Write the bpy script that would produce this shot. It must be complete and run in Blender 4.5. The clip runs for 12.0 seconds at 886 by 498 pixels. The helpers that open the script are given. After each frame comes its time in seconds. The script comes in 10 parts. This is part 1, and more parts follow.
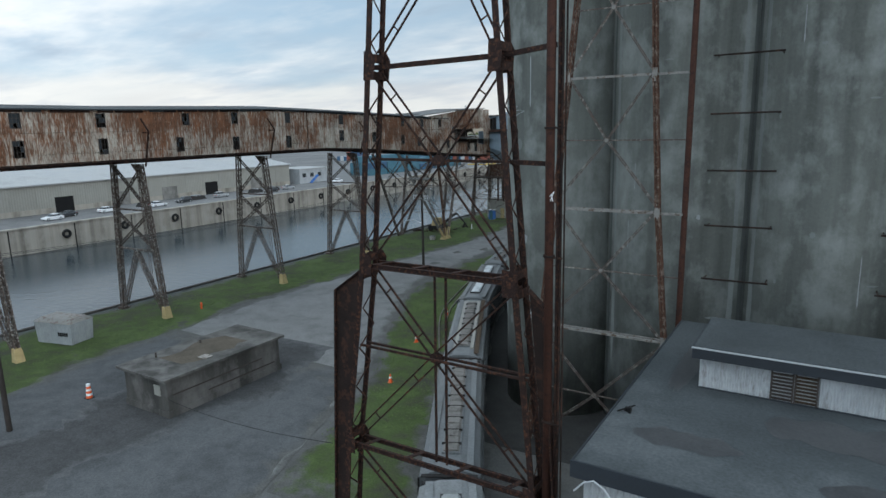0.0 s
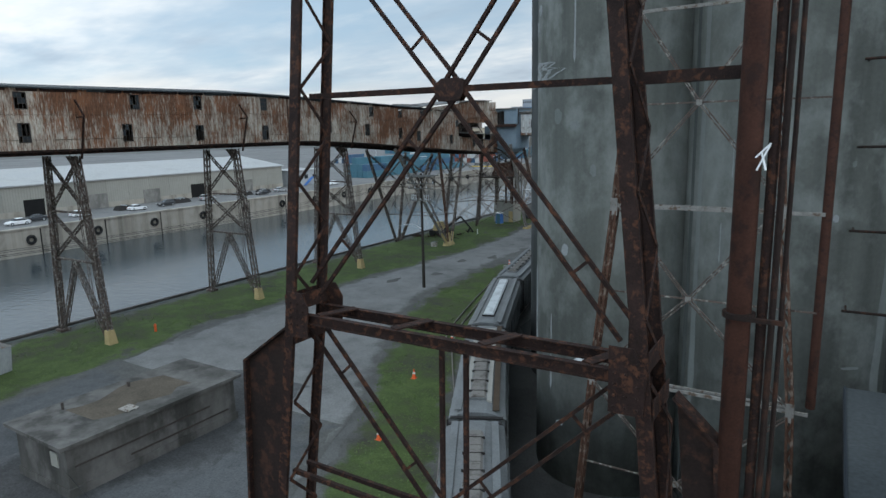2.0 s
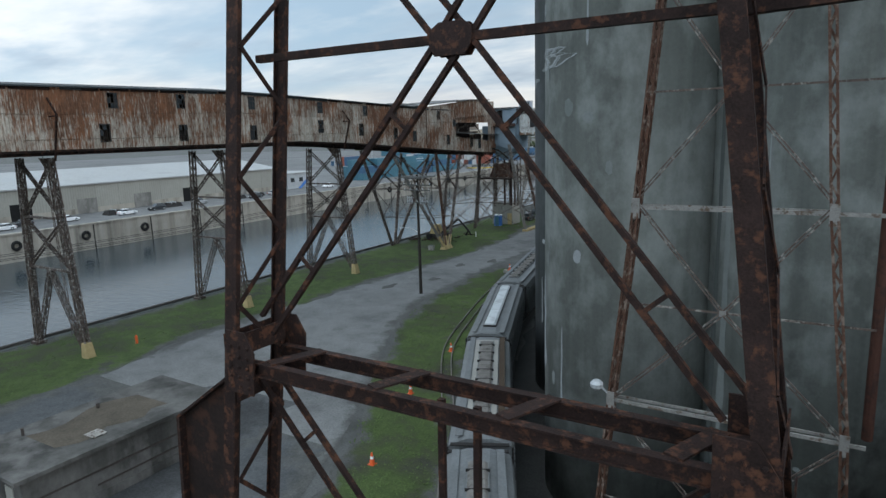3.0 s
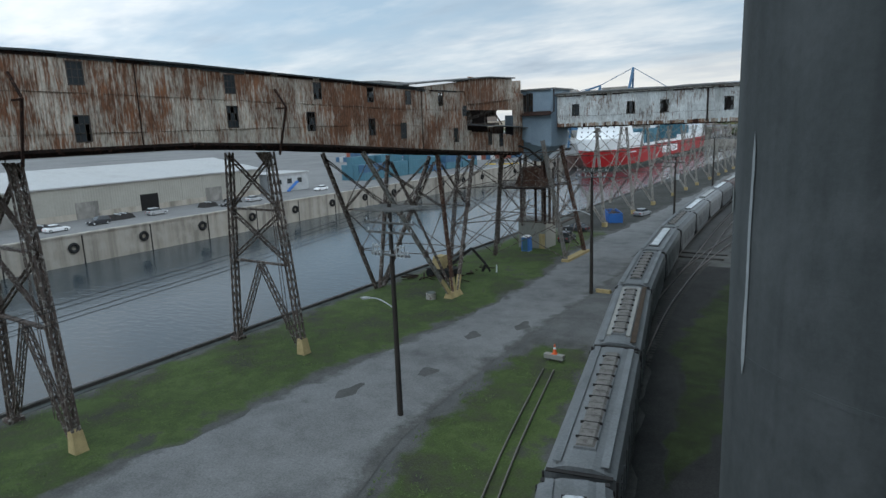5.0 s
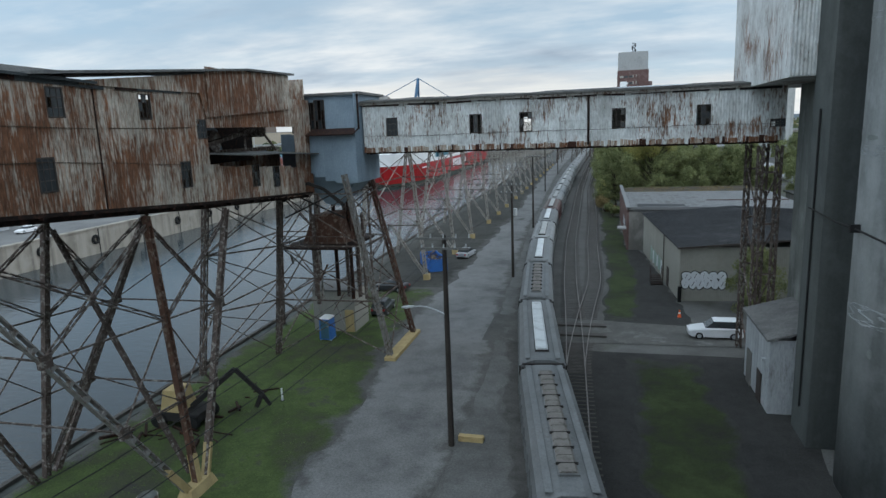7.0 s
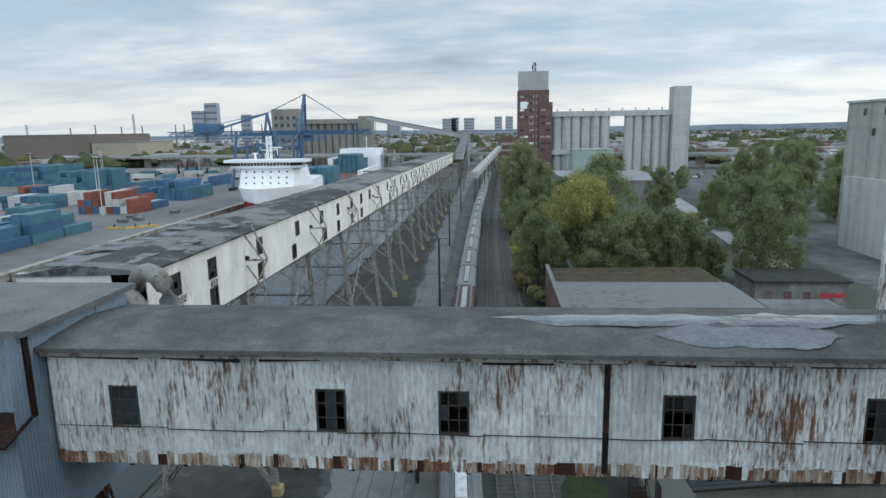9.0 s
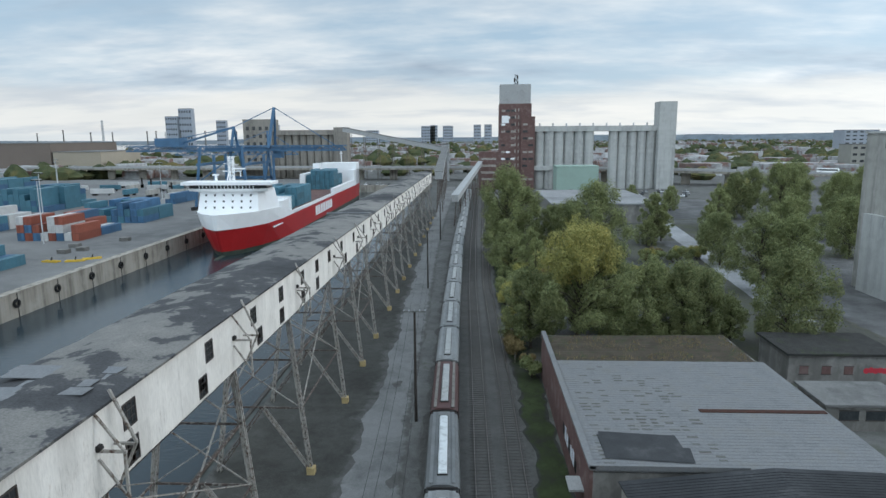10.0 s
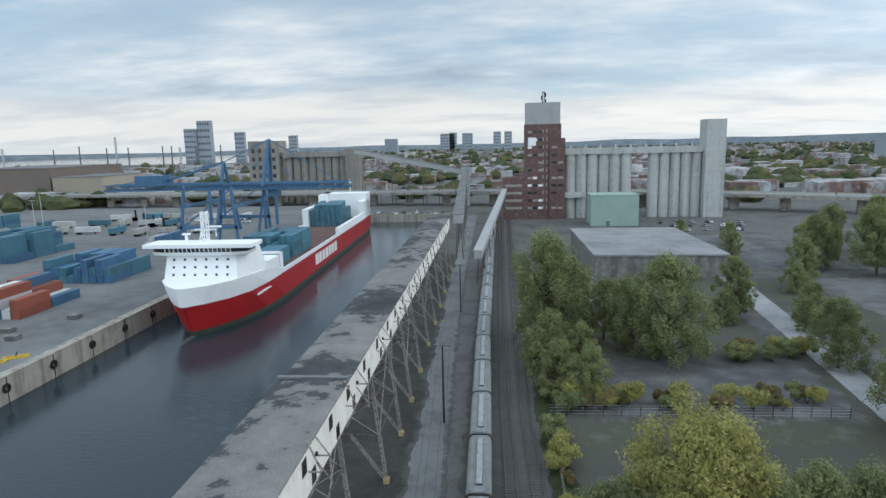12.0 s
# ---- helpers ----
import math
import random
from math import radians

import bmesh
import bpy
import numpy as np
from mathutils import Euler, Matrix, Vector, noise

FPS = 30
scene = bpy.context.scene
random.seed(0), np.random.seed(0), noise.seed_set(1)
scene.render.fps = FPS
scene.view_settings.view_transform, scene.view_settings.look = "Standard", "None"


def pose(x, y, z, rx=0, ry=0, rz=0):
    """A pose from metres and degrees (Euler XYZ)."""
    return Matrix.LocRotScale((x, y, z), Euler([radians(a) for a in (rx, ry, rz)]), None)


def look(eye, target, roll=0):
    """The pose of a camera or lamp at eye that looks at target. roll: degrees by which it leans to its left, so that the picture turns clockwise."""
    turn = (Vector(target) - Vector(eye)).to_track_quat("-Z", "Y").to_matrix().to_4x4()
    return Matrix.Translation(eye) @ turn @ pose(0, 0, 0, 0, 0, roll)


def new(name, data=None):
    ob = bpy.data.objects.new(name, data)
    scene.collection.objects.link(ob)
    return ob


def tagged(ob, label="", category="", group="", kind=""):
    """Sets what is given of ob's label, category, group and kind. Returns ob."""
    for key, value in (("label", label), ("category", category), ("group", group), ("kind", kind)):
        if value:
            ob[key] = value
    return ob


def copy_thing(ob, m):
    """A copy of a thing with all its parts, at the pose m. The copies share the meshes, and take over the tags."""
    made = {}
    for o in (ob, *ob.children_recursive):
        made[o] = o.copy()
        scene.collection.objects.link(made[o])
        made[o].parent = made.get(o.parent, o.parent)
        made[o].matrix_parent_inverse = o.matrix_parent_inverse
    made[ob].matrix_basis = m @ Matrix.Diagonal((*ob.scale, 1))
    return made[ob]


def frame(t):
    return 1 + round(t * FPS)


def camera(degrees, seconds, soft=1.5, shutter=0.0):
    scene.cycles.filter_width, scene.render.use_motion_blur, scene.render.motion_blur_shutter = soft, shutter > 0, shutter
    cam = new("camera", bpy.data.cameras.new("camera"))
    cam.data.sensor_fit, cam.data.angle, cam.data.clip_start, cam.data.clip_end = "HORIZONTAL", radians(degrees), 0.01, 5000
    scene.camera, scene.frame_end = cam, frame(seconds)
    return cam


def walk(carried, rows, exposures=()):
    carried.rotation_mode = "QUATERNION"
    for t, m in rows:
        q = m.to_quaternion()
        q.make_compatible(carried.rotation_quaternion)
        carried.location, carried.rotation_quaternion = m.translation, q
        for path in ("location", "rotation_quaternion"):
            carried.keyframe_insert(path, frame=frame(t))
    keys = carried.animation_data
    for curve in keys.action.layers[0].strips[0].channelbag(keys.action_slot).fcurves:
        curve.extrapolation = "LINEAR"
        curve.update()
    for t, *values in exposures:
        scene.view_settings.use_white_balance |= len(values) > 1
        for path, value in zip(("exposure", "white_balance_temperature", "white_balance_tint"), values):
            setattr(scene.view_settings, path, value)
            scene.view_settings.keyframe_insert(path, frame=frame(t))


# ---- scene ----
cam = camera(70.2, 12.0)
PATH = [
    (0, (0.167, -0.848, 20.733), (-0.871, 0.819, 20.353), -1.2),
    (0.5, (-1.514, 1.56, 20.459), (-2.552, 3.227, 20.081), -1.3),
    (1, (-3.308, 4.936, 20.357), (-4.348, 6.603, 19.983), -1.2),
    (1.5, (-4.93, 7.406, 19.403), (-5.971, 9.073, 19.033), -1.3),
    (2, (-6.787, 9.837, 18.837), (-7.829, 11.504, 18.471), -1.3),
    (2.5, (-7.899, 11.952, 18.728), (-8.934, 13.625, 18.366), -1.4),
    (2.7, (-7.94, 11.957, 18.701), (-8.975, 13.63, 18.339), -1.5),
    (4.3, (-18.399, 28.874, 16.926), (-19.439, 30.548, 16.581), -2.3),
    (4.5, (-20.419, 32.821, 17.093), (-21.465, 34.49, 16.744), -2.3),
    (5, (-24.911, 42.162, 18.534), (-25.994, 43.799, 18.152), -2.2),
    (5.2, (-26.487, 46.06, 18.964), (-27.581, 47.687, 18.572), -2.4),
    (5.5, (-30.333, 51.087, 18.4), (-31.415, 52.726, 18.021), -2.4),
    (6, (-34.858, 58.805, 18.113), (-35.8, 60.528, 17.731), -2.5),
    (6.5, (-37.185, 64.292, 18.515), (-37.785, 66.159, 18.124), -2.1),
    (6.7, (-38.086, 66.547, 18.815), (-38.628, 68.435, 18.437), -2.1),
    (8.3, (-43.152, 94.44, 25.819), (-43.416, 96.385, 25.435), -1.1),
    (8.5, (-43.384, 97.462, 26.641), (-43.622, 99.412, 26.264), -0.9),
    (8.7, (-43.59, 100.11, 27.683), (-43.793, 102.062, 27.301), -0.9),
    (9, (-43.93, 103.703, 29.234), (-44.091, 105.661, 28.863), -0.9),
    (9.3, (-44.237, 107.728, 30.864), (-44.352, 109.685, 30.47), -1.8),
    (9.5, (-44.549, 111.294, 31.369), (-44.662, 113.258, 31.008), -0.5),
    (10, (-45.117, 122.086, 34.037), (-45.21, 124.053, 33.685), -0.4),
    (10.5, (-45.411, 132.959, 37.296), (-45.488, 134.927, 36.946), -0.6),
    (11, (-45.544, 143.323, 40.313), (-45.608, 145.292, 39.969), -0.8),
    (11.5, (-46.248, 154.246, 43.34), (-46.367, 156.214, 43.002), -1.0),
    (12, (-46.971, 165.112, 45.309), (-47.129, 167.078, 44.974), -1.3),
]
walk(cam, [(t, look(eye, target, roll)) for t, eye, target, roll in PATH])

# ---- world, sun ----
world = bpy.data.worlds.new("sky")
scene.world = world
world.use_nodes = True
wn, wl = world.node_tree.nodes, world.node_tree.links
wn.clear()


def wmath(op, a, b=None, clamp=False):
    x = wn.new("ShaderNodeMath")
    x.operation, x.use_clamp = op, clamp
    for sock, val in zip(x.inputs, (a, b)):
        if val is None:
            continue
        if isinstance(val, (int, float)):
            sock.default_value = val
        else:
            wl.new(val, sock)
    return x.outputs[0]


def wramp(fac, stops):
    r = wn.new("ShaderNodeValToRGB")
    e = r.color_ramp.elements
    while len(e) < len(stops):
        e.new(0.5)
    for el, (pos, col) in zip(e, stops):
        el.position, el.color = pos, (*col, 1)
    wl.new(fac, r.inputs[0])
    return r.outputs[0]


def wmix(fac, a, b):
    x = wn.new("ShaderNodeMix")
    x.data_type = "RGBA"
    for sock, val in ((x.inputs[0], fac), (x.inputs[6], a), (x.inputs[7], b)):
        if hasattr(val, "is_linked"):
            wl.new(val, sock)
        else:
            sock.default_value = val if isinstance(val, (int, float)) else (*val, 1)
    return x.outputs[2]


w_sky = wn.new("ShaderNodeTexSky")
w_sky.sky_type, w_sky.sun_disc = "NISHITA", False
w_sky.sun_elevation, w_sky.sun_rotation = radians(20), radians(80)
w_scale = wn.new("ShaderNodeVectorMath")
w_scale.operation = "SCALE"
w_scale.inputs["Scale"].default_value = 0.1
wl.new(w_sky.outputs[0], w_scale.inputs[0])
w_co, w_sep = wn.new("ShaderNodeTexCoord"), wn.new("ShaderNodeSeparateXYZ")
wl.new(w_co.outputs["Generated"], w_sep.inputs[0])
w_z = wmath("MAXIMUM", w_sep.outputs[2], 0.0)
w_den = wmath("ADD", w_z, 0.15)
w_uv = wn.new("ShaderNodeCombineXYZ")
wl.new(wmath("DIVIDE", w_sep.outputs[0], w_den), w_uv.inputs[0])
wl.new(wmath("DIVIDE", w_sep.outputs[1], w_den), w_uv.inputs[1])


def wnoise(scale, detail, rough, shift=0.0):
    mp, t = wn.new("ShaderNodeMapping"), wn.new("ShaderNodeTexNoise")
    mp.inputs["Location"].default_value = (shift, shift * 0.7, 0)
    mp.inputs["Rotation"].default_value = (0, 0, 0.2)
    mp.inputs["Scale"].default_value = (0.85, 1.4, 1)
    t.inputs["Scale"].default_value, t.inputs["Detail"].default_value, t.inputs["Roughness"].default_value = scale, detail, rough
    wl.new(w_uv.outputs[0], mp.inputs[0])
    wl.new(mp.outputs[0], t.inputs["Vector"])
    return t.outputs[0]


# a broken cloud deck, pale blue between grey-blue and cream clouds, thinning to a bright rim at the horizon
w_cover = wramp(wmath("ADD", wmath("MULTIPLY", wnoise(0.5, 6, 0.55), 0.7), wmath("MULTIPLY", wnoise(1.7, 5, 0.6, 3.0), 0.3)), [(0.40, (0, 0, 0)), (0.58, (1, 1, 1))])
w_shade = wramp(wnoise(0.9, 5, 0.55, 9.0), [(0.34, (0.42, 0.52, 0.63)), (0.46, (0.64, 0.74, 0.83)), (0.58, (1.0, 1.02, 1.02))])
w_blue = wmix(0.75, w_scale.outputs[0], (0.58, 0.76, 0.92))
w_deck = wmix(w_cover, w_blue, w_shade)
w_edge = wmath("ADD", w_z, wmath("MULTIPLY", wmath("SUBTRACT", wnoise(0.8, 5, 0.6, 15.0), 0.5), 0.09))
w_rim = wramp(w_edge, [(0.0, (0.6, 0.6, 0.6)), (0.02, (0.85, 0.85, 0.85)), (0.06, (0.75, 0.75, 0.75)), (0.085, (0.12, 0.12, 0.12)), (0.12, (0, 0, 0))])
w_rimcol = wramp(wnoise(0.9, 5, 0.55, 5.0), [(0.36, (0.78, 0.79, 0.80)), (0.52, (1.04, 1.0, 0.93))])
w_all = wmix(w_rim, w_deck, w_rimcol)
# the cloud is brighter towards the low sun
w_side = wmath("MULTIPLY_ADD", w_sep.outputs[0], 0.12)
w_side.node.inputs[2].default_value = 1.12
w_side = wmath("ADD", w_side, wmath("MULTIPLY", w_sep.outputs[1], -0.3))
# the high cloud over the basin is the brightest, the high cloud ahead the darkest
w_over = wmath("MULTIPLY", wmath("MULTIPLY", w_z, w_z), wmath("MULTIPLY", wmath("MINIMUM", w_sep.outputs[0], 0.0), -0.9))
w_ahead = wmath("MULTIPLY", wmath("MULTIPLY", w_z, wmath("MAXIMUM", w_sep.outputs[1], 0.0)), -0.7)
w_side = wmath("ADD", w_side, wmath("ADD", w_over, w_ahead))
w_high = wmath("MULTIPLY_ADD", w_z, 0.55)
w_high.node.inputs[2].default_value = 1.12
w_bg, w_out = wn.new("ShaderNodeBackground"), wn.new("ShaderNodeOutputWorld")
w_cool = wn.new("ShaderNodeMix")
w_cool.data_type, w_cool.blend_type = "RGBA", "MULTIPLY"
w_cool.inputs[0].default_value = 1.0
wl.new(w_all, w_cool.inputs[6])
w_cool.inputs[7].default_value = (0.945, 0.99, 1.03, 1)
wl.new(w_cool.outputs[2], w_bg.inputs[0])
wl.new(wmath("MULTIPLY", w_side, w_high), w_bg.inputs[1])
wl.new(w_bg.outputs[0], w_out.inputs[0])
sun = new("sun", bpy.data.lights.new("sun", "SUN"))
sun.data.energy, sun.data.angle, sun.data.color = 0.75, radians(35), (0.97, 0.97, 0.98)
sun.matrix_world = look((0, 0, 0), (-1.0, -0.15, -0.42))


# ---- mesh tools ----
class Geo:
    """Collects vertices and faces in world metres."""

    def __init__(self):
        self.v, self.f, self.spread = [], [], None

    def add(self, verts, faces):
        n = len(self.v)
        self.v += [tuple(p) for p in verts]
        self.f += [tuple(i + n for i in f) for f in faces]
        return self

    def box(self, x0, y0, z0, x1, y1, z1):
        return self.add([(x0, y0, z0), (x1, y0, z0), (x1, y1, z0), (x0, y1, z0), (x0, y0, z1), (x1, y0, z1), (x1, y1, z1), (x0, y1, z1)],
                        [(3, 2, 1, 0), (4, 5, 6, 7), (0, 1, 5, 4), (1, 2, 6, 5), (2, 3, 7, 6), (3, 0, 4, 7)])

    def beam(self, p, q, w, h=None, up=(0, 0, 1)):
        p, q = Vector(p), Vector(q)
        d = (q - p).normalized()
        u = Vector(up)
        if abs(d.dot(u)) > 0.97:
            u = Vector((0, 1, 0)) if abs(d.y) < 0.9 else Vector((1, 0, 0))
        s = d.cross(u).normalized() * (w / 2)
        t = s.cross(d).normalized() * ((h or w) / 2)
        return self.add([p - s - t, p + s - t, p + s + t, p - s + t, q - s - t, q + s - t, q + s + t, q - s + t],
                        [(0, 1, 2, 3), (7, 6, 5, 4), (0, 4, 5, 1), (1, 5, 6, 2), (2, 6, 7, 3), (3, 7, 4, 0)])

    def cyl(self, p, q, r, r2=None, n=10, caps=True):
        p, q = Vector(p), Vector(q)
        d = (q - p).normalized()
        u = d.cross(Vector((0, 0, 1)) if abs(d.z) < 0.9 else Vector((1, 0, 0))).normalized()
        w = d.cross(u)
        r2 = r if r2 is None else r2
        ring = [math.tau * i / n for i in range(n)]
        vs = [p + r * (math.cos(a) * u + math.sin(a) * w) for a in ring] + [q + r2 * (math.cos(a) * u + math.sin(a) * w) for a in ring]
        fs = [(i, (i + 1) % n, n + (i + 1) % n, n + i) for i in range(n)]
        if caps:
            fs += [tuple(range(n - 1, -1, -1)), tuple(range(n, 2 * n))]
        return self.add(vs, fs)

    def loft(self, rings, closed=True, caps=True):
        """Rings of equally many points, joined in order."""
        n = len(rings[0])
        vs = [p for ring in rings for p in ring]
        fs = []
        for k in range(len(rings) - 1):
            for i in range(n if closed else n - 1):
                a, b = k * n + i, k * n + (i + 1) % n
                fs.append((a, b, b + n, a + n))
        if caps and closed:
            fs += [tuple(range(n - 1, -1, -1)), tuple(range((len(rings) - 1) * n, len(rings) * n))]
        return self.add(vs, fs)

    def tube(self, pts, r, n=6):
        """One bent round tube through the points."""
        pts, rings = [Vector(p) for p in pts], []
        for i, p in enumerate(pts):
            d = (pts[min(i + 1, len(pts) - 1)] - pts[max(i - 1, 0)]).normalized()
            u = d.cross(Vector((0, 0, 1)) if abs(d.z) < 0.9 else Vector((0, 1, 0))).normalized()
            w = d.cross(u)
            rings.append([p + r * (math.cos(math.tau * k / n) * u + math.sin(math.tau * k / n) * w) for k in range(n)])
        return self.loft(rings)

    def laced(self, p, q, w, d, bar, n, across=(1, 0, 0), both=True):
        """A laced column: four corner bars with zigzag lacing on its faces."""
        p, q, a = Vector(p), Vector(q), Vector(across).normalized()
        ax = (q - p).normalized()
        b = ax.cross(a).normalized()
        a = b.cross(ax).normalized()
        for s in (-1, 1):
            for t in (-1, 1):
                o = a * (s * w / 2) + b * (t * d / 2)
                self.beam(p + o, q + o, bar, bar, up=a)
        for t in (-1, 1):
            for k in range(n):
                s = 1 if k % 2 else -1
                o = b * (t * d / 2)
                self.beam(p.lerp(q, k / n) + a * (s * w / 2) + o, p.lerp(q, (k + 1) / n) - a * (s * w / 2) + o, bar * 0.7, bar * 0.35, up=b)
            if both:
                for k in range(n):
                    s = 1 if k % 2 else -1
                    o = a * (t * w / 2)
                    self.beam(p.lerp(q, k / n) + b * (s * d / 2) + o, p.lerp(q, (k + 1) / n) - b * (s * d / 2) + o, bar * 0.35, bar * 0.7, up=b)
        return self


ORIGIN = {}


def thing(name, x, y, z, label, category, group="", kind=""):
    """An Empty at the base of a thing."""
    ob = new(name)
    ob.location = (x, y, z)
    ob.empty_display_size = 0.3
    ORIGIN[ob.name] = Vector((x, y, z))
    return tagged(ob, label, category, group, kind)


def part(name, geo, material, parent=None, label="", smooth=False, kind="", category=""):
    """Links a Geo as one mesh object under a thing or part."""
    o = ORIGIN.get(parent.name, Vector()) if parent else Vector()
    me = bpy.data.meshes.new(name)
    me.from_pydata([(x - o.x, y - o.y, z - o.z) for x, y, z in geo.v], [], geo.f)
    me.materials.append(material)
    if smooth:
        me.polygons.foreach_set("use_smooth", [True] * len(me.polygons))
    if geo.spread:
        me.attributes.new("spread", "FLOAT", "POINT").data.foreach_set("value", geo.spread)
    me.update()
    ob = new(name, me)
    if parent:
        ob.parent = parent
    ORIGIN[ob.name] = o
    return tagged(ob, label, category, "", kind)



def piece(name, mesh, material, parent, m, label=""):
    """One of many alike pieces: an object of its own on a shared mesh, at the world pose m."""
    ob = new(name, mesh)
    if not mesh.materials:
        mesh.materials.append(material)
    ob.parent = parent
    ob.matrix_basis = Matrix.Translation(-ORIGIN.get(parent.name, Vector())) @ m
    return tagged(ob, label)


def mesh_of(name, geo):
    me = bpy.data.meshes.new(name)
    me.from_pydata(geo.v, [], geo.f)
    me.update()
    return me


SHEETS = {}


def sheet_mesh(w, h, ribs, material, depth=0.05):
    """A corrugated sheet, w wide along x and h high along z, whose ribs stand out towards -y; closed at the back."""
    key = (round(w, 2), round(h, 2), ribs, material.name)
    if key not in SHEETS:
        g, n = Geo(), 2 * ribs + 1
        xs = [w * i / (n - 1) for i in range(n)]
        ys = [-depth * (0.35 if i % 2 else 1.0) for i in range(n)]
        low = [(x, y, 0) for x, y in zip(xs, ys)] + [(w, 0, 0), (0, 0, 0)]
        g.loft([low, [(x, y, h) for x, y, _ in low]])
        SHEETS[key] = mesh_of("siding_sheet", g)
        SHEETS[key].materials.append(material)
    return SHEETS[key]
# ---- materials ----
def material(name, rough=0.8, metal=0.0):
    m = bpy.data.materials.new(name)
    m.use_nodes = True
    b = m.node_tree.nodes["Principled BSDF"]
    b.inputs["Roughness"].default_value, b.inputs["Metallic"].default_value = rough, metal
    if rough >= 0.7:
        b.inputs["Specular IOR Level"].default_value = 0.2
    return m, m.node_tree.nodes, m.node_tree.links, b


def noise_node(m, scale, detail=6, rough=0.6, stretch=(1, 1, 1), shift=0.0):
    n, l = m.node_tree.nodes, m.node_tree.links
    c, mp, t = n.new("ShaderNodeNewGeometry"), n.new("ShaderNodeMapping"), n.new("ShaderNodeTexNoise")
    mp.inputs["Scale"].default_value = stretch
    mp.inputs["Location"].default_value = (shift, shift, shift)
    t.inputs["Scale"].default_value, t.inputs["Detail"].default_value, t.inputs["Roughness"].default_value = scale, detail, rough
    l.new(c.outputs["Position"], mp.inputs[0])
    l.new(mp.outputs[0], t.inputs["Vector"])
    return t.outputs[0]


def ramp(m, fac, stops):
    r = m.node_tree.nodes.new("ShaderNodeValToRGB")
    e = r.color_ramp.elements
    while len(e) < len(stops):
        e.new(0.5)
    for el, (pos, col) in zip(e, stops):
        el.position, el.color = pos, (*col, 1)
    m.node_tree.links.new(fac, r.inputs[0])
    return r.outputs[0]


def mix(m, fac, a, b, mode="MIX"):
    x = m.node_tree.nodes.new("ShaderNodeMix")
    x.data_type, x.blend_type = "RGBA", mode
    for sock, val in ((x.inputs[0], fac), (x.inputs[6], a), (x.inputs[7], b)):
        if hasattr(val, "is_linked"):
            m.node_tree.links.new(val, sock)
        else:
            sock.default_value = val if isinstance(val, (int, float)) else (*val, 1)
    return x.outputs[2]


def math_node(m, op, a, b, c=None):
    x = m.node_tree.nodes.new("ShaderNodeMath")
    x.operation = op
    for sock, val in zip(x.inputs, (a, b, c)):
        if val is None:
            continue
        if isinstance(val, (int, float)):
            sock.default_value = val
        else:
            m.node_tree.links.new(val, sock)
    return x.outputs[0]


def bump(m, height, bsdf, strength=0.4, distance=0.03):
    b = m.node_tree.nodes.new("ShaderNodeBump")
    b.inputs["Strength"].default_value, b.inputs["Distance"].default_value = strength, distance
    m.node_tree.links.new(height, b.inputs["Height"])
    m.node_tree.links.new(b.outputs[0], bsdf.inputs["Normal"])


def tint(m, col, amount=0.12):
    """Each piece a little lighter or darker than the next."""
    o = m.node_tree.nodes.new("ShaderNodeObjectInfo")
    v = ramp(m, o.outputs["Random"], [(0.0, (1 - amount,) * 3), (1.0, (1 + amount,) * 3)])
    return mix(m, 1.0, col, v, "MULTIPLY")


def plain(name, col, rough=0.7, metal=0.0, vary=0.25, scale=1.5, stain=None, per_piece=0.0, relief=0.2):
    """A surface with two scales of variation and, if given, stains of another colour."""
    m, n, l, b = material(name, rough, metal)
    big, fine = noise_node(m, scale), noise_node(m, scale * 14, 4)
    dark, light = [c * (1 - vary) for c in col], [min(1, c * (1 + vary)) for c in col]
    out = mix(m, 0.4, ramp(m, big, [(0.3, dark), (0.7, light)]), ramp(m, fine, [(0.35, dark), (0.65, light)]))
    if stain:
        out = mix(m, ramp(m, noise_node(m, scale * 2.2, 7, 0.65, shift=7), [(0.52, (0, 0, 0)), (0.62, (1, 1, 1))]), out, stain)
    if per_piece:
        out = tint(m, out, per_piece)
    l.new(out, b.inputs["Base Color"])
    bump(m, fine, b, relief)
    return m


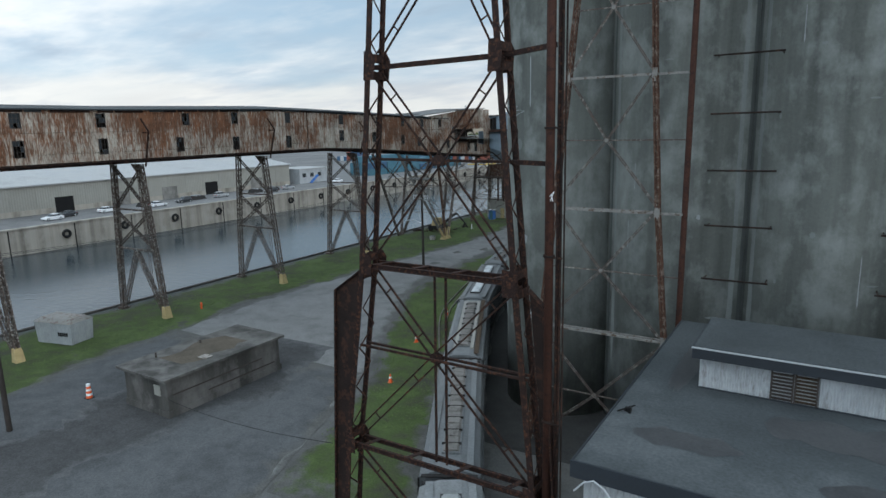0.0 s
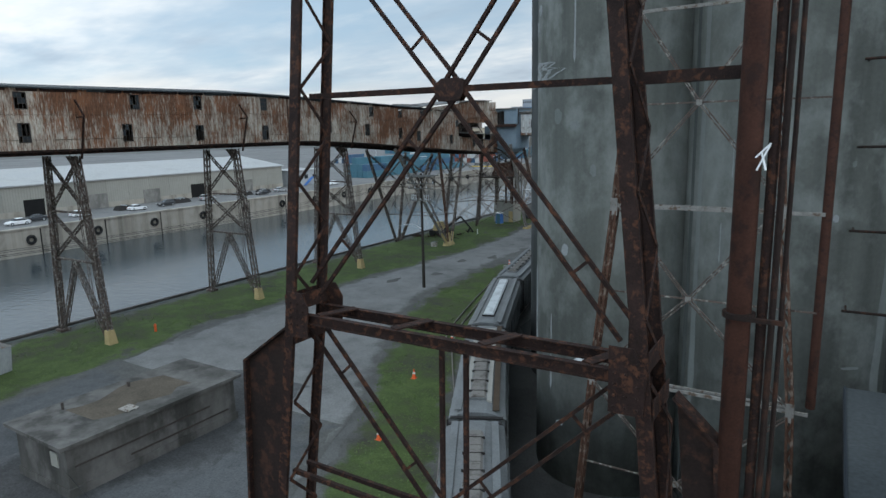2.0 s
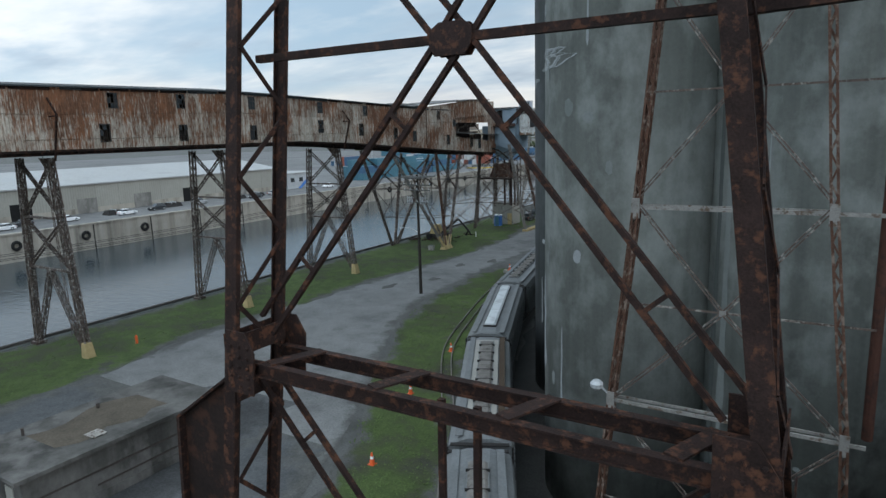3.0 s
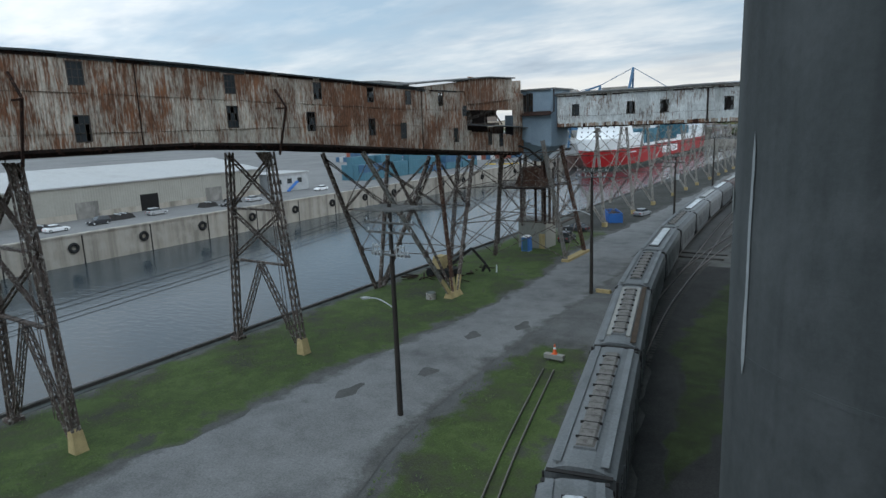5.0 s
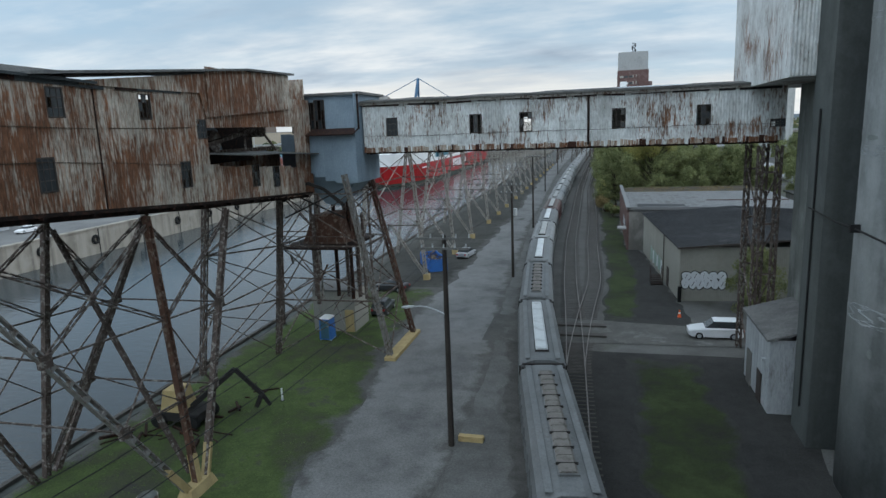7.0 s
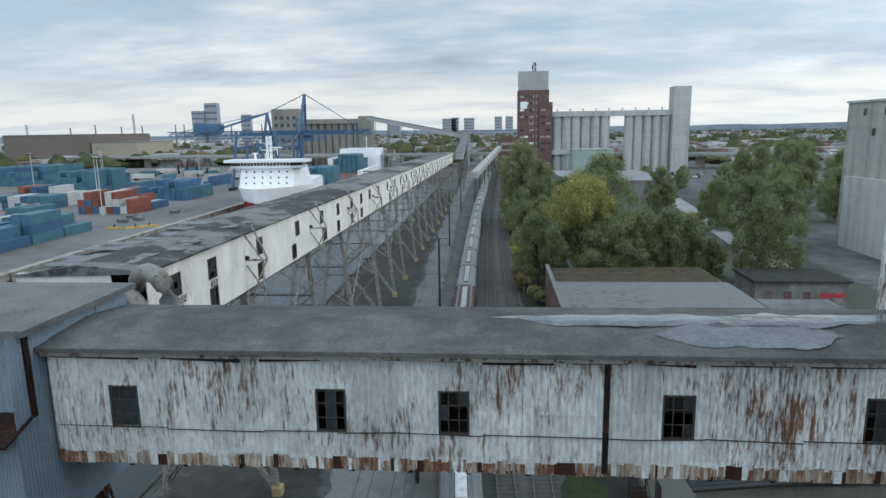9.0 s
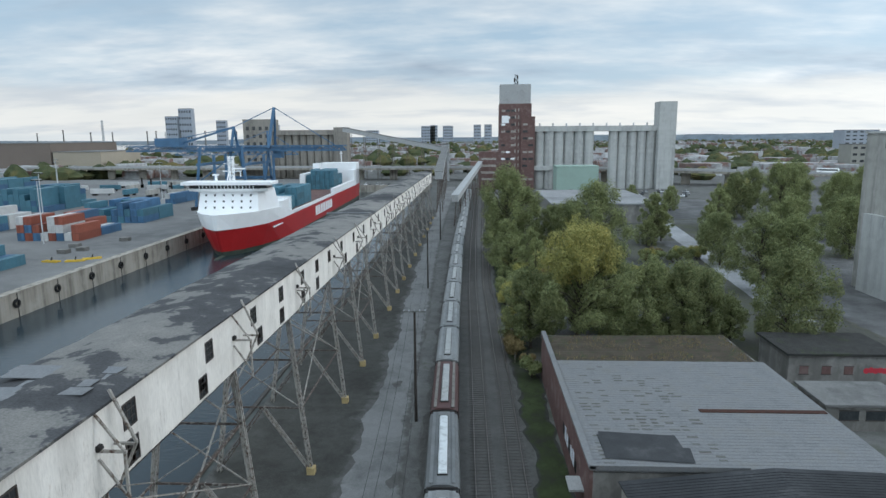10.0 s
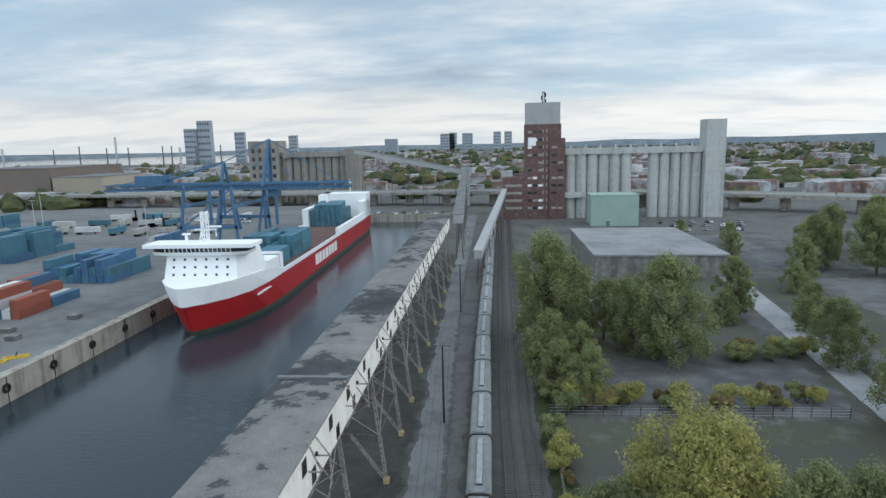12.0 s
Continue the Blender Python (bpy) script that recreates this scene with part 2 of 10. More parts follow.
def streaked(name, paint, rust, lo, hi, grime=0.4, rough=0.75, per_piece=0.1, fine=5.0, tall=0.16):
    """Painted sheet with rust that runs down in streaks; the paint gives way where the noise passes lo to hi."""
    m, n, l, b = material(name, rough)
    s1 = noise_node(m, fine, 5, 0.6, (1, 1, tall))
    s2 = noise_node(m, 0.16, 4, 0.55, (1, 1, 1.3), 3)
    s3 = noise_node(m, 9.0, 6, 0.7, (1, 1, 0.25), 11)
    s4 = noise_node(m, fine * 3.1, 4, 0.65, (1, 1, tall * 1.3), 23)
    s5 = noise_node(m, 0.55, 5, 0.6, (1, 1, 0.6), 31)
    runs = math_node(m, "MULTIPLY_ADD", s4, 0.55, math_node(m, "MULTIPLY", s1, 0.5))
    total = math_node(m, "MULTIPLY_ADD", s2, 0.6, runs)
    mask = ramp(m, math_node(m, "MULTIPLY", total, 0.62), [(lo, (0, 0, 0)), (hi, (1, 1, 1))])
    pcol = ramp(m, s3, [(0.3, [c * (1 - grime) for c in paint]), (0.62, paint)])
    pcol = mix(m, 1.0, pcol, ramp(m, s5, [(0.32, (1 - grime * 0.6, 1 - grime * 0.62, 1 - grime * 0.66)), (0.6, (1.08, 1.08, 1.08))]), "MULTIPLY")
    rcol = ramp(m, s3, [(0.3, [c * 0.3 for c in rust]), (0.7, rust)])
    warm = [min(1.0, c * k) for c, k in zip(rust, (1.4, 1.3, 1.15))]
    rcol = mix(m, ramp(m, s5, [(0.5, (0, 0, 0)), (0.66, (0.8,) * 3)]), rcol, ramp(m, s4, [(0.35, [c * 0.5 for c in warm]), (0.65, warm)]))
    out = mix(m, mask, pcol, rcol)
    if per_piece:
        out = tint(m, out, per_piece)
    l.new(out, b.inputs["Base Color"])
    bump(m, s3, b, 0.2, 0.02)
    return m


def concrete(name, col, streak=0.5, patch=(0.3, 0.3, 0.3), scale=0.12):
    """Poured concrete with soft dark and pale runs, cloudy blotches and pale patches."""
    m, n, l, b = material(name, 0.9)
    big = noise_node(m, scale, 6, 0.6, (1, 1, 0.5))
    cloud = noise_node(m, 0.55, 7, 0.62, (1, 1, 0.7), 17)
    runs = noise_node(m, 0.42, 5, 0.55, (1, 1, 0.035), 5)
    thin = noise_node(m, 1.7, 4, 0.6, (1, 1, 0.06), 41)
    lift = noise_node(m, 0.5, 3, 0.5, (0.05, 0.05, 1), 2)
    fine = noise_node(m, 6.0, 6, 0.65)
    a = ramp(m, big, [(0.3, [c * 0.78 for c in col]), (0.7, [c * 1.15 for c in col])])
    a = mix(m, 1.0, a, ramp(m, runs, [(0.36, (1 - streak,) * 3), (0.5, (1, 1, 1)), (0.64, (1 + streak * 0.5,) * 3)]), "MULTIPLY")
    a = mix(m, 1.0, a, ramp(m, thin, [(0.3, (1 - streak * 0.35,) * 3), (0.5, (1, 1, 1)), (0.7, (1 + streak * 0.2,) * 3)]), "MULTIPLY")
    a = mix(m, 1.0, a, ramp(m, lift, [(0.35, (0.94,) * 3), (0.65, (1.05,) * 3)]), "MULTIPLY")
    a = mix(m, ramp(m, math_node(m, "MULTIPLY_ADD", runs, 0.25, math_node(m, "MULTIPLY", cloud, 0.8)), [(0.49, (0, 0, 0)), (0.66, (0.85,) * 3)]), a, patch)
    a = mix(m, 0.25, a, ramp(m, fine, [(0.3, [c * 0.65 for c in col]), (0.7, [c * 1.25 for c in col])]))
    l.new(a, b.inputs["Base Color"])
    bump(m, fine, b, 0.25)
    return m


def mottled(name, stops, scale, rough=0.95, relief=0.5, fine_scale=8.0, fringe=None):
    """Ground cover: a ramp over broad noise, broken by fine grain; towards its edge it thins out into the fringe's colour."""
    m, n, l, b = material(name, rough)
    broad = noise_node(m, scale, 7, 0.62)
    fine = noise_node(m, fine_scale, 5, 0.7)
    mid = noise_node(m, scale * 6, 4, 0.6, shift=4)
    f = math_node(m, "MULTIPLY_ADD", mid, 0.35, math_node(m, "MULTIPLY", broad, 0.65))
    a = ramp(m, f, stops)
    if fringe:
        e = n.new("ShaderNodeAttribute")
        e.attribute_name = "spread"
        worn = math_node(m, "ADD", e.outputs["Fac"], math_node(m, "MULTIPLY_ADD", noise_node(m, 0.45, 6, 0.65, shift=21), 2.4, -1.2))
        a = mix(m, ramp(m, worn, [(0.15, (0, 0, 0)), (0.6, (1, 1, 1))]), ramp(m, mid, [(0.35, [c * 0.82 for c in fringe]), (0.65, [c * 1.15 for c in fringe])]), a)
    a = mix(m, 1.0, a, ramp(m, fine, [(0.3, (0.7,) * 3), (0.7, (1.25,) * 3)]), "MULTIPLY")
    l.new(a, b.inputs["Base Color"])
    bump(m, fine, b, relief, 0.06)
    return m


M_RUST = plain("rusty_red_steel", (0.022, 0.012, 0.0098), 0.8, 0.0, 0.65, 3.2, (0.082, 0.035, 0.020))
M_RUST_DARK = plain("dark_rusted_plate", (0.018, 0.011, 0.009), 0.75, 0.0, 0.5, 1.2, (0.05, 0.023, 0.015))
M_STRUT = plain("dull_pale_strut_paint", (0.21, 0.20, 0.185), 0.8, 0, 0.4, 1.6, (0.10, 0.07, 0.05))
M_RED_PIPE = plain("rust_red_pipe", (0.052, 0.022, 0.015), 0.75, 0.0, 0.4, 2.0, (0.03, 0.015, 0.012))
M_LATTICE = plain("weathered_lattice_steel", (0.088, 0.066, 0.056), 0.8, 0.0, 0.6, 1.7, (0.27, 0.25, 0.225))
M_LATTICE_RUST = plain("rust_orange_lattice_steel", (0.075, 0.038, 0.025), 0.8, 0.0, 0.5, 1.3, (0.17, 0.13, 0.105))
M_PALE_STEEL = plain("flaking_pale_painted_steel", (0.34, 0.32, 0.29), 0.75, 0.0, 0.35, 1.6, (0.10, 0.065, 0.048))
M_YELLOW_BASE = plain("yellowed_concrete_footing", (0.42, 0.32, 0.16), 0.9, 0, 0.3, 1.5)
M_SIDING_RUST = streaked("rusted_corrugated_siding", (0.60, 0.53, 0.445), (0.25, 0.118, 0.067), 0.45, 0.54, grime=0.5, fine=3.3, tall=0.115)
M_SIDING_PALE = streaked("pale_corrugated_siding", (0.70, 0.72, 0.71), (0.22, 0.115, 0.07), 0.525, 0.60, 0.4, fine=4.5, tall=0.13)
M_SIDING_WHITE = streaked("white_panel_siding", (0.74, 0.71, 0.66), (0.36, 0.31, 0.25), 0.58, 0.74, 0.16, per_piece=0.05)
M_BLUE = plain("blue_grey_siding", (0.24, 0.31, 0.37), 0.7, 0, 0.18, 0.5, per_piece=0.06)
M_ROOF = mottled("patched_tar_roof", [(0.36, (0.038, 0.039, 0.041)), (0.492, (0.066, 0.067, 0.07)), (0.503, (0.155, 0.152, 0.144)), (0.62, (0.21, 0.202, 0.188))], 0.075, 0.85, 0.3)
M_ROOF_GREY = mottled("weathered_grey_roofing", [(0.36, (0.10, 0.10, 0.098)), (0.5, (0.155, 0.155, 0.15)), (0.64, (0.19, 0.19, 0.185))], 0.15, 0.85, 0.25)
M_ROOF_DARK = mottled("dark_ribbed_roofing", [(0.36, (0.024, 0.026, 0.028)), (0.58, (0.045, 0.047, 0.05)), (0.72, (0.11, 0.11, 0.11))], 0.1, 0.7, 0.25)
M_ROOF_TAR = mottled("tar_and_puddled_roof", [(0.36, (0.034, 0.039, 0.041)), (0.55, (0.055, 0.063, 0.066)), (0.66, (0.085, 0.094, 0.098))], 0.09, 0.7, 0.25)
M_CONC = concrete("stained_silo_concrete", (0.130, 0.138, 0.126), 0.42, (0.265, 0.282, 0.268))
M_CONC_DARKEST = concrete("darkest_silo_concrete", (0.062, 0.068, 0.068), 0.5, (0.10, 0.105, 0.106))
# Paler concrete: skylight on the west bins is put into the colour.
M_CONC_LIT = concrete("lit_silo_concrete", (0.225, 0.238, 0.234), 0.4, (0.33, 0.34, 0.34))
M_CONC_DARK = concrete("dark_concrete", (0.082, 0.09, 0.086), 0.4, (0.11, 0.118, 0.115))
M_LIME = concrete("lime_streaked_concrete", (0.175, 0.19, 0.182), 0.3, (0.23, 0.245, 0.24))
M_REPAIR = plain("pale_repair_mortar", (0.25, 0.265, 0.268), 0.85, 0, 0.25, 1.0)
M_PLASTER = concrete("grey_rendered_wall", (0.165, 0.16, 0.148), 0.25, (0.3, 0.29, 0.27), 0.3)
M_QUAY = concrete("quay_concrete", (0.30, 0.275, 0.235), 0.5, (0.36, 0.34, 0.3), 0.1)
M_GROUND = mottled("gravel_and_dirt", [(0.34, (0.060, 0.060, 0.053)), (0.46, (0.10, 0.10, 0.095)), (0.54, (0.125, 0.125, 0.12)), (0.66, (0.062, 0.072, 0.045))], 0.05)
M_ROAD = mottled("worn_asphalt", [(0.34, (0.105, 0.105, 0.105)), (0.46, (0.165, 0.165, 0.16)), (0.56, (0.205, 0.205, 0.20)), (0.68, (0.15, 0.15, 0.148))], 0.09, 0.85, 0.25, fringe=(0.098, 0.097, 0.09))
M_LOT = mottled("cracked_lot_asphalt", [(0.34, (0.055, 0.055, 0.056)), (0.46, (0.09, 0.09, 0.09)), (0.58, (0.15, 0.15, 0.15)), (0.68, (0.11, 0.107, 0.098))], 0.04, 0.9, 0.25, fringe=(0.075, 0.075, 0.058))
M_YARD = mottled("container_yard_asphalt", [(0.34, (0.10, 0.10, 0.10)), (0.5, (0.155, 0.155, 0.152)), (0.66, (0.195, 0.195, 0.19))], 0.03, 0.9, 0.2)
M_GRASS = mottled("thin_grass", [(0.36, (0.052, 0.05, 0.043)), (0.44, (0.062, 0.072, 0.036)), (0.50, (0.062, 0.088, 0.03)), (0.57, (0.082, 0.115, 0.038)), (0.63, (0.07, 0.072, 0.055))], 0.11, 1.0, 0.8, 9, fringe=(0.098, 0.097, 0.09))
M_BALLAST = mottled("grey_ballast", [(0.36, (0.066, 0.065, 0.061)), (0.6, (0.105, 0.103, 0.098))], 0.3, 1.0, 0.8, 10, fringe=(0.095, 0.094, 0.088))
M_BLADE = plain("grass_blades", (0.085, 0.125, 0.04), 0.8, 0, 0.4, 0.5)
M_TIE = plain("old_railway_ties", (0.080, 0.075, 0.069), 0.95, 0, 0.4, 1.0)
M_RAIL = plain("worn_rail_steel", (0.19, 0.165, 0.15), 0.4, 0.6, 0.2, 1.0)
M_WAGON_GREY = streaked("grey_wagon_paint", (0.155, 0.165, 0.168), (0.10, 0.088, 0.078), 0.57, 0.73, 0.35, 0.6, 0.1)
M_WAGON_PALE = streaked("pale_grey_wagon_paint", (0.235, 0.245, 0.247), (0.13, 0.115, 0.10), 0.57, 0.73, 0.35, 0.6, 0.1)
M_WAGON_MAROON = streaked("maroon_wagon_paint", (0.075, 0.034, 0.031), (0.07, 0.055, 0.05), 0.54, 0.72, 0.25, 0.6, 0.05)
M_WAGON_CREAM = streaked("cream_wagon_paint", (0.30, 0.29, 0.26), (0.14, 0.115, 0.09), 0.56, 0.75, 0.2, 0.6, 0.05)
M_HATCH = plain("tan_hatch_covers", (0.165, 0.155, 0.142), 0.75, 0, 0.25, 0.8, (0.10, 0.09, 0.08))
M_HATCH_WHITE = plain("white_hatch_covers", (0.52, 0.55, 0.56), 0.5, 0, 0.12, 0.6, (0.36, 0.38, 0.39))
M_HATCH_DULL = plain("dull_pale_hatch_covers", (0.30, 0.31, 0.305), 0.6, 0, 0.2, 0.6, (0.22, 0.22, 0.21))
M_WAGON_DARK = plain("dark_wagon_underframe", (0.03, 0.028, 0.027), 0.8, 0, 0.3, 1.0)
M_BRICK = plain("dark_red_brick", (0.13, 0.078, 0.071), 0.9, 0, 0.25, 0.25, (0.17, 0.12, 0.11))
M_SILO = concrete("pale_silo_concrete", (0.40, 0.405, 0.39), 0.22, (0.47, 0.475, 0.46), 0.06)
M_OLD_SILO = concrete("brown_silo_concrete", (0.235, 0.22, 0.195), 0.3, (0.28, 0.26, 0.23), 0.06)
M_GREEN = plain("pale_green_paint", (0.28, 0.375, 0.325), 0.7, 0, 0.1, 0.15)
M_RED = plain("red_hull_paint", (0.40, 0.014, 0.016), 0.45, 0, 0.12, 0.1)
M_HULL_DARK = plain("dark_boot_paint", (0.045, 0.06, 0.045), 0.6, 0, 0.4, 0.3)
M_WHITE = plain("white_paint", (0.80, 0.81, 0.81), 0.5, 0, 0.05, 0.3)
M_SHED = plain("grey_beige_sheet_metal", (0.27, 0.265, 0.235), 0.7, 0, 0.12, 0.2, per_piece=0.05)
M_ROOF_PALE = mottled("pale_metal_roof", [(0.36, (0.27, 0.275, 0.27)), (0.5, (0.34, 0.345, 0.34)), (0.64, (0.31, 0.32, 0.325))], 0.12, 0.6, 0.15)
M_PENT = streaked("dirty_white_ribbed_sheet", (0.40, 0.42, 0.43), (0.2, 0.17, 0.15), 0.56, 0.72, 0.25)
M_WEEDS_SHADE = mottled("weeds_dirt_and_shade", [(0.36, (0.030, 0.030, 0.025)), (0.5, (0.036, 0.048, 0.021)), (0.62, (0.052, 0.068, 0.028))], 0.15, 1.0, 0.8, 12, fringe=(0.042, 0.042, 0.04))
M_APRON = mottled("worn_asphalt_and_shade", [(0.34, (0.055, 0.057, 0.058)), (0.46, (0.08, 0.083, 0.085)), (0.56, (0.102, 0.106, 0.108)), (0.68, (0.068, 0.068, 0.068))], 0.12, 0.9, 0.3, fringe=(0.098, 0.097, 0.09))
M_SHED_ROOF = mottled("dull_metal_roof", [(0.36, (0.11, 0.115, 0.12)), (0.5, (0.155, 0.16, 0.165)), (0.64, (0.13, 0.14, 0.15))], 0.2, 0.65, 0.15)
# Pale blue-grey puts the distance haze into the hills' colour.
M_HILLS = mottled("haze_blue_far_hills", [(0.36, (0.115, 0.14, 0.165)), (0.6, (0.15, 0.175, 0.19))], 0.004, 1.0, 0.0, 0.02)
M_SHOULDER = mottled("gravel_shoulder", [(0.34, (0.085, 0.084, 0.08)), (0.46, (0.125, 0.125, 0.12)), (0.56, (0.155, 0.155, 0.15)), (0.66, (0.10, 0.102, 0.085))], 0.1, 0.95, 0.5, fringe=(0.11, 0.109, 0.103))
M_STAIN = mottled("oily_dark_dirt", [(0.36, (0.046, 0.046, 0.046)), (0.6, (0.075, 0.076, 0.076))], 0.25, 0.9, 0.4, fringe=(0.095, 0.097, 0.097))
M_ARM = plain("weathered_grey_crossarm", (0.13, 0.13, 0.125), 0.9, 0, 0.35, 2.0)
# Tower colour is lightened to stand for haze over the distance.
M_FAR_GLASS = plain("haze_grey_tower_glass", (0.27, 0.30, 0.34), 0.5, 0, 0.15, 0.05)
# Paler than wet felt: part of the sky's reflection is in the colour.
M_ROOF_COAT = mottled("puddle_felt_sky_sheen", [(0.36, (0.10, 0.104, 0.108)), (0.6, (0.19, 0.197, 0.205))], 0.35, 0.1, 0.0)
M_ROOF_BRIDGE = mottled("worn_bridge_roofing", [(0.36, (0.062, 0.062, 0.060)), (0.48, (0.105, 0.103, 0.098)), (0.56, (0.145, 0.142, 0.134)), (0.68, (0.10, 0.10, 0.098))], 0.16, 0.8, 0.3)
M_ROOF_FLAT = mottled("pale_grey_gravel_roof", [(0.36, (0.17, 0.172, 0.175)), (0.5, (0.235, 0.238, 0.24)), (0.64, (0.30, 0.30, 0.30))], 0.05, 0.85, 0.2, 2.0)
M_QUAY_DIRT = mottled("dark_quay_dirt", [(0.36, (0.04, 0.039, 0.035)), (0.5, (0.058, 0.058, 0.052)), (0.62, (0.075, 0.075, 0.068))], 0.12, 1.0, 0.6, 8, fringe=(0.095, 0.094, 0.088))
M_STREET = mottled("pale_concrete_street", [(0.36, (0.20, 0.205, 0.21)), (0.5, (0.27, 0.275, 0.28)), (0.64, (0.32, 0.325, 0.33))], 0.1, 0.9, 0.2)
M_RENDER = concrete("pale_rendered_wall", (0.33, 0.325, 0.30), 0.3, (0.4, 0.39, 0.36), 0.3)
M_ROOF_SHEET = mottled("weathered_pale_sheet_roof", [(0.36, (0.125, 0.129, 0.132)), (0.5, (0.16, 0.164, 0.168)), (0.64, (0.15, 0.148, 0.14))], 0.5, 0.6, 0.15)
M_WASTE = mottled("weedy_waste_ground", [(0.36, (0.06, 0.058, 0.05)), (0.48, (0.08, 0.08, 0.07)), (0.56, (0.075, 0.08, 0.052)), (0.66, (0.115, 0.112, 0.104))], 0.06, 1.0, 0.8, 4, fringe=(0.098, 0.097, 0.09))
M_DUCT_GREY = plain("dull_grey_duct_sheet", (0.16, 0.165, 0.165), 0.6, 0, 0.25, 1.0, (0.12, 0.085, 0.065))
M_DUCT = plain("galvanised_duct_with_rust", (0.22, 0.21, 0.19), 0.6, 0, 0.25, 1.4, (0.13, 0.075, 0.05))
M_DIRT_SHADE = mottled("near_black_dirt_and_shade", [(0.36, (0.028, 0.028, 0.027)), (0.6, (0.046, 0.046, 0.044))], 0.2, 1.0, 0.6)
M_FASCIA = plain("dark_blue_grey_fascia", (0.016, 0.021, 0.027), 0.55, 0, 0.2, 0.8)
M_ROOF_STAIN = mottled("damp_roof_stain", [(0.36, (0.03, 0.032, 0.034)), (0.6, (0.048, 0.05, 0.052))], 0.4, 0.6, 0.2)
M_LOUVRE = plain("rusty_brown_louvre", (0.06, 0.042, 0.028), 0.8, 0, 0.4, 1.5)
M_GRIME = plain("grimy_roof_sheet", (0.105, 0.103, 0.095), 0.8, 0, 0.35, 1.5)
M_DARK = plain("near_black_opening", (0.012, 0.012, 0.012), 0.9, 0, 0.3, 1.0)
M_GLASS = plain("grimy_window_glass", (0.035, 0.04, 0.043), 0.18, 0, 0.5, 1.5)
M_FRAME = plain("dark_window_frame", (0.06, 0.05, 0.045), 0.7, 0, 0.3, 2.0)
M_POLE = plain("dark_timber_pole", (0.04, 0.034, 0.03), 0.9, 0, 0.35, 1.0)
M_GALV = plain("galvanised_steel", (0.42, 0.44, 0.45), 0.5, 0.2, 0.12, 1.5)
M_WIRE = plain("black_cable", (0.02, 0.02, 0.02), 0.7, 0, 0.2, 1.0)
M_YELLOW = plain("yellow_machine_paint", (0.55, 0.36, 0.03), 0.55, 0, 0.2, 1.0)
M_ORANGE = plain("orange_plastic", (0.75, 0.12, 0.03), 0.5, 0, 0.1, 2.0)
M_BLUE_SKIP = plain("blue_painted_steel", (0.03, 0.14, 0.42), 0.5, 0, 0.2, 1.0)
M_CRANE = plain("blue_crane_paint", (0.05, 0.125, 0.22), 0.6, 0, 0.2, 0.3)
M_TEAL = plain("teal_container_paint", (0.045, 0.135, 0.18), 0.6, 0, 0.25, 0.3, per_piece=0.25)
M_CONT_BLUE = plain("blue_container_paint", (0.04, 0.11, 0.20), 0.6, 0, 0.25, 0.3, per_piece=0.25)
M_CONT_RED = plain("red_container_paint", (0.22, 0.06, 0.035), 0.6, 0, 0.2, 0.3, per_piece=0.25)
M_CONT_WHITE = plain("white_container_paint", (0.45, 0.45, 0.44), 0.6, 0, 0.2, 0.3, per_piece=0.15)
M_TYRE = plain("black_rubber", (0.02, 0.02, 0.02), 0.85, 0, 0.3, 2.0)
M_CAR_WHITE = plain("white_car_paint", (0.7, 0.71, 0.72), 0.3, 0, 0.04, 1.0)
M_CAR_DARK = plain("dark_car_paint", (0.03, 0.032, 0.036), 0.3, 0, 0.1, 1.0)
M_CAR_SILVER = plain("silver_car_paint", (0.4, 0.41, 0.42), 0.3, 0.3, 0.05, 1.0)
M_GRAFFITI = plain("pale_graffiti_paint", (0.6, 0.63, 0.66), 0.6, 0, 0.1, 2.0)
M_GRAFFITI_RED = plain("red_graffiti_paint", (0.5, 0.03, 0.05), 0.6, 0, 0.1, 2.0)
M_BLACK = plain("black_spray_paint", (0.01, 0.01, 0.01), 0.7, 0, 0.2, 2.0)
M_BARK = plain("grey_brown_bark", (0.075, 0.06, 0.05), 0.95, 0, 0.35, 2.0)
M_FAR_TREES = mottled("far_woods", [(0.36, (0.03, 0.042, 0.022)), (0.5, (0.06, 0.07, 0.032)), (0.62, (0.12, 0.10, 0.04))], 0.02, 1.0, 0.5, 0.3)
M_WATER, _n, _l, _b = material("harbour_water", 0.1)
_b.inputs["Base Color"].default_value = (0.024, 0.037, 0.045, 1)
_b.inputs["IOR"].default_value = 1.33
_b.inputs["Roughness"].default_value = 0.06
bump(M_WATER, noise_node(M_WATER, 1.3, 4, 0.55, (0.5, 1, 1)), _b, 0.4, 0.14)


def leaves(name, dark, mid, light):
    """Thin leaves that let some light through."""
    m, n, l, b = material(name, 0.7)
    g = n.new("ShaderNodeNewGeometry")
    broad = noise_node(m, 0.3, 4, 0.6)
    f = math_node(m, "MULTIPLY_ADD", g.outputs["Random Per Island"], 0.45, math_node(m, "MULTIPLY", broad, 0.65))
    col = tint(m, ramp(m, f, [(0.25, dark), (0.5, mid), (0.8, light)]), 0.15)
    l.new(col, b.inputs["Base Color"])
    thin, both = n.new("ShaderNodeBsdfTranslucent"), n.new("ShaderNodeMixShader")
    l.new(col, thin.inputs["Color"])
    both.inputs[0].default_value = 0.4
    l.new(b.outputs[0], both.inputs[1])
    l.new(thin.outputs[0], both.inputs[2])
    l.new(both.outputs[0], n["Material Output"].inputs["Surface"])
    return m


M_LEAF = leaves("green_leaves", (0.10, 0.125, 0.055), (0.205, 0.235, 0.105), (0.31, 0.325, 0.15))
